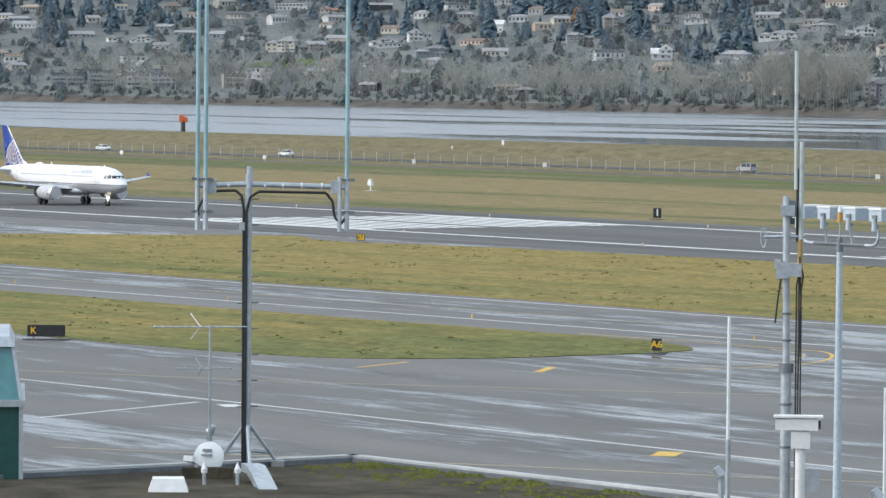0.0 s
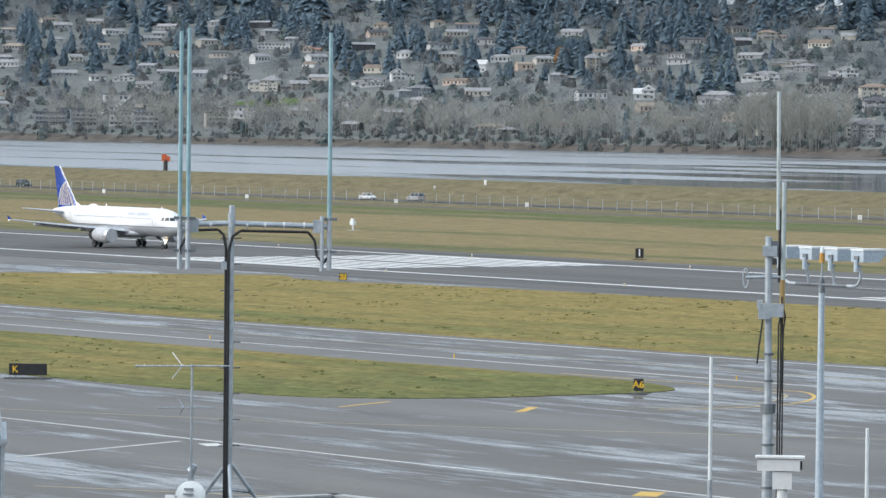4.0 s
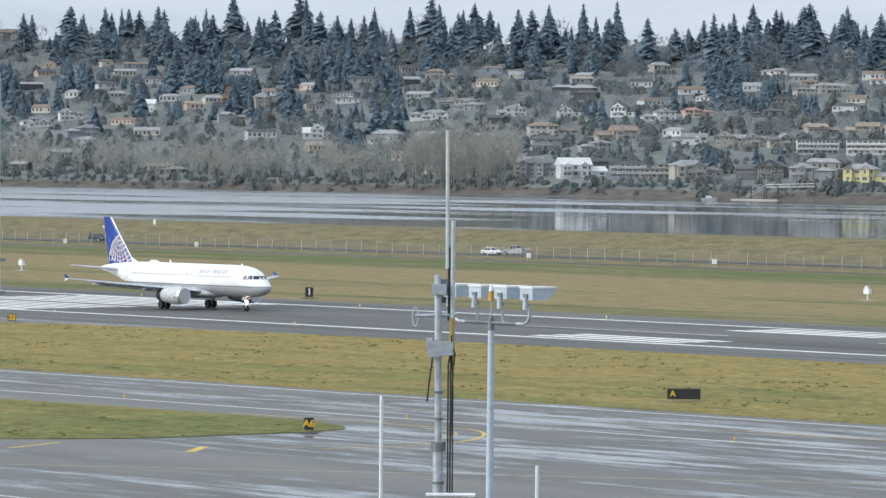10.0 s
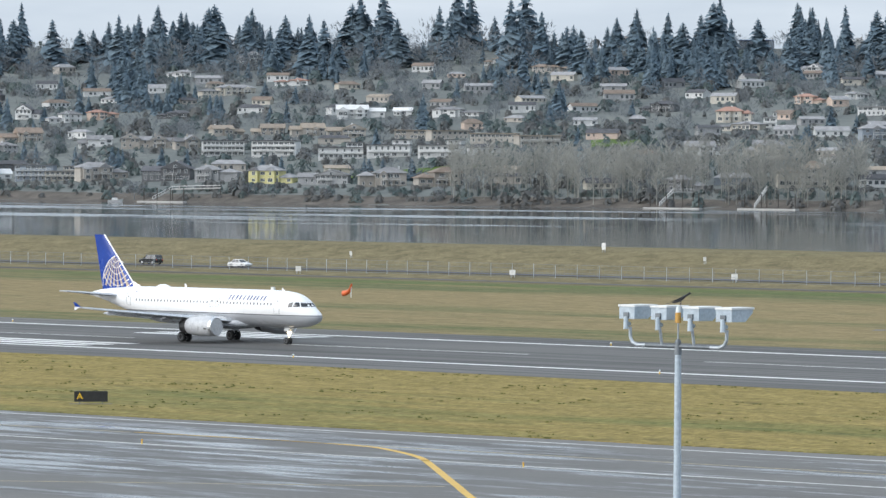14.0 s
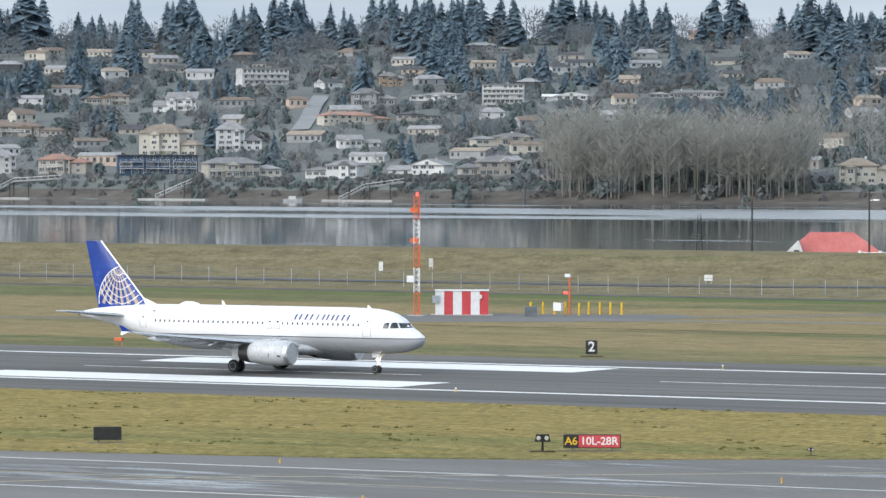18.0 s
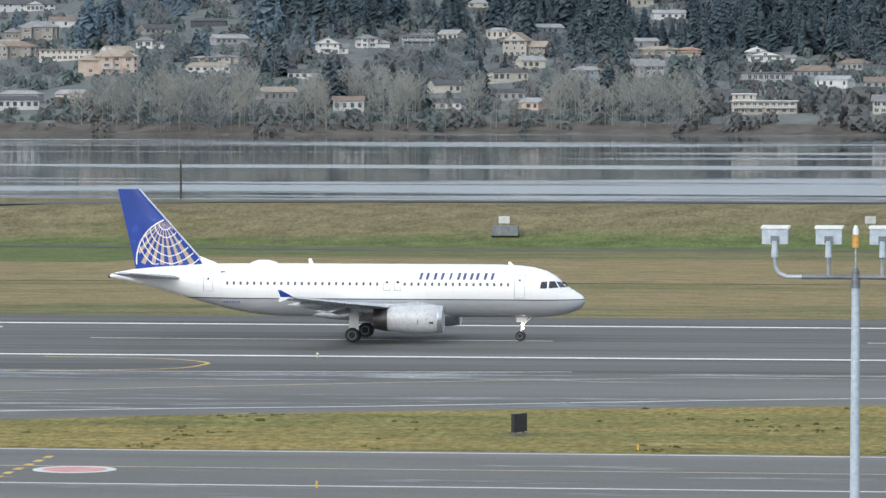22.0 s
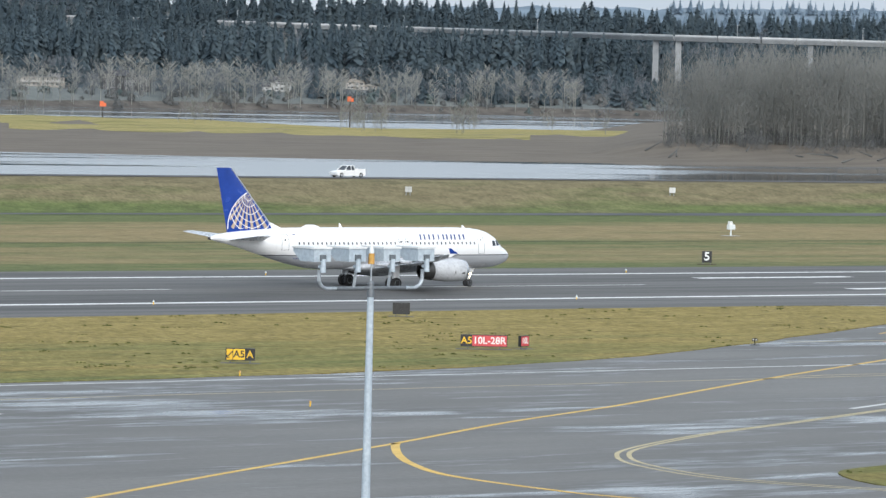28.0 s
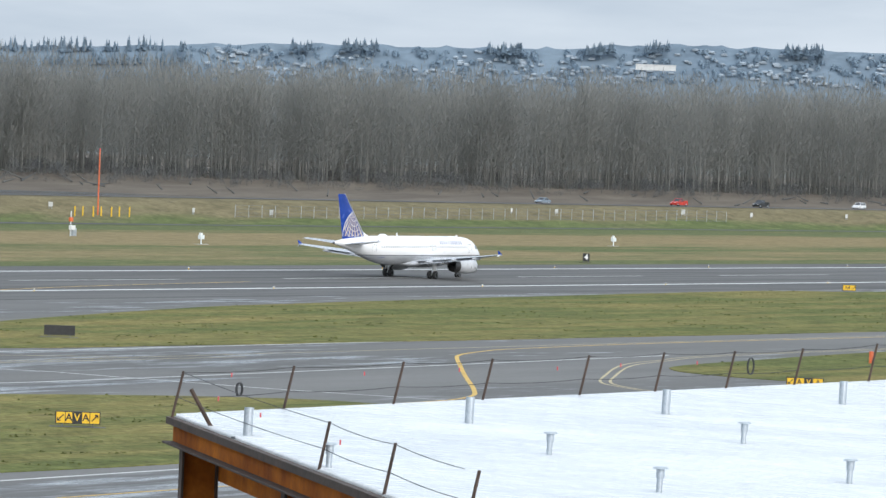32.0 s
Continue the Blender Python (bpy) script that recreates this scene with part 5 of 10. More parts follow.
for pts, r in (([(0.10, -0.05, 0.0), (0.10, -0.05, B0 + 2.2), (0.14, -0.05, B0 + 2.4), (0.17, -0.05, B0 + 2.3), (0.15, -0.05, B0 + 2.15), (0.12, -0.05, 1.6)], 0.009), ([(0.125, -0.05, 0.0), (0.125, -0.05, B0 + 2.3)], 0.009),
               ([(0.15, -0.04, 0.0), (0.15, -0.04, B0 + 1.9), (0.13, -0.04, B0 + 2.5)], 0.008), ([(-0.06, -0.05, B0 + 2.3), (-0.10, -0.05, B0 + 2.0), (-0.12, -0.05, B0 + 1.8)], 0.010)):
    part("cable", Geo().pipe(pts, r, 6), CABLE, camera_pole, "black hanging cable", True)
for z in (0.5, 0.95, 1.33, 1.62, 1.9):
    part("band", Geo().rod((0, 0, B0 + z - 0.012), (0, 0, B0 + z + 0.012), 0.072 if z < 1.33 else 0.055, None, 12), STEEL_DARK, camera_pole)

cctv = thing("surveillance_camera", facing(-50.70, 49.2, 15.42), "white surveillance camera housing on a short post", "camera")
part("housing", Geo().loft([[(-0.22, y0, z0), (0.22, y0, z0), (0.22, y1, z1), (-0.22, y1, z1)] for y0, z0, y1, z1 in ((-0.09, B0 + 0.74, -0.09, B0 + 0.86), (0.09, B0 + 0.74, 0.09, B0 + 0.86))]), WHITE_BOX, cctv, "white housing")
part("sunshield", Geo().add([(-0.24, -0.11, B0 + 0.89), (0.27, -0.11, B0 + 0.89), (0.27, 0.11, B0 + 0.89), (-0.24, 0.11, B0 + 0.89), (-0.24, -0.11, B0 + 0.87), (0.27, -0.11, B0 + 0.87), (0.27, 0.11, B0 + 0.87), (-0.24, 0.11, B0 + 0.87)],
                            [(0, 1, 2, 3), (7, 6, 5, 4), (0, 4, 5, 1), (1, 5, 6, 2), (2, 6, 7, 3), (3, 7, 4, 0)]), WHITE_BOX, cctv, "white sunshield")
part("window", Geo().box((0.235, 0, B0 + 0.80), (0.02, 0.13, 0.09)), DARK_GLASS, cctv, "dark lens window")
part("pan_head", Geo().box((0.04, 0, B0 + 0.64), (0.2, 0.14, 0.18)), WHITE_BOX, cctv)
part("post", Geo().rod((0.04, 0, 0), (0.04, 0, B0 + 0.56), 0.055, None, 12), WHITE_BOX, cctv, "", True)
part("panel", Geo().box((0.17, 0.02, B0 + 0.22), (0.14, 0.06, 0.24)), STEEL, cctv, "grey cabinet")
for turn, reach, top, lab in ((-51.52, 52.0, 2.26, "pale blue-green whip antenna in a steel sleeve"), (-49.64, 49.0, 1.70, "short white whip antenna")):
    w = thing("whip_antenna", facing(turn, reach, 15.42), lab, "antenna")
    part("whip", Geo().rod((0, 0, 0.9 if top > 2 else 0.3), (0, 0, top), 0.022, 0.020, 10), FIBRE_WHITE, w, "", True)
    part("sleeve", Geo().rod((0, 0, 0), (0, 0, 0.92 if top > 2 else 0.32), 0.028, None, 10), STEEL, w, "", True)
goose = thing("conduit_head", facing(-51.60, 51.0, 15.42), "grey conduit with a rounded weather head", "conduit", "conduit heads")
part("pipe", Geo().rod((0, 0, 0), (0, 0, 0.62), 0.03, None, 8).rod((0, 0, 0.60), (-0.06, 0, 0.69), 0.06, 0.045, 10), STEEL, goose, "", True)
goose_copy = copy_thing(goose, facing(-49.70, 48.6, 15.42))

# the wet metal roof with barbed wire
TIN = surface("wet_white_metal_roof", (0.66, 0.69, 0.71), (0.82, 0.84, 0.85), (0.14, 0.34), 0.5, (1, 0.25, 1), metal=0.0, fine=10, spec=0.9)
RUST = surface("rusted_steel", (0.20, 0.050, 0.008), (0.52, 0.165, 0.020), (0.8, 0.95), 0.8, bump=0.01, fine=9, spec=0.15)
RUST_DARK = surface("dark_brown_steel", (0.035, 0.022, 0.016), (0.08, 0.05, 0.035), (0.6, 0.8), 2.0)
hangar = thing("metal_roofed_shed", pose(0, 0, 0), "shed with a wet white ribbed metal roof and rusty steel frame", "shed")
ZR = 14.1
roof_v, roof_f, rx0, rx1 = [], [], 59.0, 140.0
rib = 0.16
# ribs run north-south; each sheet is one raised rib and one pan
n_rib = int((rx1 - rx0) / rib)
for k in range(n_rib + 1):
    x = rx0 + k * rib
    ymin = 36.0
    ymax = min(59.3, 59.3 - (82.5 - x) * 1.03) if x < 82.5 else 59.3
    for dx, dz in ((0.0, 0.0), (0.085, 0.0), (0.098, 0.075), (0.147, 0.075)):
        xx = x + dx
        roof_v += [(xx, max(ymin, ymax), ZR + dz), (xx, ymin - 0.2, ZR + dz)]
for i in range(len(roof_v) // 2 - 1):
    roof_f.append((2 * i, 2 * i + 2, 2 * i + 3, 2 * i + 1))
part("roof_sheet", Geo().add(roof_v, roof_f), TIN, hangar, "wet white ribbed roof sheets")
part("roof_deck", Geo().slab([(61, 37.2), (139.8, 37.2), (139.8, 59.2), (82.5, 59.2)], ZR - 0.12, ZR - 0.01), RUST_DARK, hangar, "dark roof edge")
edge_a, edge_b = Vector((82.45, 59.25)), Vector((61.0, 37.2))
d = (edge_b - edge_a).normalized()
q = Vector((-d.y, d.x)) * -0.18
part("edge_beam", Geo().slab([tuple(edge_a), tuple(edge_b), tuple(edge_b - q), tuple(edge_a - q)], ZR - 0.50, ZR - 0.13), RUST, hangar, "rusty edge beam")
part("edge_flange", Geo().slab([tuple(edge_a + q * 1.3), tuple(edge_b + q * 1.3), tuple(edge_b - q), tuple(edge_a - q)], ZR - 0.54, ZR - 0.50), RUST_DARK, hangar)
part("edge_trim", Geo().slab([tuple(edge_a + q * 0.9), tuple(edge_b + q * 0.9), tuple(edge_b), tuple(edge_a)], ZR - 0.13, ZR + 0.02), RUST_DARK, hangar, "brown roof trim")
qn = q.normalized()
for u in (1.0, 12.0):
    p = edge_a + d * u - qn * 0.40
    across = math.degrees(math.atan2(qn.y, qn.x))
    column = part("column", Geo().box((p.x, p.y, (ZR - 0.56) / 2), (0.70, 0.05, ZR - 0.56), across), RUST, hangar, "rusty steel column")
    for e in (-0.37, 0.37):
        part("flange", Geo().box((p.x + qn.x * e, p.y + qn.y * e, (ZR - 0.56) / 2), (0.05, 0.36, ZR - 0.56), across), RUST_DARK, column, "dark column flange")
part("second_beam", Geo().slab([tuple(edge_a + d * 1.1 - qn * 0.80), tuple(edge_b - qn * 0.80), tuple(edge_b - qn * 0.95), tuple(edge_a + d * 1.1 - qn * 0.95)], ZR - 1.25, ZR - 0.56), RUST, hangar, "rusty lower beam")
part("wall", Geo().slab([(63, 38.5), (139.5, 38.5), (139.5, 58.6), (84, 58.6)], 0.0, ZR - 2.2), RUST_DARK, hangar, "dark brown wall")


def make_barrier_post(x, y, h, lean, away):
    part("barrier_post", Geo().rod((x, y, ZR), (x + lean, y + away, ZR + h), 0.032, 0.03, 6), RUST_DARK, hangar, "leaning brown steel post")
    return tuple((x + lean * k, y + away * k, ZR + h * k) for k in (0.97, 0.45))


tops = [make_barrier_post(x, 59.12, h, 0.12, -0.18) for x, h in ((82.2, 1.01), (86.36, 1.04), (90.77, 1.05), (94.59, 1.05), (99.0, 1.05), (102.64, 1.06), (106.25, 1.03), (109.9, 1.04), (114.1, 1.1), (118.0, 1.05))]
left = [make_barrier_post(edge_a.x + d.x * u + 0.12, edge_a.y + d.y * u, 0.92, 0.10, -0.14) for u in (14.9, 20.4, 26.5)]
part("corner_strut", Geo().rod((80.0, 56.5, ZR), (79.75, 56.9, ZR + 0.81), 0.045, None, 6), RUST_DARK, hangar, "dark bracing strut")
wires = Geo()
for row in (tops, [tops[0]] + left):
    for level in (0, 1):
        pts = []
        for a, b in zip(row, row[1:]):
            for i in range(6):
                t = i / 6
                pts.append(tuple(a[level][j] + (b[level][j] - a[level][j]) * t - (0.18 * t * (1 - t) if j == 2 else 0) for j in range(3)))
        wires.pipe(pts, 0.009, 4)
part("barbed_wire", wires, CABLE, hangar, "sagging barbed wire strands")
coil = Geo()
for cx, cy, r in ((83.6, 58.4, 0.18), (107.3, 59.0, 0.27)):
    for w in range(4):
        coil.pipe([(cx + 0.6 * r * math.cos(a) + 0.02 * w, cy, ZR + 0.62 + r * 0.8 * math.sin(a)) for a in (2 * math.pi * i / 16 for i in range(17))], 0.010, 4)
tagged(part("wire_coil", coil, CABLE, hangar, "loose coils of wire"), kind="stuff")
for x, y, z in ((84.4, 59.15, 0.93), (89.6, 59.15, 0.85), (93.6, 59.15, 0.86), (98.0, 59.15, 0.80), (101.0, 59.15, 0.82), (104.8, 59.15, 0.80), (78.9, 55.6, 0.78), (75.5, 52.2, 0.76), (70.5, 47.0, 0.75)):
    part("red_tag", Geo().box((x, y, ZR + z - 0.06), (0.05, 0.02, 0.09), 20), SIGN_RED, hangar, "red plastic tag")
part("orange_flag", Geo().box((114.2, 59.1, ZR + 0.72), (0.16, 0.05, 0.32)), ORANGE, hangar, "orange marker")


def make_roof_vent(x, y, h, r, cap):
    v = thing("roof_vent", pose(x, y, ZR), "grey metal vent pipe with a flashing on the wet roof", "roof vent", "vent pipes on the metal roof")
    part("pipe", Geo().rod((0, 0, 0), (0.03, 0, h), r, None, 14), STEEL, v, "", True)
    part("flashing", Geo().box((0.02, 0, 0.03), (r * 6, r * 5, 0.05), 10), STEEL_DARK, v, "dark flashing")
    if cap:
        part("cap", Geo().rod((0.03, 0, h + 0.05), (0.03, 0, h + 0.08), r * 2.6, r * 2.2, 14).rod((0.03, 0, h - 0.12), (0.03, 0, h + 0.05), r * 1.4, None, 12), STEEL, v, "flat rain cap", True)
    return v


for x, y, cap in ((78.16, 54.34, 0), (86.54, 54.4, 0), (94.32, 54.01, 0), (102.92, 54.0, 0), (72.33, 48.46, 1), (79.53, 48.12, 1), (86.78, 47.81, 1), (72.98, 41.86, 1), (78.5, 40.98, 1), (111.0, 53.9, 0), (93.6, 47.5, 1)):
    make_roof_vent(x, y, 0.64 if not cap else 0.44, 0.095 if not cap else 0.055, cap)


# ---- airfield things ----
def lettering(text, size, parent, m, material, name="letters", bold=0.0):
    """Raised writing in the built-in font, as a mesh."""
    cu = bpy.data.curves.new(name, "FONT")
    cu.body, cu.size, cu.align_x, cu.align_y = text, size, "CENTER", "CENTER"
    cu.extrude, cu.offset = 0.006, bold
    tmp = bpy.data.objects.new(name, cu)
    me = bpy.data.meshes.new_from_object(tmp)
    bpy.data.objects.remove(tmp)
    me.materials.clear()
    me.materials.append(material)
    ob = part(name, me, material, parent)
    ob.matrix_basis = m
    return ob


def make_sign(x, y, turn, panels, height, label, group="taxiway signs", blank=False):
    """A low airfield sign; panels: (width, plate, letter material, text). Its face looks south, turned by degrees."""
    sg = thing("airfield_sign", pose(x, y, 0.07, 0, 0, turn), label, "sign", group)
    panels, height = [(p[0] * 0.88, *p[1:]) for p in panels], height * 0.86
    total = sum(p[0] for p in panels)
    part("housing", Geo().box((0, 0.10, 0.22 + height / 2), (total + 0.08, 0.24, height + 0.06)), SIGN_BLACK, sg, "black sign housing")
    part("pad", Geo().box((0, 0.1, -0.02), (total + 0.8, 1.1, 0.05)), ROAD, sg, "concrete pad")
    at = -total / 2
    for w, plate, ink, text in panels:
        face = part("panel", Geo().box((at + w / 2, -0.026, 0.22 + height / 2), (w - 0.05, 0.012, height - 0.05)), plate, sg)
        if text == "|":
            part("arrow", Geo().box((at + w / 2, -0.036, 0.22 + height / 2), (0.4 * w, 0.01, 0.12)), ink, face)
        elif text in ("<", ">", "v", "d"):
            s = {"<": -1, ">": 1, "v": -1, "d": 1}[text]
            c, z = at + w / 2, 0.22 + height / 2
            k = height * 0.26
            dz = {"<": -1, ">": 1, "v": 0, "d": -1}[text]
            part("arrow", Geo().rod((c - s * k, -0.036, z - dz * k), (c + s * k, -0.036, z + dz * k), 0.05, None, 4)
                 .rod((c + s * k, -0.036, z + dz * k), (c + s * k * (0.0 if dz else 0.2), -0.036, z + (dz * k if dz else k * 0.8)), 0.05, None, 4)
                 .rod((c + s * k, -0.036, z + dz * k), (c + s * k * (1.0 if dz else 0.2), -0.036, z + (0.0 if dz else -k * 0.8)), 0.05, None, 4), ink, face, "painted arrow")
        elif text:
            lettering(text, height * 0.86, face, pose(at + w / 2, -0.034, 0.22 + height / 2, 90), ink, bold=0.012)
        at += w
    for s in (-1, 1):
        part("leg", Geo().rod((s * total * 0.35, 0.1, 0), (s * total * 0.35, 0.1, 0.25), 0.04, None, 6), STEEL_DARK, sg)
    return sg


BK, YE, RE, WH = SIGN_BLACK, SIGN_YELLOW, SIGN_RED, SIGN_WHITE
make_sign(-310.9, 181.5, 55, [(0.95, BK, YE, "K"), (2.2, BK, BK, "")], 0.95, "black sign with a yellow letter K beside the apron")
make_sign(-275.2, 212.0, 45, [(0.7, BK, YE, "A6")], 0.95, "small black sign with yellow characters at the island tip")
make_sign(-472.5, 319.2, 52, [(0.25, YE, BK, "v"), (0.72, YE, BK, "7")], 0.85, "small yellow sign with a black arrow beside the runway")
make_sign(-502.3, 410.0, 40, [(1.7, BK, BK, "")], 1.05, "blank black back of a sign beyond the runway")
make_sign(-293.7, 265.5, 48, [(0.95, BK, YE, "A"), (2.1, BK, BK, "")], 0.95, "black sign with a yellow letter A in the grass strip")
make_sign(-185.6, 271.8, 38, [(1.0, BK, BK, ""), (1.1, BK, BK, "")], 1.0, "dark back of a sign in the grass strip")
make_sign(-152.6, 281.0, 28, [(1.1, BK, YE, "A6"), (3.2, RE, WH, "10L-28R")], 1.0, "red and black runway sign in the grass")
make_sign(-27.5, 270.0, 60, [(1.3, BK, BK, "")], 1.15, "dark sign seen from the side in the grass")
make_sign(204.6, 271.2, -36, [(0.55, YE, BK, "<"), (1.0, YE, BK, "A5"), (0.75, BK, YE, "A")], 0.95, "yellow and black taxiway sign in the grass")
make_sign(260.0, 321.6, -36, [(0.8, BK, BK, ""), (0.8, BK, BK, "")], 1.1, "blank dark sign back near the runway edge")
make_sign(234.6, 280.0, -36, [(0.95, BK, YE, "A5"), (3.05, RE, WH, "10L-28R")], 1.0, "red runway sign with white characters beside the angled taxiway")
make_sign(238.2, 279.4, 20, [(1.35, RE, WH, "10L")], 0.9, "red runway sign set at an angle to another")
make_sign(96.2, 209.8, -26, [(0.7, YE, BK, "<"), (0.75, YE, BK, "A"), (0.95, BK, YE, "A5"), (0.75, YE, BK, "A"), (0.5, YE, BK, ">")], 0.9, "yellow and black taxiway direction sign on the apron edge")
make_sign(192.2, 187.6, -45, [(2.9, BK, BK, "")], 0.95, "long blank black sign back on the island edge")
make_sign(239.0, 211.8, -45, [(2.4, BK, BK, "")], 1.0, "blank black sign back on the grass island")
make_sign(207.9, 177.8, -48, [(0.95, BK, BK, ""), (0.75, BK, YE, "K")], 0.95, "black sign with a yellow letter K on the grass island")
make_sign(265.0, 215.7, -50, [(0.85, YE, BK, "V"), (0.6, YE, BK, "d")], 1.0, "small yellow sign with a black V and arrow")
make_sign(253.8, 190.2, -52, [(0.7, YE, BK, "<"), (0.55, YE, BK, "A"), (0.7, BK, YE, "V"), (0.6, YE, BK, "A"), (0.75, YE, BK, ">")], 0.9, "yellow and black direction sign on the grass island")
make_sign(357.6, 270.5, -52, [(3.2, BK, BK, "")], 1.0, "blank black sign back in the eastern grass strip")
make_sign(614.4, 322.0, -55, [(1.5, YE, BK, "A4"), (0.6, YE, BK, ">")], 0.9, "yellow taxiway sign at the far connector")
make_sign(358.2, 191.6, -58, [(0.7, YE, BK, "<"), (1.0, YE, BK, "A"), (0.8, BK, YE, "V"), (1.0, YE, BK, "A")], 0.8, "yellow and black sign behind the metal roof")


def make_distance_marker(x, y, turn, digit):
    sg = thing("distance_marker", pose(x, y, 0.02, 0, 0, turn), "black runway marker board with the white number " + digit, "sign", "runway distance markers")
    part("board", Geo().box((0, 0, 0.90), (1.15, 0.25, 1.35)), SIGN_BLACK, sg, "black board")
    lettering(digit, 1.35, sg, pose(0, -0.14, 0.92, 90), SIGN_WHITE, bold=0.03)
    part("pad", Geo().box((0, 0, 0.02), (2.2, 1.2, 0.05)), MOSS, sg, "dark pad")
    for s in (-1, 1):
        part("leg", Geo().rod((s * 0.4, 0, 0), (s * 0.4, 0, 0.3), 0.04, None, 6), STEEL_DARK, sg)


for x, digit, turn in ((-533.0, "1", 52), (-223.0, "2", 30), (377.6, "5", -42), (688.0, "4", -58)):
    make_distance_marker(x, 410.5, turn, digit)

# instrument site: striped hut, lattice tower, posts
hut = thing("striped_equipment_hut", pose(-292.4, 505.0, 0.01, 0, 0, 30), "small equipment hut in red and white stripes", "hut")
STRIPES = (SIGN_WHITE, SIGN_RED, SIGN_WHITE, SIGN_RED, SIGN_WHITE, SIGN_RED)
w = 6.5 / 6
for k in range(6):
    part("panel", Geo().box((-3.25 + w * (k + 0.5), 0, 1.55), (w - 0.01, 2.8, 2.9)), STRIPES[k], hut, "red painted panel" if k % 2 else "white painted panel")
part("roof", Geo().box((0, 0, 3.04), (6.65, 3.0, 0.12)), WHITE_BOX, hut)
part("wall_box", Geo().box((-3.2, -1.5, 2.0), (0.8, 0.25, 0.9)), STEEL, hut, "grey meter box")
part("wall_lamp", Geo().rod((2.2, -1.42, 2.3), (2.2, -1.6, 2.3), 0.28, None, 12), WHITE_BOX, hut)
part("plinth", Geo().box((0, 0, 0.06), (7.6, 3.4, 0.12)), CONCRETE, hut)

tower = thing("lattice_tower", pose(-295.8, 500.0, 0.01, 0, 0, 15), "slim red and white lattice tower with obstruction lights", "tower")
H, bands = 14.6, 5
for k in range(bands):
    z0, z1 = H * k / bands, H * (k + 1) / bands
    band_mat = ORANGE if k % 2 == 0 else SIGN_WHITE
    for a in range(3):
        t = radians(120 * a + 90)
        t2 = radians(120 * (a + 1) + 90)
        p, p2 = (0.42 * math.cos(t), 0.42 * math.sin(t)), (0.42 * math.cos(t2), 0.42 * math.sin(t2))
        part("leg", Geo().rod((*p, z0), (*p, z1), 0.06, None, 6), band_mat, tower)
        lace = Geo()
        n = 5
        for i in range(n):
            za, zb = z0 + (z1 - z0) * i / n, z0 + (z1 - z0) * (i + 1) / n
            lace.rod((*(p if i % 2 else p2), za), (*(p2 if i % 2 else p), zb), 0.028, None, 4)
        part("lacing", lace, band_mat, tower, "diagonal lattice bars")
for z in (H - 1.7, H - 5.4):
    part("aerial_ring", Geo().box((-0.35, 0, z), (1.0, 0.5, 0.5)).rod((-0.9, 0, z - 0.2), (-0.2, 0, z + 0.5), 0.1, None, 6), ORANGE, tower, "orange aerial bracket")
part("obstruction_light", Geo().rod((0, 0, H), (0, 0, H + 0.45), 0.16, 0.14, 10), glow("red_obstruction_glass", (1.0, 0.06, 0.04), 2.5), tower, "lit red lamp")
part("white_box", Geo().box((-0.75, -0.3, 4.5), (0.9, 0.4, 0.8)), WHITE_BOX, tower, "white cabinet on the tower")
part("footing", Geo().box((0, 0, 0.05), (2.0, 2.0, 0.1)), CONCRETE, tower)

SITE_GREY = pavement_material("gravel_hardstanding", (0.10, 0.10, 0.095), (0.16, 0.16, 0.155), 0.2)
site = part("hardstanding", Geo().slab(soft_outline([(-330, 470), (-300, 474), (-292, 478), (-270, 492), (-262, 510), (-270, 520), (-292, 512), (-302, 500), (-318, 482)], 3.0), 0.0, 0.022), SITE_GREY, None)
tagged(site, "grey gravel hardstanding round the instrument hut", "pavement", kind="structure")
for pts in ([(-266, 512), (-250, 530), (-243, 548), (-246, 566), (-255, 580)], [(-270, 496), (-250, 503), (-230, 506), (-205, 506)], [(-322, 476), (-340, 468), (-362, 455)]):
    tagged(path_line("access_track", pts, 4.0, SITE_GREY, None, 0.026), "narrow gravel access track", "road", kind="structure")


def make_bollard(x, y, z=0.0, h=1.5, material=SIGN_YELLOW):
    b = thing("bollard", pose(x, y, z), "yellow bollard round the instrument mast", "bollard", "yellow bollards")
    part("post", Geo().rod((0, 0, 0), (0, 0, h), 0.14, None, 8), material, b)
    part("dome", Geo().rod((0, 0, h), (0, 0, h + 0.06), 0.13, 0.05, 8), material, b)
    return b


for x, y in ((-285.0, 515.5), (-283.6, 516.0), (-282.2, 516.4), (-281.0, 517.0), (-278.3, 518.0), (-277.0, 518.5), (-275.8, 519.0), (-274.5, 519.5), (-283.8, 513.2), (-278.0, 515.0)):
    make_bollard(x - 1.6, y - 3.5)
wind_mast = thing("instrument_mast", pose(-281.2, 512.0, 0), "orange instrument mast with a red lamp and white cabinet", "mast")
part("tube", Geo().rod((0, 0, 0), (0, 0, 4.6), 0.12, 0.10, 8), ORANGE, wind_mast)
part("sensor", Geo().box((-0.25, 0, 4.85), (0.7, 0.3, 0.4)), FIBRE_WHITE, wind_mast, "white sensor head")
part("arm_lamp", Geo().rod((-0.3, 0, 2.7), (-0.8, 0, 2.75), 0.16, None, 8), glow("red_lamp_glass", (1.0, 0.08, 0.05), 1.2), wind_mast, "red lamp")
part("cabinet", Geo().box((-1.6, 0, 1.0), (1.1, 0.6, 1.0)), WHITE_BOX, wind_mast, "white cabinet")
part("cabinet_leg", Geo().rod((-1.6, 0, 0), (-1.6, 0, 0.5), 0.08, None, 6), STEEL, wind_mast)
cab2 = thing("white_cabinet", pose(-289.0, 479.6, 0.02, 0, 0, 30), "white electrical cabinet with railings", "cabinet")
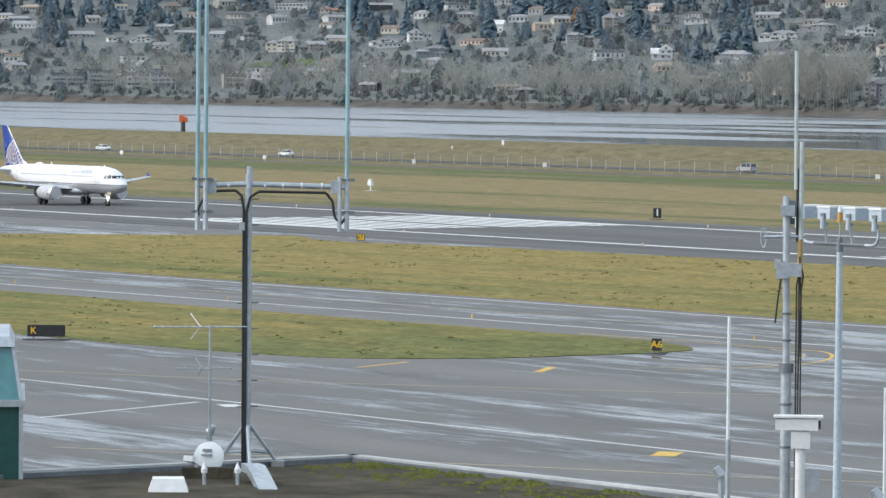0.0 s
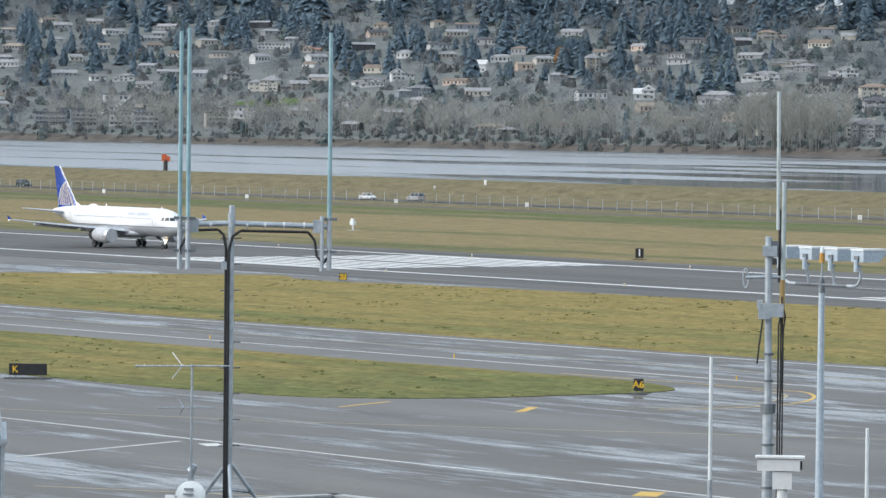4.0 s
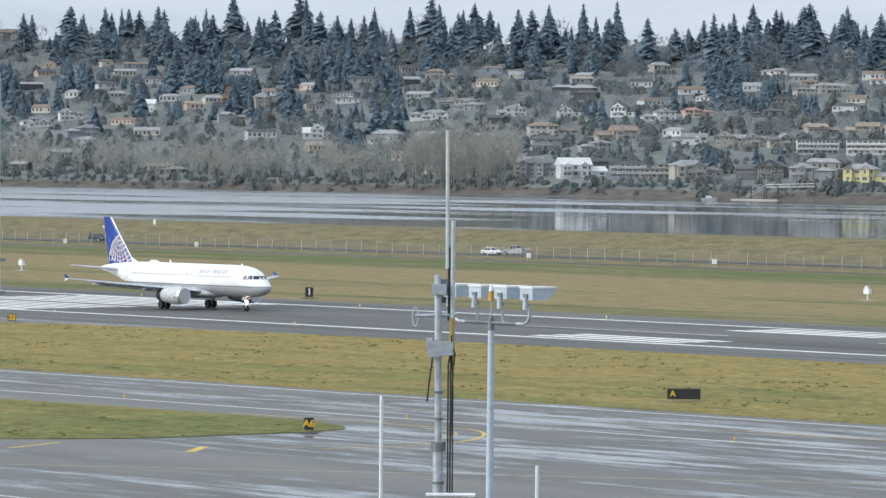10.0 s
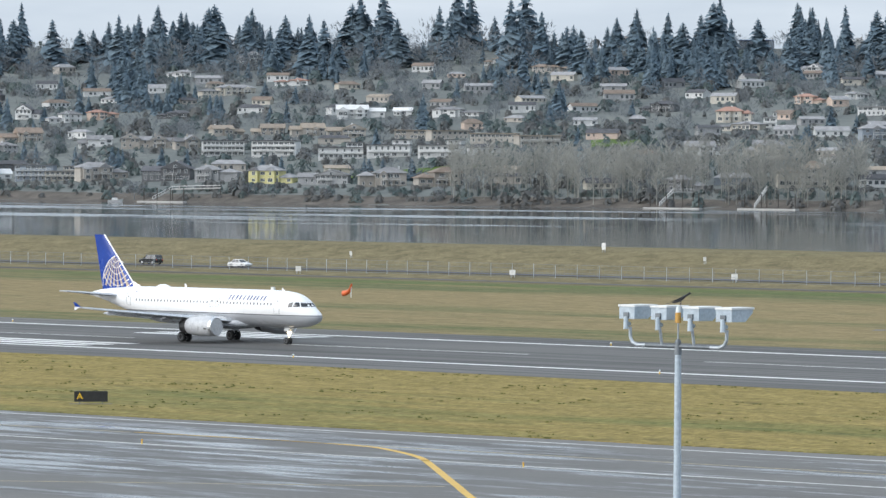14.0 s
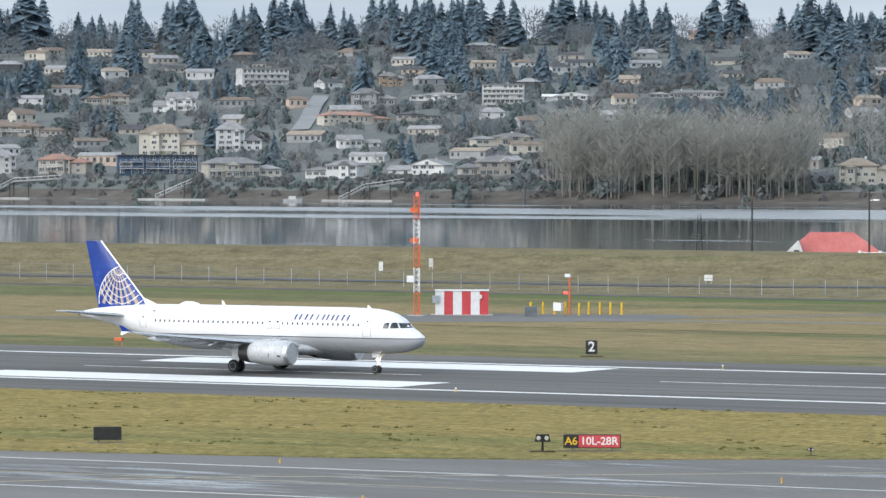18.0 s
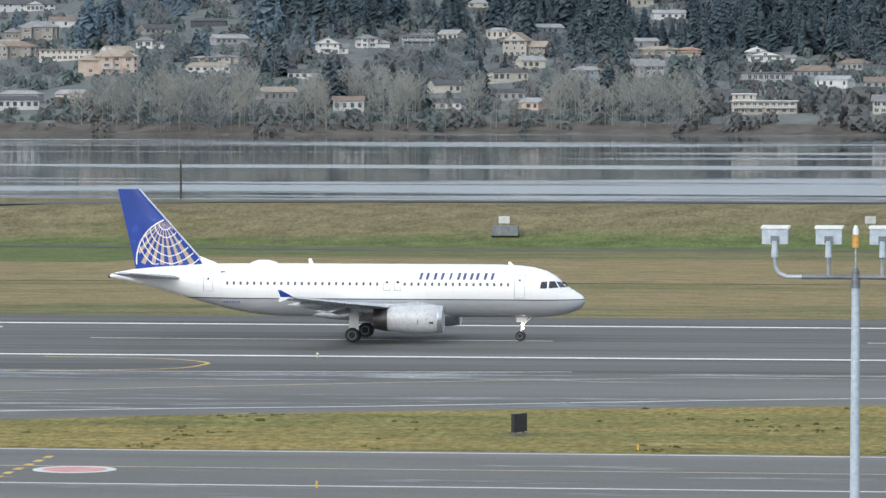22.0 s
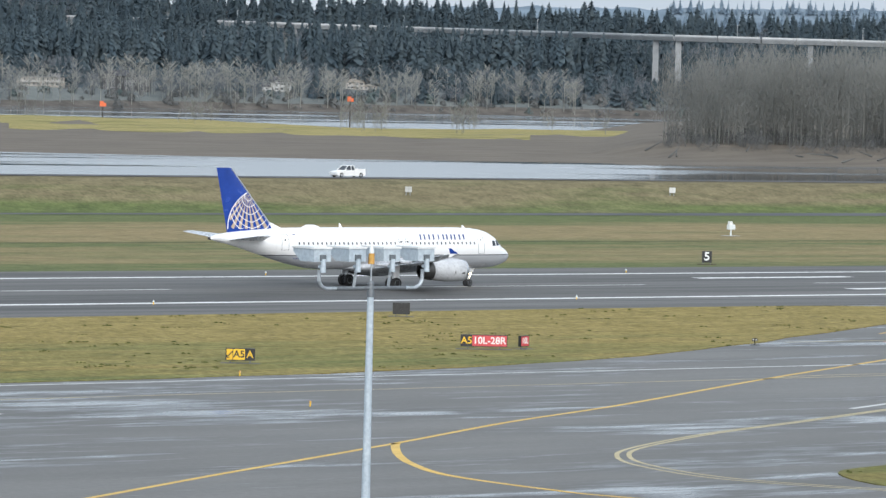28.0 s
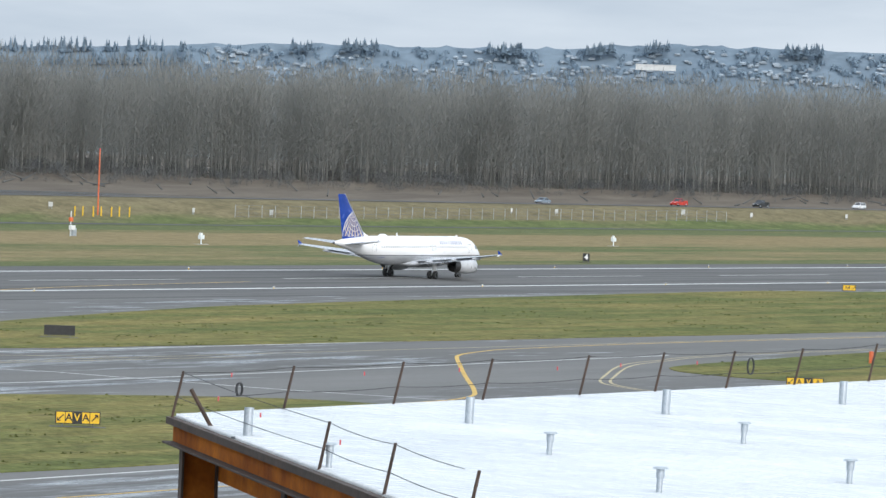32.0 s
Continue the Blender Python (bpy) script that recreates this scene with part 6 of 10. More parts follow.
part("body", Geo().box((0, 0, 0.75), (1.9, 0.7, 1.0)), WHITE_BOX, cab2)
for s in (-1, 1):
    part("railing", Geo().pipe([(s * 1.35, -0.5, 0), (s * 1.35, -0.5, 1.1), (s * 1.35, 0.5, 1.1), (s * 1.35, 0.5, 0)], 0.05, 5), STEEL_DARK, cab2)
part("leg", Geo().rod((0, 0, 0), (0, 0, 0.3), 0.3, None, 8), CONCRETE, cab2)
cab3 = thing("grey_cabinet", pose(-283.0, 505.5, 0.02, 0, 0, 30), "small grey cabinet beside the hut", "cabinet")
part("body", Geo().box((0, 0, 0.6), (1.5, 0.7, 1.2)), STEEL_DARK, cab3)

# eastern instrument site
mast2 = thing("red_mast", pose(780.2, 581.6, 1.5), "tall thin red mast behind yellow posts", "mast")
part("tube", Geo().rod((0, 0, 0), (0, 0, 13.3), 0.16, 0.12, 8), ORANGE, mast2)
part("top_lamp", Geo().rod((0, 0, 13.3), (0, 0, 13.6), 0.2, 0.15, 8), SIGN_RED, mast2)
for k in range(7):
    make_bollard(771.0 + 3.1 * k, 580.5 + 0.3 * (k % 2), levee_height(771.0 + 3.1 * k, 580.5), 2.0)
mast3 = thing("instrument_mast", pose(679.0, 512.0, 0.01), "short instrument mast with orange drum and white box", "mast")
part("tube", Geo().rod((0, 0, 0), (0, 0, 4.4), 0.1, None, 6), FIBRE_WHITE, mast3)
part("drum", Geo().rod((0, 0, 2.6), (0, 0, 3.3), 0.4, None, 10), ORANGE, mast3, "orange drum")
part("box", Geo().box((0.4, 0, 1.5), (1.2, 0.6, 0.8)), WHITE_BOX, mast3)
part("frame", Geo().box((1.0, 0.2, 0.7), (1.0, 0.8, 1.4)), STEEL, mast3)
for x, y in ((672.0, 478.5), (457.0, 492.0), (-492.9, 481.0), (810.7, 477.6), (-680.8, 461.9)):
    ped = thing("sensor_pedestal", pose(x, y, 0.01), "white sensor box on a frangible post in the grass", "sensor", "white sensor pedestals")
    part("post", Geo().rod((0, 0, 0), (0, 0, 1.0), 0.12, None, 6), FIBRE_WHITE, ped)
    part("box", Geo().box((0, 0, 1.25), (1.1, 0.6, 0.7)), FIBRE_WHITE, ped)
    part("head", Geo().box((-0.15, 0, 1.8), (0.5, 0.4, 0.45)), WHITE_BOX, ped)
    part("pad", Geo().box((0, 0, 0.02), (2.4, 1.6, 0.05)), CONCRETE, ped)

sock = thing("windsock", pose(-498.5, 502.5, 0.01), "orange windsock drooping on a short mast", "windsock")
part("mast", Geo().rod((0, 0, 0), (0, 0, 2.0), 0.06, None, 6), FIBRE_WHITE, sock)
rings = []
for k, (x, z, r) in enumerate(((0.1, 1.9, 0.42), (0.7, 1.85, 0.40), (1.4, 1.6, 0.34), (1.8, 1.1, 0.28), (2.0, 0.6, 0.2))):
    rings.append([(-0.9 * x * 0 - (1.9 - x) * 0.9, 0.0 + r * math.cos(t), 0.2 + (2.3 - z) + r * math.sin(t)) for t in (2 * math.pi * i / 10 for i in range(10))])
part("sock", Geo().loft(rings), ORANGE, sock, "orange fabric cone", True)
for x in (-276.8, -276.2, -275.9):
    y = 407.5 + (x + 276.8) * 17
    li = thing("approach_light", pose(x, y, 0.02), "orange light unit in the runway edge grass", "light", "orange runway light units")
    part("body", Geo().box((0, 0, 0.7), (0.9, 0.45, 0.32)), ORANGE, li)
    for s in (-1, 1):
        part("leg", Geo().rod((s * 0.35, 0, 0), (s * 0.35, 0, 0.55), 0.05, None, 5), ORANGE, li)
for k in range(38):
    x = -900 + 50 * k
    for y in (CL - 24.6, CL + 24.6):
        li = thing("edge_light", pose(x, y, 0.02), "small white runway edge light", "light", "runway edge lights")
        part("stem", Geo().rod((0, 0, 0), (0, 0, 0.25), 0.06, None, 6), SIGN_YELLOW, li)
        part("lens", Geo().rod((0, 0, 0.25), (0, 0, 0.38), 0.10, 0.07, 8), FIBRE_WHITE, li)
for x, y in [(-430 + 36 * k, 246.5 - 0.03 * max(0, -150 - (-430 + 36 * k)) - 12.6) for k in range(18)] + [(-200 + 36 * k, 259.8) for k in range(12)]:
    li = thing("taxiway_light", pose(x, y, 0.05), "small amber taxiway edge light", "light", "taxiway edge lights")
    part("stem", Geo().rod((0, 0, 0), (0, 0, 0.25), 0.05, None, 6), SIGN_YELLOW, li)
    part("lens", Geo().rod((0, 0, 0.25), (0, 0, 0.36), 0.09, 0.06, 8), AMBER, li)
marker = thing("holding_light", pose(-92.3, 266.0, 0.02), "orange holding-point light beside the taxiway", "light")
part("body", Geo().box((0, 0, 0.48), (0.3, 0.2, 0.26)).rod((0, 0, 0), (0, 0, 0.4), 0.05, None, 6), SIGN_YELLOW, marker)
slab_lid = thing("concrete_cover", pose(5.7, 270.0, 0.07), "pale concrete access cover in the grass", "cover")
part("lid", Geo().box((0, 0, 0.04), (1.7, 1.2, 0.1)), CONCRETE, slab_lid)
LAMP_PALE = surface("pale_lens_glass", (0.42, 0.42, 0.38), (0.55, 0.54, 0.48), (0.2, 0.35), 2.0)
GUARDS = ((-29.1, 318.8, 1.1), (-25.88, 315.6, 0.5), (43.21, 382.3, 0.5), (49.1, 402.3, 0.5))
GUARD_BLACK = surface("black_light_hood", (0.012, 0.012, 0.013), (0.028, 0.028, 0.03), (0.5, 0.7), 3.0, spec=0.2)
for turn, reach, size in GUARDS:
    gl = thing("guard_light", facing(turn, reach, 0.07) @ Matrix.Diagonal((size, size, size, 1.0)), "black hooded guard light with two lamps beside the taxiway", "light", "runway guard lights")
    part("pad", Geo().box((0, 0, 0.02), (1.5, 1.0, 0.05)), DITCH, gl, "dark worn pad")
    part("stand", Geo().box((0, 0, 0.34), (0.16, 0.16, 0.62), taper=0.7), GUARD_BLACK, gl)
    part("hood", Geo().box((0, 0, 0.84), (0.95, 0.26, 0.46), taper=0.82), GUARD_BLACK, gl, "black hood")
    for e in (-0.24, 0.24):
        part("lamp", Geo().lathe([(-0.02, 0.02), (0.0, 0.13), (0.04, 0.14), (0.05, 0.02)], (e, -0.15, 0.84), "y", 12), LAMP_PALE, gl, "pale round lens", True)
white_post = thing("marker_post", facing(-0.773, 215, 0.012), "white round marker post on the apron", "post")
part("tube", Geo().rod((0, 0, 0), (0, 0, 2.12), 0.11, 0.105, 12), WHITE_BOX, white_post, "white tube", True)
part("cap", Geo().lathe([(0.0, 0.118), (0.05, 0.118), (0.09, 0.06), (0.10, 0.01)], (0, 0, 2.10), "z", 12), FIBRE_WHITE, white_post, "rounded cap", True)
for x, y in ((-229.5, 606.5), (-61.0, 580.3), (335.0, 578.5)):
    bx = thing("dark_crate", pose(x, y, levee_height(x, y)), "dark weathered steel crate in the grass", "crate", "dark crates")
    part("body", Geo().box((0, 0, 0.7), (3.2, 1.6, 1.2)), STEEL_DARK, bx)
    part("skid", Geo().box((0, 0, 0.08), (3.4, 1.2, 0.16)), SIGN_BLACK, bx)


BOARD_WHITE = surface("weathered_white_board", (0.44, 0.45, 0.44), (0.58, 0.58, 0.56), (0.5, 0.7), 1.5, tint=0.3)


def make_board(x, y, s=1.35, lift=0.5, tall=0.66):
    b = thing("white_board", pose(x, y, levee_height(x, y)), "weathered white board on short posts by the perimeter", "sign", "white perimeter boards")
    part("plate", Geo().box((0, 0, lift + s * tall / 2), (s, 0.06, s * tall)), BOARD_WHITE, b)
    for q in (-1, 1):
        part("post", Geo().rod((q * s * 0.3, 0.06, 0), (q * s * 0.3, 0.06, lift + 0.3), 0.05, None, 5), STEEL, b)


BOARDS = [(-973.9, 589), (-912.8, 590), (-859.5, 594.5), (-813.7, 596.5), (-704.4, 596), (-651.2, 596), (-604, 595.5), (-553.9, 597.5), (-505.6, 599), (-413.6, 608), (-316.4, 618),
          (-258.1, 612), (-158.1, 592), (-107.4, 585), (-61.5, 583.5), (-16.6, 584.5), (27.7, 584.5), (346.8, 586), (473.8, 585), (530.4, 585.5), (625.3, 585.5), (721.3, 585.5), (768.8, 585)]
for x, y in BOARDS:
    make_board(x, y)
for x, y, s, tall in ((814.9, 582.5, 0.9, 1.5), (842.2, 581.5, 1.6, 1.0), (966, 585, 1.5, 1.0), (946.5, 585.5, 0.8, 1.6), (1027.3, 585.5, 2.2, 0.8), (1061.4, 585, 1.4, 1.0), (1113, 585, 1.4, 1.0),
                      (-881.7, 634.5, 1.0, 1.6), (-895.4, 630, 0.7, 1.2), (-567.4, 636, 1.0, 1.8), (-623.6, 628.5, 0.7, 1.6), (-464.9, 635, 1.0, 1.6), (-538.1, 629.5, 0.7, 1.5),
                      (-368.2, 626.5, 0.8, 2.4), (-375.3, 623.5, 0.8, 2.6), (-287.4, 625, 0.9, 3.4), (-284.9, 626.2, 0.9, 3.0), (-268.2, 626.5, 0.5, 2.0)):
    make_board(x, y, s * 0.9, 0.5, tall * 0.75)


def make_fence(x0, x1, y_of, pitch, height):
    fence = thing("perimeter_fence", pose(0, 0, 0), "grey chain-link perimeter fence with steel posts", "fence")
    xs_ = np.arange(x0, x1 + 0.1, pitch)
    pm = Geo().rod((0, 0, 0), (0, 0, height), 0.05, None, 5).mesh("post", STEEL)
    for x in xs_:
        p = part("post", pm, STEEL, fence)
        p.matrix_basis = pose(x, y_of(x), levee_height(x, y_of(x)) - 0.02)
    for x0_, x1_ in zip(xs_[:-1], xs_[1:]):
        a, b = (x0_, y_of(x0_), levee_height(x0_, y_of(x0_))), (x1_, y_of(x1_), levee_height(x1_, y_of(x1_)))
        net = Geo()
        for k in range(4):
            u = height * (0.05 + 0.31 * k)
            net.add([(a[0], a[1], a[2] + u), (b[0], b[1], b[2] + u), (b[0], b[1], b[2] + u + 0.05), (a[0], a[1], a[2] + u + 0.05)], [(0, 1, 2, 3)])
        n = max(2, int((b[0] - a[0]) / 0.8))
        for k in range(n):
            t = (k + 0.5) / n
            x, y, z = (a[j] + (b[j] - a[j]) * t for j in range(3))
            net.add([(x - 0.012, y, z), (x + 0.012, y, z), (x + 0.012, y, z + height), (x - 0.012, y, z + height)], [(0, 1, 2, 3)])
        part("net_panel", net, STEEL_DARK, fence)
    return fence


make_fence(-1060, -240, lambda x: 598.6 - 8.0 * smooth((x + 420) / 180), 5.0, 2.3)
make_fence(828, 1044, lambda x: 581.0 + 1.0 * smooth((x - 828) / 120), 5.0, 2.6)


# ---- the far bank: houses ----
HOUSE_WALL = {
    "w": surface("white_house_wall", (0.48, 0.49, 0.49), (0.64, 0.64, 0.63), (0.6, 0.8), 0.15, tint=0.15),
    "c": surface("cream_house_wall", (0.39, 0.365, 0.315), (0.48, 0.45, 0.395), (0.6, 0.8), 0.15, tint=0.25),
    "t": surface("tan_house_wall", (0.27, 0.25, 0.225), (0.35, 0.325, 0.29), (0.6, 0.8), 0.15, tint=0.3),
    "g": surface("grey_house_wall", (0.22, 0.225, 0.23), (0.32, 0.325, 0.33), (0.6, 0.8), 0.15, tint=0.3),
    "b": surface("blue_grey_house_wall", (0.17, 0.20, 0.235), (0.25, 0.28, 0.315), (0.6, 0.8), 0.15, tint=0.3),
    "d": surface("dark_timber_wall", (0.06, 0.065, 0.07), (0.11, 0.11, 0.115), (0.7, 0.85), 0.15, tint=0.3),
    "y": surface("yellow_house_wall", (0.50, 0.46, 0.22), (0.58, 0.54, 0.28), (0.6, 0.8), 0.15),
    "p": surface("pinkish_house_wall", (0.46, 0.36, 0.30), (0.55, 0.44, 0.37), (0.6, 0.8), 0.15),
    "o": surface("orange_brown_house_wall", (0.36, 0.25, 0.165), (0.44, 0.31, 0.21), (0.6, 0.8), 0.15),
    "n": surface("navy_house_wall", (0.03, 0.06, 0.12), (0.05, 0.09, 0.16), (0.4, 0.6), 0.15),
}
ROOF = {
    "g": surface("grey_shingle_roof", (0.17, 0.17, 0.175), (0.26, 0.26, 0.265), (0.8, 0.95), 0.3, bump=0.05, tint=0.4),
    "d": surface("dark_shingle_roof", (0.055, 0.058, 0.065), (0.10, 0.10, 0.11), (0.8, 0.95), 0.3, bump=0.05, tint=0.3),
    "b": surface("brown_shingle_roof", (0.16, 0.125, 0.10), (0.24, 0.19, 0.155), (0.8, 0.95), 0.3, bump=0.05, tint=0.3),
    "t": surface("tan_shingle_roof", (0.22, 0.185, 0.15), (0.31, 0.265, 0.215), (0.8, 0.95), 0.3, bump=0.05, tint=0.3),
    "r": surface("terracotta_roof", (0.27, 0.16, 0.125), (0.34, 0.205, 0.16), (0.8, 0.95), 0.3, bump=0.05, tint=0.2),
    "w": surface("pale_metal_roof", (0.55, 0.55, 0.54), (0.68, 0.68, 0.67), (0.5, 0.7), 0.3, tint=0.2),
    "n": surface("blue_tarpaulin", (0.04, 0.11, 0.30), (0.06, 0.15, 0.38), (0.4, 0.6), 0.3),
    "c": surface("cream_flat_roof", (0.40, 0.36, 0.30), (0.50, 0.45, 0.37), (0.7, 0.9), 0.3),
}
WINDOW = surface("house_window_glass", (0.05, 0.056, 0.062), (0.10, 0.115, 0.125), (0.08, 0.15), 0.5, spec=0.8)
TRIM = surface("white_house_trim", (0.50, 0.50, 0.49), (0.62, 0.62, 0.61), (0.5, 0.7), 0.5)
WALL_WORD = {"w": "white", "c": "cream", "t": "tan", "g": "grey", "b": "blue-grey", "d": "dark timber", "y": "yellow", "p": "pinkish", "o": "orange-brown", "n": "navy"}
ROOF_WORD = {"g": "grey", "d": "dark", "b": "brown", "t": "tan", "r": "terracotta", "w": "pale", "n": "blue", "c": "cream"}
SHAPE_WORD = {"g": "gabled", "h": "hipped", "f": "flat"}
taken = []


def roof_shell(x0, x1, y0, y1, z, rise, ridge, over=0.8, thick=0.35):
    """A pitched roof with eaves: ridge along x, along y, or hipped."""
    x0, x1, y0, y1 = x0 - over, x1 + over, y0 - over, y1 + over
    xm, ym, k = (x0 + x1) / 2, (y0 + y1) / 2, 0.47 * min(x1 - x0, y1 - y0)
    along = ridge == "x" or (ridge == "h" and x1 - x0 >= y1 - y0)
    k = k if ridge == "h" else 0.0
    tops = ((x0 + k, ym), (x1 - k, ym)) if along else ((xm, y0 + k), (xm, y1 - k))
    base = ((x0, y0), (x1, y0), (x1, y1), (x0, y1))
    v = [(x, y, z - thick) for x, y in base] + [(x, y, z) for x, y in base] + [(x, y, z + rise) for x, y in tops]
    f = [(0, 1, 5, 4), (1, 2, 6, 5), (2, 3, 7, 6), (3, 0, 4, 7), (3, 2, 1, 0)]
    f += [(4, 5, 9, 8), (6, 7, 8, 9), (5, 6, 9), (7, 4, 8)] if along else [(4, 5, 8), (5, 6, 9, 8), (6, 7, 9), (7, 4, 8, 9)]
    return Geo().add(v, f)


WINDOW_MESH = {}


def window_mesh(w, h, lights):
    """A window shared by many houses: dark glass in a thin frame with mullions."""
    if (w, h, lights) not in WINDOW_MESH:
        f = 0.13
        xs, glass = [-w / 2 - f, -w / 2], []
        for i in range(lights):
            xs += [-w / 2 + w * (i + 1) / lights - f / 2, -w / 2 + w * (i + 1) / lights + f / 2]
            glass.append(2 * i + 1)
        zs, n = [-h / 2 - f, -h / 2, h / 2, h / 2 + f], len(xs)
        v = [(x, -0.07, z) for z in zs for x in xs]
        quads = [(j * n + i, j * n + i + 1, (j + 1) * n + i + 1, (j + 1) * n + i) for j in range(3) for i in range(n - 1)]
        pane = [0 if j == 1 and i in glass else 1 for j in range(3) for i in range(n - 1)]
        rim = [0, n - 1, 4 * n - 1, 3 * n]
        v += [(v[i][0], 0.03, v[i][2]) for i in rim]
        k = 4 * n
        quads += [(rim[i], k + i, k + (i + 1) % 4, rim[(i + 1) % 4]) for i in range(4)]
        me = Geo().add(v, quads).mesh("window", WINDOW)
        me.materials.append(TRIM)
        me.polygons.foreach_set("material_index", pane + [1] * 4)
        WINDOW_MESH[w, h, lights] = me
    return WINDOW_MESH[w, h, lights]


def glaze(hs, rnd, x0, x1, y, z0, z1, sparse=0.15, pitch=3.1):
    """Windows over one front, storey by storey."""
    floors = max(1, int(round((z1 - z0) / 3.2)))
    for f in range(floors):
        high = (z1 - z0) / floors
        h = 2.0 if high > 3.4 and rnd.random() < 0.4 else 1.5
        n = max(1, int((x1 - x0) / (pitch * rnd.uniform(0.85, 1.35))))
        w, lights = rnd.choice(((1.1, 1), (1.8, 2), (1.8, 2), (2.6, 3), (2.6, 2)))
        while w > (x1 - x0) / n * 0.86:
            w, lights = (1.8, 2) if w > 2 else (1.1, 1)
            if w < 1.2:
                break
        for k in range(n):
            if rnd.random() > sparse:
                win = part("window", window_mesh(w, h, lights), WINDOW, hs)
                win.matrix_basis = pose(x0 + (k + 0.5) * (x1 - x0) / n, y, z0 + (f + 0.54) * high)


def gable_end(hs, name, x0, x1, y, z, rise, wall):
    inset = 0.10 * (x1 - x0)
    v = [(x, yy, zz) for yy in (y, y + 0.15) for x, zz in ((x0 + inset * 0.6, z - 0.05), (x1 - inset * 0.6, z - 0.05), ((x0 + x1) / 2, z + rise * 0.86))]
    part(name, Geo().add(v, [(0, 1, 2), (5, 4, 3), (0, 3, 4, 1), (1, 4, 5, 2), (2, 5, 3, 0)]), HOUSE_WALL[wall], hs)


def make_balcony(hs, x0, x1, y, z):
    n = max(2, int((x1 - x0) / 2.4))
    deck = part("balcony", Geo().box(((x0 + x1) / 2, y - 1.0, z), (x1 - x0, 2.0, 0.28)), TRIM, hs, "white balcony")
    rail = Geo().box(((x0 + x1) / 2, y - 1.95, z + 1.05), (x1 - x0, 0.08, 0.12))
    for k in range(n + 1):
        px = x0 + 0.1 + (x1 - x0 - 0.2) * k / n
        rail.box((px, y - 1.95, z + 0.55), (0.12, 0.1, 1.0))
        if k % 2 == 0:
            rail.box((px, y - 1.9, z / 2 - 1.1), (0.2, 0.2, z + 1.9))
    part("railing", rail, TRIM, deck)


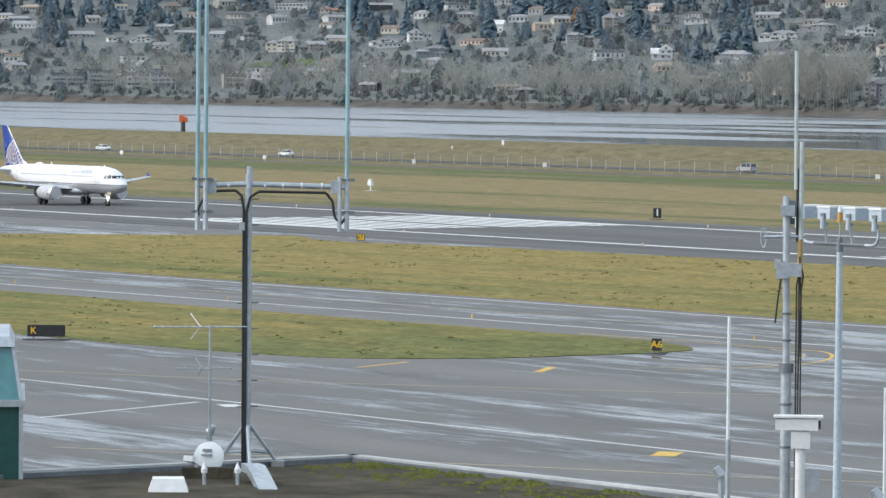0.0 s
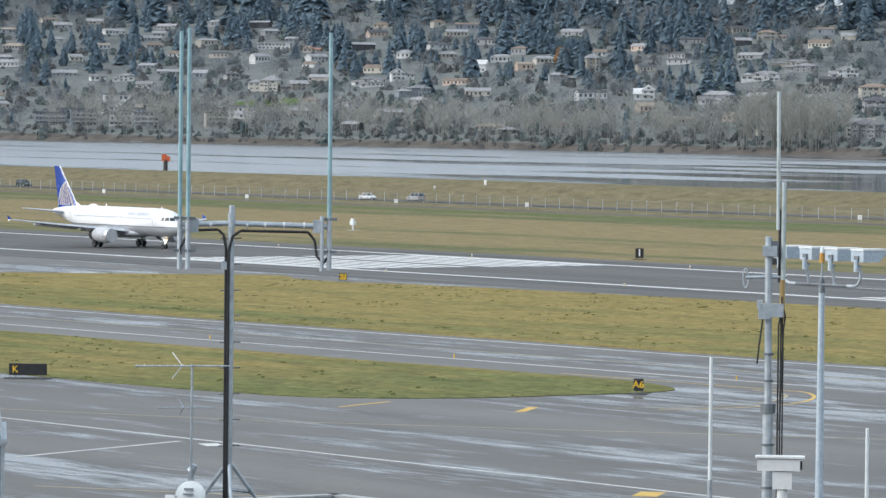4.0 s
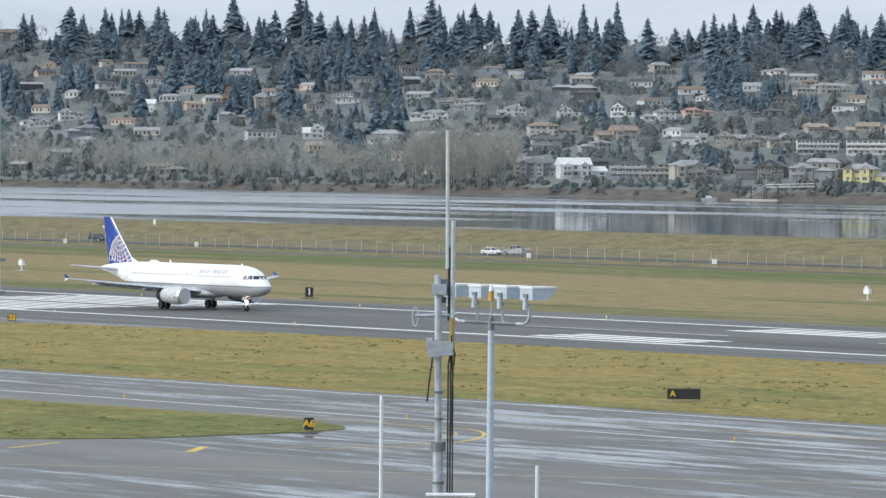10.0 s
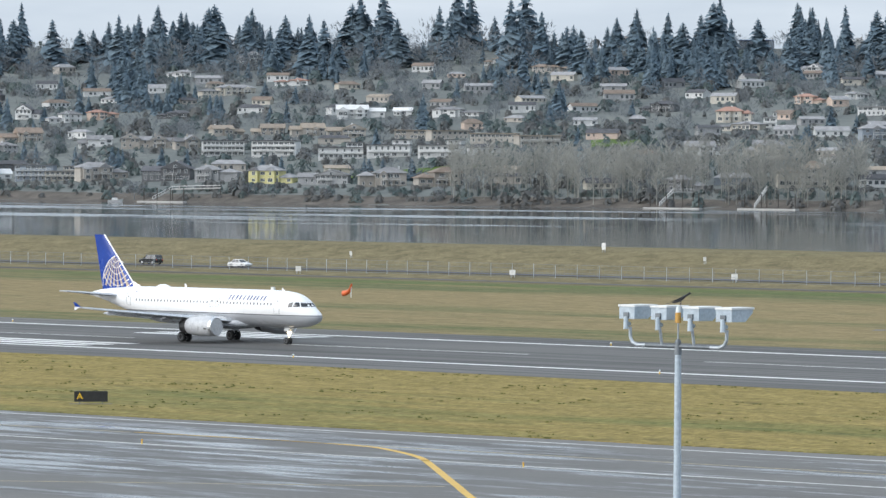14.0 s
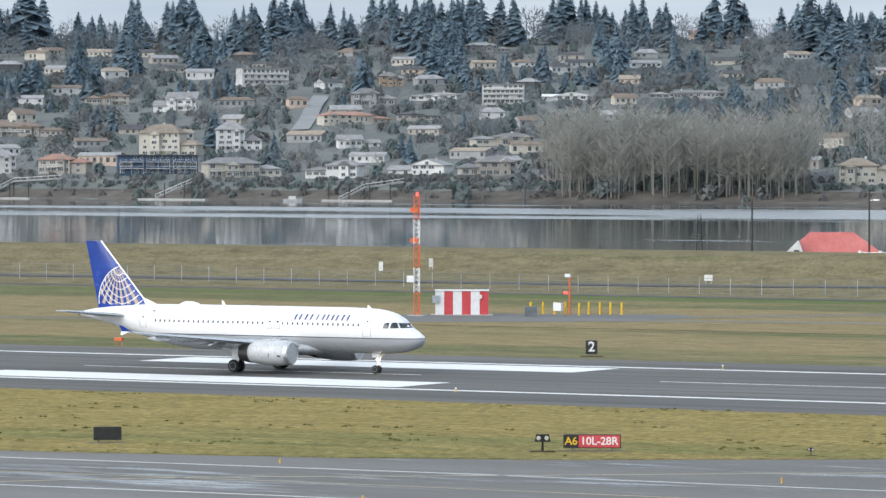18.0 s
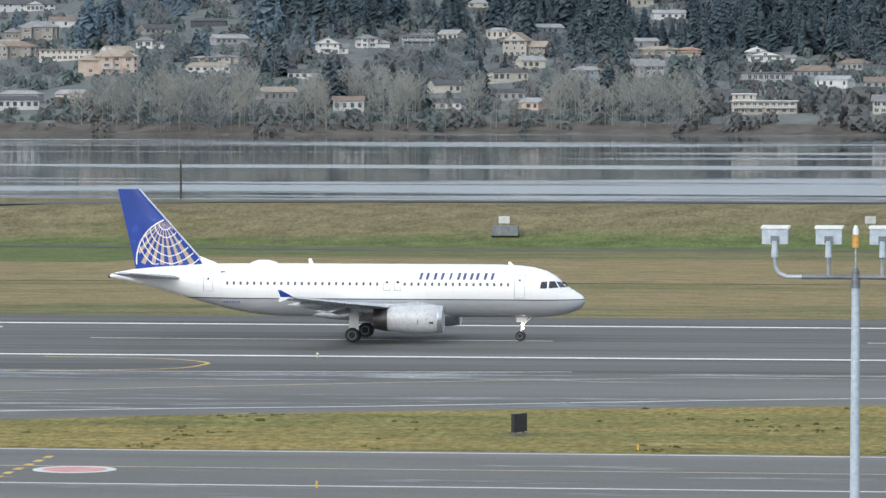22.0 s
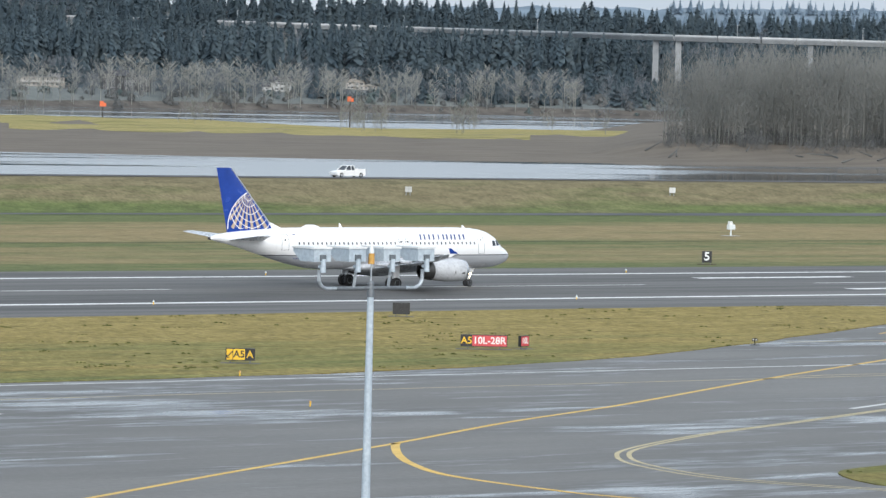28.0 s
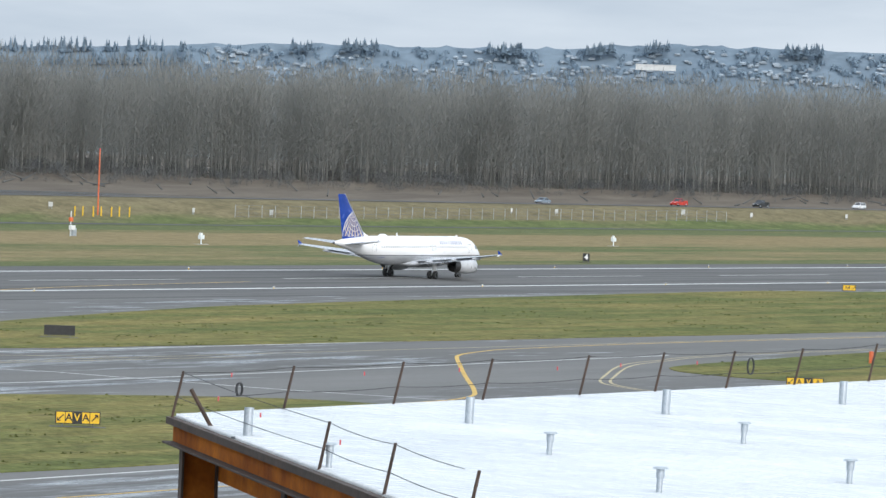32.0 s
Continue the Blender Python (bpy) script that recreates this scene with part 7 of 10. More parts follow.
def make_house(turn, reach, wide, tall, code, skew):
    rnd = random.Random(int(turn * 1000) + int(reach))
    wall, roof, shape = code
    z = hill_height(turn, reach)
    name = "apartment_block" if (wide > 30 and shape == "f") else "house"
    hs = thing(name, pose(*polar(turn, reach, z), 0, 0, -turn + skew),
               "%s house with a %s %s roof on the hillside" % (WALL_WORD[wall], SHAPE_WORD[shape], ROOF_WORD[roof]), "house", "hillside houses")
    taken.append((turn, reach, wide))
    wide *= 0.94
    half, foot = wide / 2, 7.0
    deep = min(13.0, max(7.0, 0.5 * wide))
    side = rnd.choice((-1, 1))

    def mass(x0, x1, y0, y1, top):
        return Geo().box(((x0 + x1) / 2, (y0 + y1) / 2, (top - foot) / 2), (x1 - x0, y1 - y0, top + foot))

    if shape == "f":
        low = tall - 0.5
        cut = None
        if tall > 7 and rnd.random() < 0.55:           # the top storey stands back over a part of the house
            low = tall - 3.2
            cut = sorted((side * half * rnd.uniform(0.1, 0.45), side * half * 0.98))
        part("wall", mass(-half, half, 0, deep, low), HOUSE_WALL[wall], hs)
        part("roof", Geo().box((0, deep / 2 - 0.4, low + 0.2), (wide + 1.0, deep + 1.8, 0.42)), ROOF[roof], hs, "thin flat roof with deep eaves")
        glaze(hs, rnd, -half + 0.4, half - 0.4, -0.02, 0.1, low, 0.08, 2.9)
        if cut:
            part("upper_wall", Geo().box(((cut[0] + cut[1]) / 2, deep / 2 + 0.8, low + 1.8), (cut[1] - cut[0], deep - 2.2, 2.8)), HOUSE_WALL[wall], hs)
            part("upper_roof", Geo().box(((cut[0] + cut[1]) / 2, deep / 2 + 0.5, low + 3.3), (cut[1] - cut[0] + 1.2, deep - 1.0, 0.36)), ROOF[roof], hs)
            glaze(hs, rnd, cut[0] + 0.3, cut[1] - 0.3, 1.88, low + 0.5, low + 3.1, 0.0, 2.6)
        if low > 5.5:
            for k in range(1, int(round(low / 3.2))):
                n = max(1, int(wide / 13))
                for j in range(n):
                    make_balcony(hs, -half + wide * j / n + 0.8, -half + wide * (j + 1) / n - 0.8, 0.0, k * low / round(low / 3.2))
        for k in range(max(1, int(wide / 14))):
            part("chimney", Geo().box((-half + (k + rnd.uniform(0.3, 0.7)) * wide / max(1, int(wide / 14)), deep * 0.6, low + 0.9), (0.8, 0.8, 1.2)), HOUSE_WALL["g"], hs)
        return
    rise = min({"g": 0.36, "h": 0.28}[shape] * tall, 4.6)
    eave = tall - rise
    share = rnd.uniform(0.56, 0.74) if wide > 15 else 1.0
    m0, m1 = sorted((side * half, side * half - side * wide * share))
    front_gable = shape == "g" and (m1 - m0) < 1.5 * deep and rnd.random() < 0.6
    part("wall", mass(m0, m1, 0, deep, eave), HOUSE_WALL[wall], hs)
    part("roof", roof_shell(m0, m1, 0, deep, eave, rise, "h" if shape == "h" else ("y" if front_gable else "x")), ROOF[roof], hs)
    if front_gable:
        gable_end(hs, "gable", m0 - 0.6, m1 + 0.6, -0.87, eave, rise, wall)
        part("window", window_mesh(1.8, 1.5, 2), WINDOW, hs).matrix_basis = pose((m0 + m1) / 2, -0.9, eave + rise * 0.3)
    bays = []
    if not front_gable and m1 - m0 > 9:
        for u in ((0.2, 0.75) if m1 - m0 > 17 and rnd.random() < 0.55 else (rnd.uniform(0.2, 0.75),)):
            w = rnd.uniform(0.22, 0.32) * (m1 - m0)
            c = m0 + u * (m1 - m0)
            c = min(max(c, m0 + w / 2), m1 - w / 2)
            top, out = eave - rnd.choice((0.0, 0.3, 0.9)), rnd.uniform(1.2, 2.4)
            bays.append((c - w / 2, c + w / 2))
            part("bay_wall", mass(c - w / 2, c + w / 2, -out, 1.0, top), HOUSE_WALL[wall], hs)
            part("bay_roof", roof_shell(c - w / 2, c + w / 2, -out, deep * 0.5, top, min(rise * 0.85, w * 0.42), "h" if shape == "h" and rnd.random() < 0.4 else "y", 0.55, 0.3), ROOF[roof], hs)
            if shape == "g" or rnd.random() < 0.6:
                gable_end(hs, "bay_gable", c - w / 2 - 0.4, c + w / 2 + 0.4, -out - 0.62, top, min(rise * 0.85, w * 0.42), wall)
            glaze(hs, rnd, c - w / 2 + 0.2, c + w / 2 - 0.2, -out - 0.02, 0.2, top, 0.0, 2.6)
    edges = [m0] + [e for bay in sorted(bays) for e in bay] + [m1]
    for x0, x1 in zip(edges[::2], edges[1::2]):
        if x1 - x0 > 1.6:
            glaze(hs, rnd, x0 + 0.2, x1 - 0.2, -0.02, 0.2, eave, 0.12)
    if share < 1.0:
        s0, s1 = sorted((-side * half, side * half - side * wide * share))
        low = max(2.7, eave * rnd.choice((0.5, 0.62, 0.8)))
        back = rnd.uniform(0.4, 2.0)
        part("wing_wall", mass(s0, s1, back, deep, low), HOUSE_WALL[wall], hs)
        part("wing_roof", roof_shell(s0, s1, back, deep, low, min(rise * 0.75, 3.0), "x" if shape == "g" else "h"), ROOF[roof], hs)
        glaze(hs, rnd, s0 + 0.3, s1 - 0.3, back - 0.02, 0.2, low, 0.12)
    if eave > 5.2 and rnd.random() < 0.6:
        x0 = m0 + (m1 - m0) * rnd.uniform(0.0, 0.4)
        make_balcony(hs, x0, x0 + (m1 - m0) * rnd.uniform(0.4, 0.6), -0.1 if not bays else -0.9, eave / max(1, round(eave / 3.2)))
    part("chimney", Geo().box((m0 + rnd.uniform(0.2, 0.8) * (m1 - m0), deep * 0.6, tall - 0.3), (1.0, 0.8, 1.9)), HOUSE_WALL[rnd.choice("wgt")], hs)


def street(rows):
    for turn, reach, wide, tall, code in rows:
        make_house(turn, reach, wide, tall, code, random.Random(int(turn * 777)).uniform(-20, 20))


street([(-59.48, 3658, 26, 13, "bdf"), (-59.08, 3621, 21, 13, "bdf"), (-58.64, 3593, 19, 14, "wdf"), (-58.33, 3571, 21, 13, "bdf"), (-57.49, 3528, 17, 13, "tdf"),
        (-58.91, 4046, 14, 6, "wgg"), (-58.61, 4029, 20, 7, "wgh"), (-58.37, 3939, 14, 7, "wgg"), (-56.95, 3803, 26, 12, "cgh"), (-55.63, 3797, 20, 7, "wgg"),
        (-55.26, 3835, 20, 10, "wgg"), (-56.82, 4227, 31, 6, "wwf"), (-52.37, 3434, 15, 8, "wwg"), (-49.83, 2971, 15, 12, "wgh")])
street([(-56.13, 4614, 52, 13, "tbh"), (-56.95, 4655, 47, 6, "wgf"), (-56.37, 4149, 16, 6, "trg"), (-56.56, 3802, 23, 8, "tgg"), (-55.65, 3817, 27, 7, "wgh"),
        (-55.11, 3676, 27, 9, "bgh"), (-54.33, 3853, 9, 10, "wwg"), (-52.91, 3781, 21, 12, "tgh"), (-52.36, 3427, 16, 11, "wwg"), (-51.58, 3365, 16, 6, "wgg"),
        (-53.34, 3671, 22, 7, "ggh"), (-57.24, 3943, 21, 7, "gdh"), (-57.89, 4684, 28, 7, "gdh"), (-51.96, 3752, 20, 5, "wgf"), (-51.52, 4171, 20, 6, "ggh")])
street([(-49.66, 2954, 26, 12, "ggh"), (-49.11, 2925, 31, 12, "wwg"), (-48.58, 2893, 25, 10, "bgf"), (-48.26, 2880, 20, 9, "cgf"), (-47.73, 2861, 32, 11, "tgh"),
        (-47.00, 2825, 31, 12, "ddg"), (-46.40, 2799, 27, 10, "ggh"), (-45.75, 2764, 28, 11, "ygh"), (-45.12, 2732, 31, 9, "ggg"), (-44.39, 2671, 28, 11, "tgh"),
        (-43.69, 2649, 27, 11, "tbh")])
street([(-49.48, 3332, 36, 9, "cbh"), (-49.48, 3218, 29, 10, "gdh"), (-48.70, 3236, 29, 10, "tbg"), (-48.95, 3143, 22, 8, "ggh"), (-47.84, 3119, 23, 8, "wgg"),
        (-47.36, 3074, 20, 10, "tgg"), (-47.02, 3061, 18, 9, "tgg"), (-46.73, 3045, 17, 9, "tgg"), (-46.31, 2980, 28, 10, "wdf"), (-45.71, 2954, 30, 10, "wdf"),
        (-44.90, 2890, 29, 10, "wdf"), (-44.33, 2884, 28, 11, "wdf"), (-43.72, 2860, 28, 11, "wdf")])
street([(-46.24, 3156, 23, 7, "ttg"), (-45.78, 3156, 23, 8, "ttg"), (-45.29, 3125, 23, 9, "ttg"), (-44.83, 3079, 26, 9, "ttg"), (-44.07, 3054, 22, 6, "ttf"),
        (-43.59, 3011, 26, 6, "ttf"), (-43.07, 2955, 31, 6, "ttf"), (-42.51, 2916, 28, 7, "ttf")])
street([(-44.66, 3258, 35, 9, "wwg"), (-44.16, 3280, 14, 6, "wwg"), (-43.53, 3249, 35, 7, "wgh"), (-49.29, 3470, 18, 9, "wdg"), (-48.66, 3444, 19, 11, "wdg"),
        (-48.20, 3380, 25, 9, "wgh"), (-47.73, 3383, 22, 7, "prh"), (-49.97, 3507, 22, 9, "wgg"), (-50.98, 3527, 30, 8, "wgh"), (-46.92, 3343, 24, 6, "ddh"),
        (-50.51, 3573, 25, 7, "ggh"), (-50.64, 3642, 30, 6, "tgh")])
street([(-50.24, 4149, 28, 11, "wwg"), (-50.85, 3944, 26, 8, "tbh"), (-46.34, 3986, 25, 9, "wgh"), (-46.24, 3546, 44, 8, "cgh"), (-45.35, 3908, 33, 9, "wgf"),
        (-45.50, 3615, 27, 6, "wrh"), (-44.48, 3895, 29, 9, "wgh"), (-43.36, 3850, 33, 8, "cbh"), (-42.73, 3826, 34, 12, "ygh"), (-43.02, 3721, 23, 7, "wbh"),
        (-41.54, 3783, 30, 9, "wbg"), (-42.38, 3637, 31, 7, "tbh"), (-40.83, 3760, 28, 8, "wbh"), (-46.85, 3789, 22, 6, "wgh"), (-48.69, 4119, 15, 4, "wwf"),
        (-45.97, 3874, 18, 9, "wgg"), (-45.43, 3816, 27, 5, "wgf")])
street([(-39.34, 2498, 28, 14, "cth"), (-37.68, 2485, 25, 11, "ggh"), (-36.94, 2431, 31, 13, "tgh"), (-35.76, 2403, 31, 13, "wgh"), (-34.87, 2383, 26, 10, "trh"),
        (-33.61, 2510, 33, 17, "cth"), (-33.72, 2363, 42, 10, "ndf"), (-40.50, 2782, 26, 9, "wgg"), (-39.85, 2746, 25, 11, "cgh"), (-40.19, 3073, 24, 10, "crh"),
        (-40.16, 2994, 33, 6, "cgh"), (-39.75, 3013, 9, 10, "wgf"), (-38.41, 2864, 26, 10, "bgh"), (-38.38, 3055, 38, 6, "wgf"), (-37.70, 2990, 30, 6, "wgf"),
        (-37.82, 2891, 26, 7, "tbh"), (-35.34, 2667, 47, 8, "tbh")])
street([(-36.96, 2720, 26, 4, "wgf"), (-33.52, 2856, 28, 12, "wgg"), (-34.32, 2932, 28, 8, "tbh"), (-39.30, 3199, 20, 7, "prh"), (-38.69, 3225, 16, 5, "wgh"),
        (-38.74, 3702, 16, 8, "wgg"), (-39.28, 3552, 18, 8, "wgg"), (-39.94, 3734, 27, 6, "bnf"), (-33.39, 3562, 35, 7, "wgf"), (-36.60, 2976, 5, 3, "wwf"),
        (-40.77, 2508, 21, 9, "ggh"), (-41.11, 3190, 26, 8, "ddh")])
street([(-32.74, 2523, 25, 16, "wgh"), (-32.43, 3014, 33, 11, "wgf"), (-32.67, 2336, 40, 10, "cgh"), (-31.65, 2304, 28, 9, "wgh"), (-31.30, 2500, 23, 7, "wgg"),
        (-31.32, 2686, 43, 7, "crh"), (-31.14, 2820, 28, 11, "ggh"), (-30.91, 3019, 16, 9, "ogh"), (-29.58, 2797, 26, 12, "wgf"), (-28.84, 2817, 29, 5, "wwg"),
        (-29.75, 2278, 28, 10, "tgh"), (-30.63, 2322, 31, 8, "wgg"), (-29.55, 2466, 33, 7, "cgh"), (-30.42, 2869, 31, 5, "wgh"), (-29.75, 3268, 32, 7, "ggh"),
        (-33.41, 3563, 34, 5, "wgf"), (-30.57, 2717, 29, 5, "tdh")])
street([(-25.16, 2157, 31, 12, "cth"), (-24.08, 2168, 33, 12, "cth"), (-22.86, 2161, 29, 10, "bgh"), (-21.82, 2161, 20, 9, "otf"), (-20.93, 2157, 18, 9, "wgh"),
        (-23.64, 2423, 30, 11, "cgh"), (-24.47, 2435, 30, 9, "ddg"), (-22.52, 2405, 31, 10, "trf"), (-21.75, 2425, 16, 8, "bgf"), (-21.04, 2458, 18, 5, "wgh"),
        (-23.71, 2718, 31, 7, "wgh"), (-22.71, 2700, 19, 12, "crh"), (-22.10, 2709, 28, 6, "wdf"), (-27.14, 3391, 27, 8, "prh"), (-27.37, 2805, 47, 5, "ggh"),
        (-28.12, 2274, 40, 4, "gdf")])
street([(-20.79, 2151, 29, 9, "wgh"), (-19.64, 2156, 32, 10, "wgh"), (-18.59, 2161, 33, 11, "cth"), (-17.50, 2174, 32, 9, "ccf"), (-18.76, 2454, 54, 11, "wdg"),
        (-18.15, 2656, 35, 12, "wwg"), (-17.18, 2422, 14, 11, "wdg"), (-16.46, 2415, 17, 13, "gdg"), (-15.70, 2414, 25, 14, "crh"), (-19.71, 2545, 34, 9, "bgh"),
        (-19.75, 2467, 22, 6, "bgh"), (-21.08, 2464, 19, 4, "wbg"), (-21.75, 2437, 18, 7, "ggh"), (-19.24, 2692, 29, 5, "wgf"), (-17.58, 2432, 17, 7, "wgg"),
        (-17.04, 2729, 36, 4, "wgf")])
street([(-14.59, 2435, 21, 13, "cgg"), (-14.36, 2185, 31, 11, "wgh"), (-13.39, 2187, 34, 11, "wgh"), (-14.43, 2628, 32, 16, "tth"), (-13.85, 2753, 15, 8, "wwg"),
        (-13.48, 2540, 44, 11, "ggh"), (-12.77, 2468, 56, 10, "ggh"), (-13.14, 2795, 21, 9, "wgg"), (-11.69, 2653, 31, 11, "tgh"), (-11.79, 2510, 33, 9, "tbh"),
        (-11.28, 2465, 29, 6, "ctf"), (-10.74, 2372, 29, 13, "pth"), (-11.89, 2878, 55, 8, "wdg"), (-12.63, 2814, 15, 8, "obg")])
street([(-10.27, 2544, 16, 6, "wgh"), (-8.08, 2516, 18, 9, "wgg"), (-7.05, 2583, 20, 9, "bgf"), (-5.79, 2523, 24, 13, "ttg"), (-4.27, 2354, 15, 8, "ggg"),
        (-5.05, 2363, 15, 6, "bgh"), (-2.98, 2500, 10, 6, "wwg"), (-2.84, 2331, 25, 5, "ggf"), (-2.90, 2133, 31, 9, "cwf"), (-7.59, 2561, 19, 7, "wgh"),
        (-3.86, 2523, 19, 5, "trh"), (-9.49, 2423, 26, 4, "tgh")])
street([(-1.01, 2119, 47, 11, "cgg"), (1.53, 2332, 18, 6, "ggf"), (1.40, 2436, 10, 9, "crh"), (3.00, 2496, 33, 9, "tth"), (3.16, 2393, 27, 7, "wgh"),
        (3.84, 2557, 30, 7, "wth"), (4.82, 2588, 19, 8, "wgh"), (4.97, 2491, 14, 6, "tnh"), (1.87, 2144, 23, 5, "wwf"), (2.21, 2712, 42, 11, "ggh"),
        (5.32, 2646, 13, 8, "wgg"), (5.66, 2477, 18, 9, "bgh"), (-2.81, 2480, 26, 6, "wgg"), (-4.02, 2518, 33, 6, "tth"), (-4.32, 2366, 14, 8, "wgg")])
street([(7.08, 2302, 20, 9, "wwg"), (7.77, 2325, 23, 11, "wgg"), (7.21, 2648, 29, 9, "cth"), (6.16, 2620, 12, 7, "wgh"), (9.24, 2562, 46, 11, "tth"),
        (13.82, 2720, 30, 7, "wwf"), (11.65, 2666, 20, 7, "trh"), (12.59, 2722, 35, 6, "crh"), (14.93, 2776, 30, 13, "wth"), (15.78, 2737, 34, 12, "tth"),
        (16.45, 2730, 29, 12, "wgg"), (10.23, 2792, 21, 10, "wgh"), (11.77, 2896, 21, 7, "wgf"), (18.08, 2865, 21, 10, "ggh"), (18.59, 2672, 41, 8, "wgh"),
        (12.65, 2915, 24, 14, "wgh")])
street([(30.97, 3291, 40, 8, "wgh"), (28.53, 3170, 32, 15, "wgh"), (26.53, 3310, 24, 10, "wgg"), (26.87, 3491, 19, 9, "wgf"), (34.56, 3685, 32, 10, "ggf"),
        (24.80, 3172, 30, 9, "ggh"), (29.94, 4200, 35, 7, "wgf"), (37.40, 3832, 24, 12, "wdg"), (34.57, 3680, 40, 8, "tgf"), (35.60, 3693, 40, 16, "ddh"),
        (38.41, 3912, 28, 9, "tth")])
# smaller houses between them, too far and too many to tell apart
small = {}
for k in range(9000):
    if len(taken) > 640:
        break
    t = RND.uniform(-62, 22)
    a, b = bank_reach(t), ridge_reach(t)
    q = RND.uniform(0.05, 0.86) if t < -4 else RND.uniform(0.05, 0.34)
    r = a + (b - a) * q
    if (t > -26 and RND.random() < 0.6) or any(abs(t - t2) * 45 < 13 + w2 / 2 and abs(r - r2) < 45 for t2, r2, w2 in taken):
        continue
    w, d, e = RND.uniform(11, 22), RND.uniform(8, 11), RND.uniform(2.8, 5.2)
    top = e + RND.uniform(1.6, 2.8)
    o, hip = 0.6, RND.choice((0.0, 0.0, 4.0))
    m = pose(*polar(t, r, hill_height(t, r)), 0, 0, -t + RND.uniform(-40, 40))
    def put(key, pts, faces):
        small.setdefault(key, Geo()).add([tuple(m @ Vector(p)) for p in pts], faces)
    cube = [(0, 1, 2, 3), (4, 5, 6, 7), (0, 1, 5, 4), (1, 2, 6, 5), (2, 3, 7, 6), (3, 0, 4, 7)]
    wall = RND.choice("wwwgggttbdccp")
    put("wall_" + wall, [(sx * w / 2, y, z) for z in (-5, e) for sx, y in ((-1, 0), (1, 0), (1, d), (-1, d))], cube)
    if not hip:
        put("wall_" + wall, [(sx * w / 2, y, z) for sx in (-1, 1) for y, z in ((0, e), (d, e), (d / 2, top - 0.3))], [(0, 1, 2), (3, 4, 5)])
    put("roof_" + RND.choice("ggggddbbt"), [(-w / 2 - o, -o, e - 0.1), (w / 2 + o, -o, e - 0.1), (w / 2 + o, d + o, e - 0.1), (-w / 2 - o, d + o, e - 0.1), (-w / 2 - o + hip, d / 2, top), (w / 2 + o - hip, d / 2, top)],
        [(0, 1, 5, 4), (2, 3, 4, 5), (3, 2, 1, 0)] + ([(1, 2, 5), (3, 0, 4)] if hip else []))
    for i in range(int(w / 3.2)):
        if RND.random() < 0.8:
            x, hw = -w / 2 + (i + 0.5) * w / int(w / 3.2), RND.uniform(0.5, 1.1)
            put("pane", [(x - hw, -0.05, e * 0.35), (x + hw, -0.05, e * 0.35), (x + hw, -0.05, e * 0.8), (x - hw, -0.05, e * 0.8)], [(0, 1, 2, 3)])
    taken.append((t, r, w))
far_houses = thing("hillside_cottages", pose(0, 0, 0), "small pale and grey houses scattered over the hillside", "houses")
tagged(far_houses, kind="stuff")
for key, geo in sorted(small.items()):
    name, _, code = key.partition("_")
    tagged(part({"wall": "walls", "roof": "roofs", "pane": "panes"}[name], geo, WINDOW if name == "pane" else (HOUSE_WALL if name == "wall" else ROOF)[code], far_houses), kind="stuff")
for t, r, ry, name in ((-27.4, 2390, 16, "hill_road"), (-58.9, 3690, 40, "hill_road"), (-38.2, 2460, 14, "hill_road"), (-23.8, 3000, 8, "hill_road")):
    pts = [polar(t + u * 0.008 * ry / 10, r + u * 14) for u in range(0, 16)]
    v = []
    for i, (x, y, _) in enumerate(pts):
        tt, rr = t + i * 0.008 * ry / 10, r + i * 14
        for s in (-1, 1):
            v.append((x + s * 5, y, hill_height(tt, rr) + 0.9))
    ob = part(name, Geo().add(v, [(2 * i, 2 * i + 1, 2 * i + 3, 2 * i + 2) for i in range(len(pts) - 1)]), CONCRETE, None)
    tagged(ob, "pale street climbing the hillside", "road", kind="structure")
STREET = surface("pale_worn_street", (0.19, 0.20, 0.205), (0.25, 0.255, 0.26), (0.8, 0.9), 0.05, fine=12)
STREET_TURN, STREET_FROM, STREET_TO = -32.02, 2640, 2905
sv = []
for i in range(25):
    r = STREET_FROM + (STREET_TO - STREET_FROM) * i / 24
    for o in (-5.0, 5.0):
        t = STREET_TURN + 0.26 * i / 24 + math.degrees(o / r)
        sv.append(polar(t, r, hill_height(t, r) + 0.7))
tagged(part("hill_street", Geo().add(sv, [(2 * i, 2 * i + 1, 2 * i + 3, 2 * i + 2) for i in range(24)]), STREET, None), "pale straight street climbing the hillside", "road", kind="structure")
LAWN = surface("green_lawn", (0.07, 0.115, 0.03), (0.11, 0.16, 0.045), (0.9, 1.0), 0.1, spec=0.1)
for t, r, w, dd in ((-56.9, 3700, 50, 60), (-41.5, 2900, 40, 50), (-20.0, 2560, 45, 50), (-21.9, 3000, 60, 120), (1.2, 2300, 30, 60), (15.8, 2620, 90, 40), (17.5, 2680, 120, 50), (-44.5, 2780, 150, 30), (-13.0, 2260, 60, 25)):
    v = []
    for i in range(7):
        for j in range(7):
            tt, rr = t + math.degrees((i / 6 - 0.5) * w / r), r + (j / 6 - 0.5) * dd
            v.append(polar(tt, rr, hill_height(tt, rr) + 0.5))
    ob = part("lawn", Geo().add(v, [(7 * i + j, 7 * i + 7 + j, 7 * i + 8 + j, 7 * i + 1 + j) for i in range(6) for j in range(6)]), LAWN, None)
    tagged(ob, "green lawn between hillside houses", "grass", kind="structure")


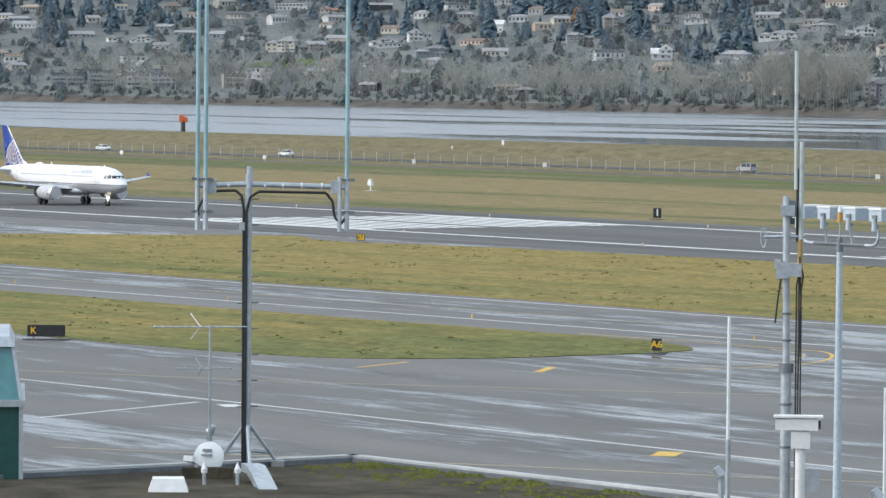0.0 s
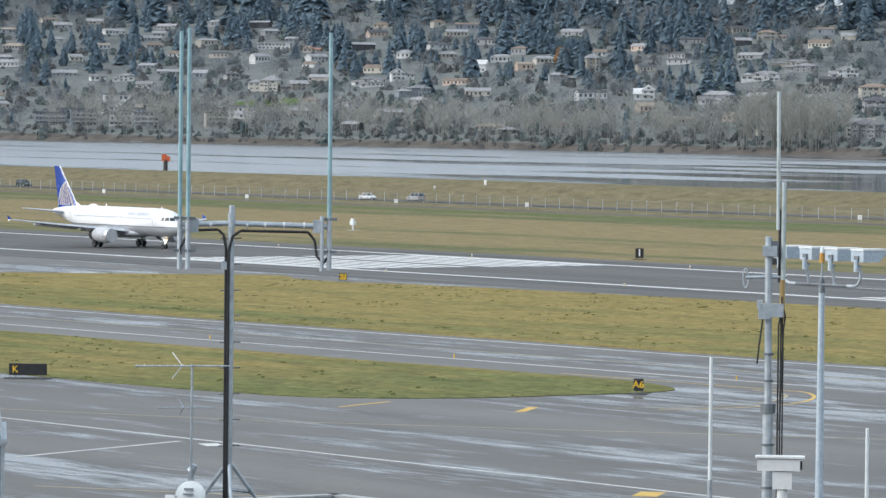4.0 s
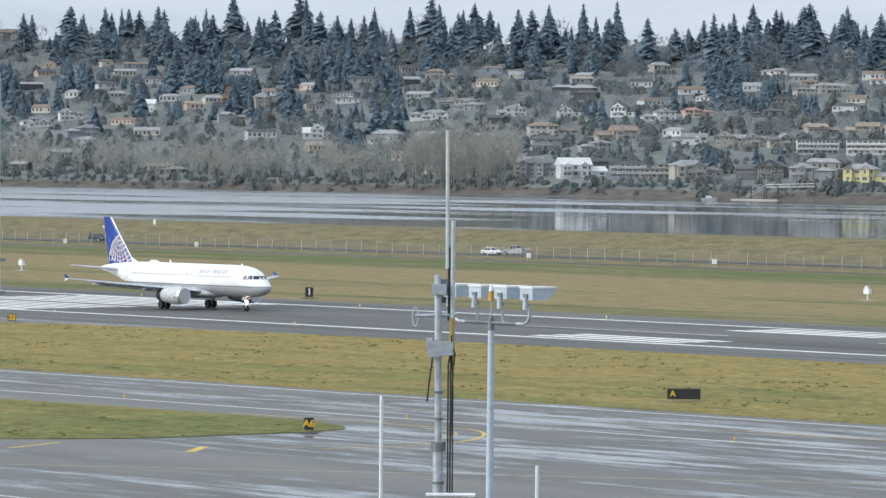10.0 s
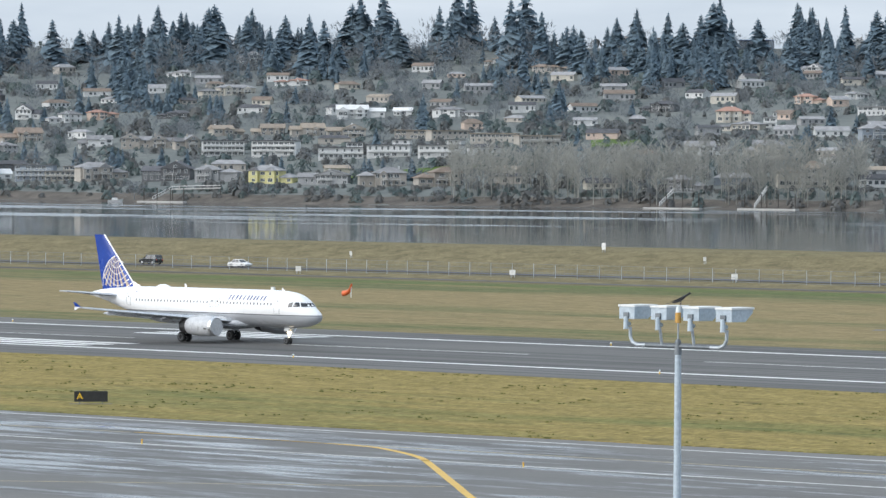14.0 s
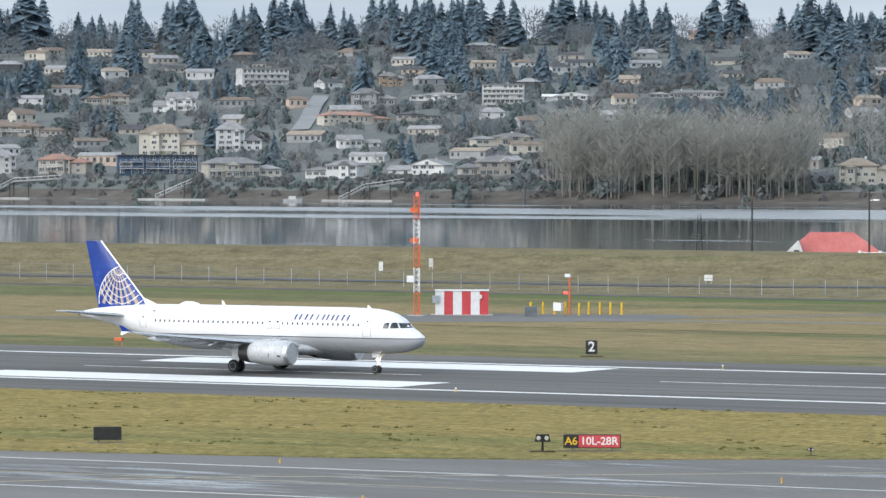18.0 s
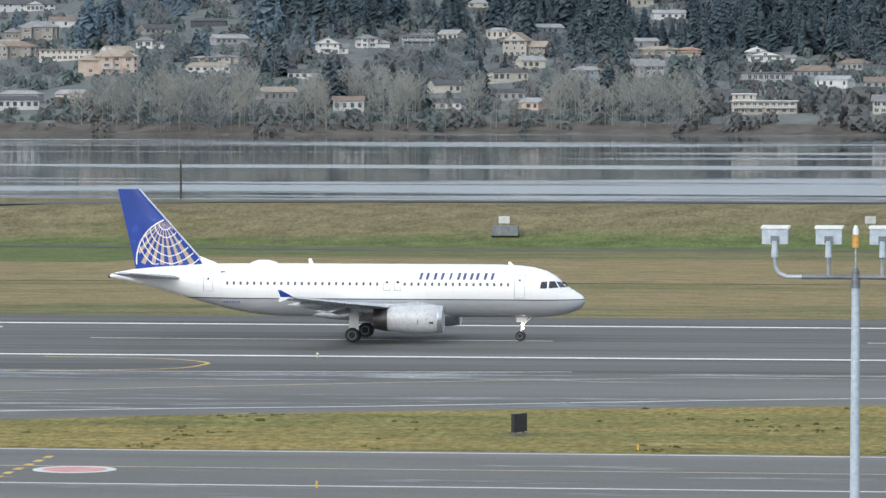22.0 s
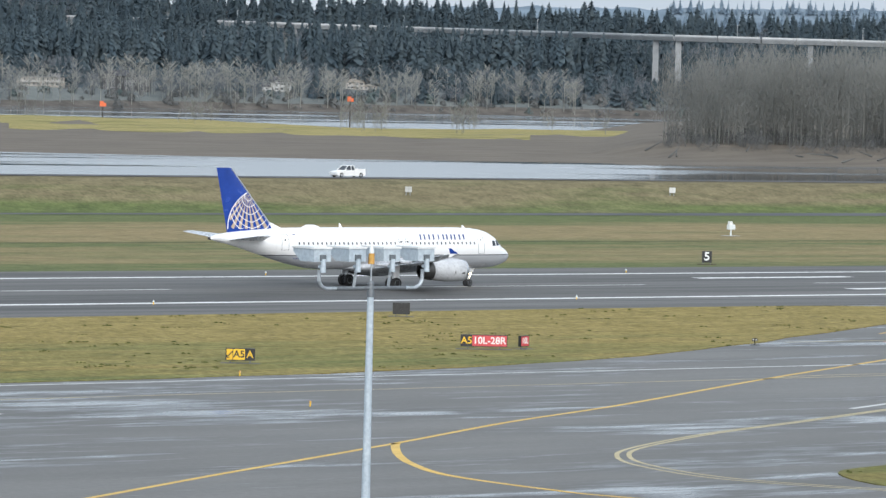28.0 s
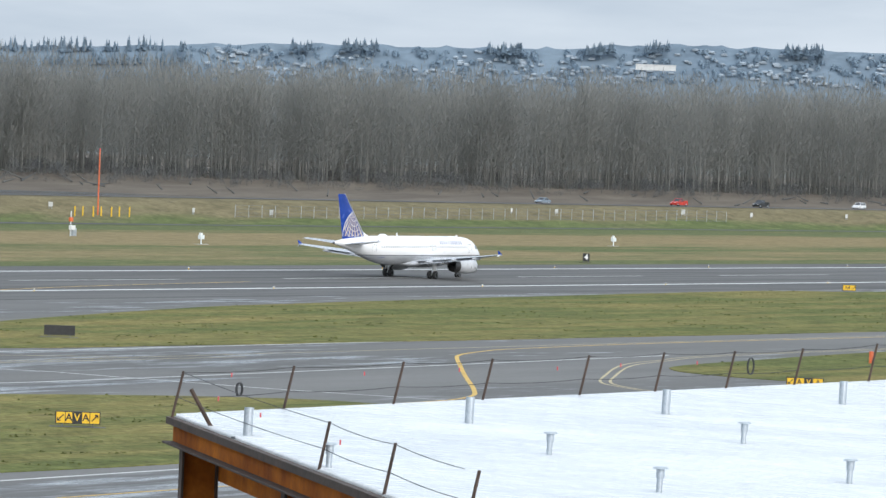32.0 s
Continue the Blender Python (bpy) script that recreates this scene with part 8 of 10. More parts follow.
# ---- the far bank: trees ----
def conifer_proto(seed, boughs=112):
    """A full fir, one unit tall: a dark core under shingled, drooping boughs."""
    r = random.Random(seed)
    v = [(0.10 * math.cos(1.2566 * k), 0.10 * math.sin(1.2566 * k), 0.05) for k in range(5)] + [(0, 0, 0.97)]
    f = [(k, (k + 1) % 5, 5) for k in range(5)]
    girth = r.uniform(0.85, 1.15)
    lean = [(r.uniform(0, 6.28), r.uniform(0.0, 0.25)) for _ in range(2)]
    for k in range(boughs):
        u = r.random() ** 1.15 if k % 3 else ((k + r.random()) / boughs) ** 1.12
        z = 0.05 + 0.93 * u
        a = r.uniform(0, 6.283)
        lump = 1.0 + sum(g * math.cos(a - h) for h, g in lean) * (1 - u)
        rad = (0.205 * (1 - u) ** 0.85 + 0.010) * girth * lump * r.uniform(0.72, 1.18)
        w = 0.46 * rad + 0.008
        c, s = math.cos(a), math.sin(a)
        base = Vector((0.28 * rad * c, 0.28 * rad * s, z + 0.30 * rad))
        side = Vector((-s, c, r.uniform(-0.3, 0.3))) * w
        n = len(v)
        v += [tuple(base + side), tuple(base - side), (rad * c, rad * s, z - rad * r.uniform(0.15, 0.5))]
        f.append((n, n + 1, n + 2))
    v += [(0.012, 0, 0.90), (-0.006, 0.01, 0.90), (-0.006, -0.01, 0.90), (0, 0, 1.0)]
    n = len(v) - 4
    f += [(n, n + 1, n + 3), (n + 1, n + 2, n + 3), (n + 2, n, n + 3)]
    return np.array(v), np.array(f)


def crown_proto(seed, leaves, long, thin, low=0.15, wide=0.36, up=0.5, stem=0.02, fan=0.0):
    """A rounded crown of small slips round a thin stem; thin, long slips read as bare twigs.
    fan: how far the slips follow the boughs that spread from the trunk."""
    r = random.Random(seed)
    v = [(-stem, 0, 0), (stem, stem / 2, 0), (0, -stem, 0), (0, 0, 0.85)]
    f = [(0, 1, 3), (1, 2, 3), (2, 0, 3)]
    mid, half = (1 + low) / 2, (1 - low) / 2
    lobes = [(r.uniform(0, 6.28), r.uniform(0.75, 1.2)) for _ in range(3)]
    for k in range(leaves):
        a, b, q = r.uniform(0, 6.283), math.asin(r.uniform(-0.95, 1.0)), r.random() ** 0.4
        lump = max(g * (0.8 + 0.25 * math.cos(a - h)) for h, g in lobes)
        out = Vector((math.cos(a) * math.cos(b), math.sin(a) * math.cos(b), math.sin(b)))
        p = Vector((wide * lump * q * out.x, wide * lump * q * out.y, mid + half * 0.9 * q * out.z))
        stray = Vector((r.uniform(-1, 1), r.uniform(-1, 1), r.uniform(-1, 1) + up)) * (1 - fan)
        d = (out * 0.6 + stray + (p - Vector((0, 0, low * 0.5))).normalized() * 1.6 * fan).normalized() * long * r.uniform(0.6, 1.3)
        e = d.cross(Vector((r.uniform(-1, 1), r.uniform(-1, 1), r.uniform(-1, 1)))).normalized() * thin * r.uniform(0.6, 1.3)
        n = len(v)
        v += [tuple(p - e), tuple(p + e), tuple(p + d)]
        f.append((n, n + 1, n + 2))
    return np.array(v), np.array(f)


def shrub_proto(seed, leaves):
    """A low dense bush: leaf sprays that lie over a rounded body like shingles."""
    r = random.Random(seed)
    v, f = [], []
    lobes = [(r.uniform(0, 6.28), r.uniform(0.1, 0.35)) for _ in range(3)]
    for k in range(leaves):
        a, u = 2.4 * k + r.uniform(-0.5, 0.5), (k + r.random()) / leaves
        lump = 1.0 + sum(g * math.cos(2 * (a - h)) for h, g in lobes)
        rad = 0.40 * lump * math.sqrt(max(0.02, 1 - (u * 1.02 - 0.25) ** 2 / 0.66)) * r.uniform(0.8, 1.12)
        c, s = math.cos(a), math.sin(a)
        w = 0.13 * r.uniform(0.7, 1.2)
        z = 0.92 * u
        n = len(v)
        v += [(rad * 0.72 * c - w * s, rad * 0.72 * s + w * c, z + 0.14), (rad * 0.72 * c + w * s, rad * 0.72 * s - w * c, z + 0.13), (rad * c, rad * s, z - 0.12)]
        f.append((n, n + 1, n + 2))
    return np.array(v), np.array(f)


def bare_proto(seed, limbs=13, twigs=11, spread=0.17, start=0.25, stout=1.0, fine=1.0):
    """A leafless tree, one unit tall: trunk, limbs and a haze of fine twigs."""
    r = random.Random(seed)
    v, f = [], []

    def sliver(p, q, w0, w1=0.0):
        p, q = Vector(p), Vector(q)
        s = (q - p).cross(Vector((r.uniform(-1, 1), r.uniform(-1, 1), r.uniform(-0.3, 0.3)))).normalized()
        k = len(v)
        if w1:
            v.extend([tuple(p - s * w0), tuple(p + s * w0), tuple(q + s * w1), tuple(q - s * w1)])
            f.extend([(k, k + 1, k + 2), (k, k + 2, k + 3)])
        else:
            v.extend([tuple(p - s * w0), tuple(p + s * w0), tuple(q)])
            f.append((k, k + 1, k + 2))

    top = (r.uniform(-0.02, 0.02), r.uniform(-0.02, 0.02), 0.9)
    for a in (0, 1):
        sliver((0, 0, 0), (top[0] * 0.5, top[1] * 0.5, 0.5), 0.010 * stout, 0.007 * stout)
        sliver((top[0] * 0.5, top[1] * 0.5, 0.5), top, 0.007 * stout, 0.002)
    for k in range(limbs):
        z = start + (0.88 - start) * (k + r.random()) / limbs
        a = r.uniform(0, 6.28)
        ln = spread * r.uniform(0.6, 1.15) * (1.15 - 0.65 * abs(z - 0.55) / 0.45)
        c, s = math.cos(a), math.sin(a)
        p = (0, 0, z)
        q = (ln * c, ln * s, z + ln * r.uniform(0.8, 1.5))
        sliver(p, q, 0.0045, 0.002)
        for j in range(twigs):
            u = r.uniform(0.25, 1.05)
            m = tuple(p[i] + (q[i] - p[i]) * u for i in range(3))
            b = a + r.uniform(-1.6, 1.6)
            tl = r.uniform(0.06, 0.13) * (0.5 + 0.5 * fine)
            e = (m[0] + tl * math.cos(b) * 0.75, m[1] + tl * math.sin(b) * 0.75, m[2] + tl * r.uniform(0.3, 1.1))
            sliver(m, e, r.uniform(0.0035, 0.0065) * fine)
    return np.array(v), np.array(f)


def planted(protos, spots, rnd):
    """Blocks for bulk(): every spot (x, y, z, height, width factor) gets one tree."""
    out = []
    for x, y, z, h, w in spots:
        v, f = protos[rnd.randrange(len(protos))]
        a = rnd.uniform(0, 6.28)
        c, s = math.cos(a), math.sin(a)
        m = np.array([[c * w, -s * w, 0], [s * w, c * w, 0], [0, 0, 1]]) * h
        out.append((v @ m.T + np.array([x, y, z]), f))
    return out


def foliage(name, dark, light, scale=0.05, spec=0.2, through_light=0.5):
    m, n, l, p = shader(name)
    g = n.new("ShaderNodeNewGeometry")
    big = noise_field(n, l, scale, (1, 1, 1), 4.0)
    c = ramp(n, l, blend(n, l, 0.16, big, g.outputs["Random Per Island"]), ((0.34, dark), (0.66, light)))
    l.new(c, p.inputs["Base Color"])
    leaf, both = n.new("ShaderNodeBsdfTranslucent"), n.new("ShaderNodeMixShader")
    l.new(c, leaf.inputs["Color"])           # thin leaves and twigs let a part of the light through
    both.inputs["Fac"].default_value = through_light
    l.new(p.outputs["BSDF"], both.inputs[1])
    l.new(leaf.outputs["BSDF"], both.inputs[2])
    l.new(both.outputs["Shader"], n["Material Output"].inputs["Surface"])
    p.inputs["Roughness"].default_value = 0.9
    p.inputs["Specular IOR Level"].default_value = spec
    return m


# haze is mixed into the tones from CONIFER to EVERGREEN: paler and bluer
CONIFER = foliage("hazed_conifer_needles", (0.150, 0.214, 0.268), (0.212, 0.276, 0.318), 0.045, 0.05, 0.32)
# the same needles with less haze in the colour, for the eastern slope
CONIFER_LESS_HAZE = foliage("less_hazed_conifer_needles", (0.080, 0.115, 0.140), (0.125, 0.160, 0.176), 0.045, 0.05, 0.28)
BARE = foliage("hazed_grey_brown_twigs", (0.158, 0.180, 0.202), (0.238, 0.250, 0.258), 0.03, 0.05, 0.45)
BRUSH = foliage("hazed_brown_brush", (0.116, 0.123, 0.127), (0.172, 0.172, 0.165), 0.04, 0.05, 0.25)
EVERGREEN = foliage("hazed_evergreen_leaves", (0.099, 0.133, 0.140), (0.152, 0.182, 0.170), 0.03, 0.05, 0.25)
WILLOW = foliage("pale_brown_willow_twigs", (0.31, 0.312, 0.292), (0.43, 0.42, 0.38), 0.03, 0.05, 0.5)
OCHRE = foliage("ochre_autumn_leaves", (0.28, 0.15, 0.06), (0.38, 0.21, 0.09), 0.03)

conifers = [conifer_proto(s) for s in range(5)]
bares = [bare_proto(s) for s in range(20, 25)]
rounds = [crown_proto(s, 105, 0.14, 0.012, 0.12, 0.34, 0.7, 0.014, 0.6) for s in range(30, 36)]
bushes = [shrub_proto(s, 46) for s in range(40, 46)]
rt = random.Random(99)


house_turn, house_reach, house_wide = (np.array(c) for c in zip(*taken))
house_foot = np.array([hill_height(t, r) for t, r in zip(house_turn, house_reach)])


def room_for(t, r, half):
    """How tall a tree may grow here without hiding the house or the street behind it."""
    if abs(t - STREET_TURN - 0.13) < 0.27 and STREET_FROM - 120 < r < STREET_TO + 10:
        return 1.0
    near = np.degrees((house_wide * 0.5 + half) / house_reach)
    hit = (np.abs(house_turn - t) < near) & (house_reach > r - 18) & (house_reach < r + 420)
    if not hit.any():
        return 99.0
    if (hit & (house_reach < r + 16)).any():
        return 0.0
    sight = 20.3 + (house_foot[hit] + 1.2 - 20.3) * r / house_reach[hit]
    return float(sight.min()) - hill_height(t, r)


def share_of_conifers(t, q):
    """How thickly conifers grow, by bearing and height on the slope."""
    if t < -47:
        return 0.62 if q > 0.42 else 0.16
    if t < -26:
        return (0.62 if q > 0.68 else 0.36) if q > 0.4 else 0.20
    if t < -6:
        return 0.70 if q > 0.42 else 0.16
    if t < 20:
        return 0.85 if q > 0.30 else 0.12
    return 0.95 if q > 0.10 else 0.35


spots_c, spots_b, spots_s, spots_r, spots_m = [], [], [], [], []
for k in range(29000):
    t = rt.uniform(-63, 48)
    q = rt.random() ** 0.85
    a, b = bank_reach(t), ridge_reach(t)
    r = a + (b - a) * q
    patch = noise.noise((t * 0.55, q * 4.0, 7.0))
    kind = rt.random()
    pc = share_of_conifers(t, q)
    x, y, _ = polar(t, r)
    z = hill_height(t, r) - 0.5
    room = room_for(t, r, 3.0)
    thick = 0.42 + 2.4 * patch if t < -9 else 0.75 + 0.8 * patch
    if kind < pc * max(0.0, thick) and room > 11 and q > 0.03:
        h = min(room, rt.uniform(15, 31) * (0.8 + 0.35 * q) * (float(np.interp(t, [-44, -38, -30, -15, -8], [1.0, 1.0, 0.98, 0.95, 1.0])) if q > 0.7 else 1.0))
        spots_c.append((x, y, z, h, rt.uniform(1.05, 2.1)))
    elif kind < pc * 0.5 + 0.30 and room > 5:
        h = min(room, rt.uniform(8, 18))
        spots_r.append((x, y, z, h, rt.uniform(1.2, 2.0)))
    elif room > 1.5:
        h = min(room * 1.1, rt.uniform(3, 9))
        (spots_s if rt.random() < 0.5 else spots_m).append((x, y, z, h, rt.uniform(1.1, 1.9)))
# skyline row
for k in range(1900):
    t = rt.uniform(-63, 50)
    r = ridge_reach(t) * rt.uniform(0.955, 1.0)
    big = noise.noise((t * 0.8, 2.0, 1.0))
    tall_here = float(np.interp(t, [-63, -44, -38, -30, -15, -8, 22, 30, 40], [1.2, 1.22, 1.15, 1.05, 0.95, 0.9, 1.0, 0.75, 0.6]))
    clump = noise.noise((t * 2.6, 5.0, 4.0)) + 0.6 * noise.noise((t * 7.0, 1.0, 9.0))
    h = rt.uniform(13, 38) * (1.0 + 0.5 * big) * tall_here
    x, y, _ = polar(t, r)
    if -46 < t < -8 and clump < -0.42:
        if rt.random() < 0.5:
            spots_r.append((x, y, hill_height(t, r) - 0.5, rt.uniform(6, 15), rt.uniform(1.2, 2.0)))
    elif rt.random() < 0.62:
        spots_c.append((x, y, hill_height(t, r) - 0.5, max(9, h), rt.uniform(1.3, 2.5)))
    else:
        spots_r.append((x, y, hill_height(t, r) - 0.5, max(8, h * 0.6), rt.uniform(1.2, 1.9)))
# groves of bare trees by the water: bearing from, to, count, heights, depth of the grove
for t0, t1, n, h0, h1, d0, d1 in ((-59.5, -50.2, 620, 13, 24, 10, 190), (-51.2, -49.9, 110, 22, 33, 10, 120), (-43.6, -38.6, 330, 17, 27, 8, 120), (-29.05, -25.9, 400, 20, 35, 8, 110),
                                  (-11.2, -3.6, 560, 10, 20, 8, 120), (-26.0, -23.5, 90, 15, 24, 130, 420), (-36.5, -31.0, 90, 8, 15, 10, 120), (24, 31, 150, 16, 26, 10, 160), (31, 41, 240, 18, 30, 5, 120)):
    for k in range(n):
        t = rt.uniform(t0, t1)
        r = bank_reach(t) + rt.uniform(d0, d1)
        h = rt.uniform(h0, h1)
        if t0 < -3 and h1 < 24:
            room = room_for(t, r, 1.5)
            if room < 6:
                continue
            h = min(h, room + 4)
        x, y, _ = polar(t, r)
        spots_b.append((x, y, hill_height(t, r) - 0.3, h, rt.uniform(0.9, 1.4)))
for k in range(900):                       # round bare trees low on the eastern shore
    t = rt.uniform(20, 42)
    r = bank_reach(t) + rt.uniform(25, 380)
    h = min(rt.uniform(9, 22), room_for(t, r, 2.0))
    if h > 4:
        x, y, _ = polar(t, r)
        spots_r.append((x, y, hill_height(t, r) - 0.4, h, rt.uniform(1.0, 1.7)))
for k in range(1500):                      # clipped hedges and shrubs above the shore
    t = rt.uniform(-61, -3.5)
    r = bank_reach(t) + rt.uniform(26, 40)
    x, y, _ = polar(t, r)
    spots_s.append((x, y, hill_height(t, r) - 0.3, rt.uniform(1.2, 2.6), rt.uniform(1.4, 2.4)))
spots_br = list(spots_m)
for k in range(2600):                      # low brown brush along the bank
    t = rt.uniform(-63, 42)
    deep = 170 if -4 < t < 22 else (70 if t < -8 else 120)
    r = bank_reach(t) + 6 + rt.random() * deep
    h = rt.uniform(2.0, 4.0) if not (-4 < t < 22) else rt.uniform(4, 11)
    h = min(h, room_for(t, r, 1.0))
    if h < 1.2:
        continue
    x, y, _ = polar(t, r)
    spots_br.append((x, y, hill_height(t, r) - 0.4, h, rt.uniform(1.2, 2.0)))


def woods(name, protos, spots, material, label, category):
    me = bulk(name, planted(protos, spots, rt), material)
    return tagged(part(name, me, material, None), label, category, kind="stuff")


for k in range(420):                       # tall firs before the approach to the bridge
    t = rt.uniform(32.5, 41.5)
    r = bank_reach(t) + rt.uniform(260, 520)
    x, y, _ = polar(t, r)
    z = hill_height(t, r) - 0.5
    e = 0.60 + 0.22 * noise.noise((t * 3.0, 0, 2.0)) + rt.uniform(-0.12, 0.14)
    spots_c.append((x, y, z, max(16, 20.3 + r * math.tan(radians(e)) - z), rt.uniform(0.8, 1.2)))
# where conifers take the darker tone with less painted haze
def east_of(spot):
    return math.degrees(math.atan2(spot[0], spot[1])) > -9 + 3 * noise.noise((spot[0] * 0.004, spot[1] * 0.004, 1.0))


woods("hillside_conifers", conifers, [p for p in spots_c if not east_of(p)], CONIFER, "conifers in a haze-blue tint over the hillside and skyline", "trees")
woods("hillside_firs", conifers, [p for p in spots_c if east_of(p)], CONIFER_LESS_HAZE, "dense conifers on the eastern hillside, tinted with less haze", "trees")
woods("hillside_bare_trees", bares, spots_b, WILLOW, "leafless grey-brown trees along the far bank", "trees")
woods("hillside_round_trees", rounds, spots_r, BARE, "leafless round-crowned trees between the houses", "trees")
woods("hillside_shrubs", bushes, spots_s, EVERGREEN, "dark evergreen shrubs between the houses", "shrubs")
woods("winter_brush", bushes, spots_br, BRUSH, "brown winter brush over the far bank and hillside", "shrubs")
ochre = thing("ochre_tree", pose(*polar(-53.35, 3830, hill_height(-53.35, 3830) - 0.5)), "tree in ochre leaf among the houses", "tree")
part("crown", bulk("crown", planted(bushes, [(0, 0, 0, 17, 0.9), (5, 0, 0, 13, 0.9)], rt), OCHRE), OCHRE, ochre)


# ---- sandbar, wooded island, bridge, distance ----
def bar_height(t, u):
    crest = float(np.interp(t, [16, 18, 22, 26, 29, 34, 36.5, 38.2, 39.2, 40.5, 44], [-5, -3.6, -2.4, -2.2, 1.0, 1.4, 1.2, -0.6, -0.9, 0.3, 0.8]))
    z = float(np.interp(u, [-60, 0, 60, 250, 450, 640, 760, 860], [-6, -3.55, -2.9, -2.4, -1.4, crest, crest - 0.4, -4.2]))
    return z + 0.35 * noise.noise((t * 1.2, u * 0.02, 4.0)) * smooth(u / 80)


def bar_shore(t):
    return float(np.interp(t, [16, 24, 34, 38, 44], [1260, 1205, 1200, 1150, 1120])) / math.cos(radians(t))


bt, bu = np.arange(16, 45.01, 0.5), [-60, 0, 10, 30, 60, 110, 180, 250, 330, 400, 450, 500, 560, 600, 640, 700, 760, 810, 860]
bv = [polar(t, bar_shore(t) + u, bar_height(t, u)) for t in bt for u in bu]
nb = len(bu)
bf = [(i * nb + k, i * nb + nb + k, i * nb + nb + k + 1, i * nb + k + 1) for i in range(len(bt) - 1) for k in range(nb - 1)]
tagged(part("sandbar", Geo().add(bv, bf), SAND, None, smooth=True), "long brown sandbar in the river", "sandbar", kind="structure")
STRAW = grass_material("straw_yellow_bar_grass", ((0.13, 0.13, 0.045), (0.20, 0.19, 0.07)), ((0.26, 0.22, 0.09), (0.36, 0.30, 0.13)), 0.45)
for t0, t1, u0, u1 in ((32.8, 44, 540, 780), (34.2, 40.5, 450, 545)):
    tt, uu = np.arange(t0, t1 + 0.01, 0.25), np.linspace(u0, u1, 9)
    v = [polar(t, bar_shore(t) + u + 45 * noise.noise((t * 1.7, u * 0.004, 2.0)) + 18 * noise.noise((t * 6.0, u * 0.01, 3.0)), bar_height(t, u) + 0.45 * smooth(min(i, 8 - i) / 2)) for t in tt for i, u in enumerate(uu)]
    tagged(part("bar_grass", Geo().add(v, [(i * 9 + k, i * 9 + 9 + k, i * 9 + 10 + k, i * 9 + 1 + k) for i in range(len(tt) - 1) for k in range(8)]), STRAW, None, smooth=True),
           "straw-yellow grass on the sandbar", "grass", kind="structure")

ISLE_TURN = [40.6, 41.5, 43, 46, 50, 54, 58, 62, 66, 72]
ISLE_REACH = [1690, 1600, 1585, 1600, 1590, 1640, 1740, 1900, 2100, 2500]


def isle_reach(t):
    return float(np.interp(t, ISLE_TURN, ISLE_REACH)) + 14 * noise.noise((t * 1.1, 0.0, 6.0))


def isle_height(t, u):
    z = float(np.interp(u, [-40, 0, 14, 45, 70, 120, 900], [-5.5, -3.52, -2.6, -0.6, 1.8, 2.6, 4.0]))
    end = smooth((t - 40.6) / 1.6)          # the western point runs out under water
    return -4.6 + (z + 4.6) * end + 0.7 * noise.noise((t * 2.0, u * 0.03, 8.0)) * smooth(u / 40) * end


it, iu = np.arange(40.6, 72.01, 0.4), [-40, 0, 6, 14, 28, 45, 58, 70, 95, 120, 300, 900]
iv = [polar(t, isle_reach(t) + u, isle_height(t, u)) for t in it for u in iu]
ni = len(iu)
tagged(part("island", Geo().add(iv, [(i * ni + k, i * ni + ni + k, i * ni + ni + k + 1, i * ni + k + 1) for i in range(len(it) - 1) for k in range(ni - 1)]), SAND, None, smooth=True),
       "low river island with a bare sandy bank", "island", kind="structure")
tall = [crown_proto(s, 240, 0.070, 0.0030, 0.05, 0.165, 1.25, 0.0075, 0.15) for s in range(60, 68)]
isle_trees, isle_brush = [], []
for k in range(2000):
    t = rt.uniform(42.0, 66)
    if t < 43.2 and rt.random() > (t - 41.8) / 1.4:
        continue
    u = 74 + rt.random() ** 1.7 * (240 if t > 43 else 120)
    r = isle_reach(t) + u
    x, y, _ = polar(t, r)
    h = float(np.interp(t, [41.5, 43, 46, 50, 56, 60, 66], [34, 37, 43, 47, 48, 50, 55])) * rt.uniform(0.82, 1.0) * (1.0 + 0.10 * noise.noise((t * 2.3, u * 0.02, 5.0)))
    isle_trees.append((x, y, isle_height(t, u) - 0.3, h, rt.uniform(0.8, 1.25)))
for k in range(1900):
    t = rt.uniform(42.1, 66)
    u = rt.uniform(40, 112)
    x, y, _ = polar(t, isle_reach(t) + u)
    isle_brush.append((x, y, isle_height(t, u) - 0.3, rt.uniform(1.8, 6.5) * smooth((u - 5) / 60), rt.uniform(1.1, 1.9)))
for k in range(700):                      # younger trees under and before them
    t = rt.uniform(42.3, 66)
    u = rt.uniform(66, 150)
    x, y, _ = polar(t, isle_reach(t) + u)
    isle_trees.append((x, y, isle_height(t, u) - 0.3, rt.uniform(12, 26), rt.uniform(1.3, 2.0)))
COTTON = foliage("bare_cottonwood_bark", (0.225, 0.228, 0.215), (0.315, 0.312, 0.288), 0.03)
bar_saplings = []
for t0, t1, n in ((38.15, 38.75, 26), (39.45, 39.85, 16), (33.5, 34.6, 12), (36.2, 36.9, 14), (40.6, 41.4, 10)):
    for k in range(n):
        t = rt.uniform(t0, t1)
        u = rt.uniform(560, 760)
        x, y, _ = polar(t, bar_shore(t) + u)
        bar_saplings.append((x, y, bar_height(t, u) - 0.3, rt.uniform(5, 15), rt.uniform(0.8, 1.3)))
woods("sandbar_saplings", bares, bar_saplings, COTTON, "thin leafless saplings on the sandbar", "trees")
woods("island_cottonwoods", tall, isle_trees, COTTON, "dense leafless cottonwoods on the island", "trees")
woods("island_brush", rounds, isle_brush, BRUSH, "dark brush at the foot of the island trees", "shrubs")
logs = Geo()
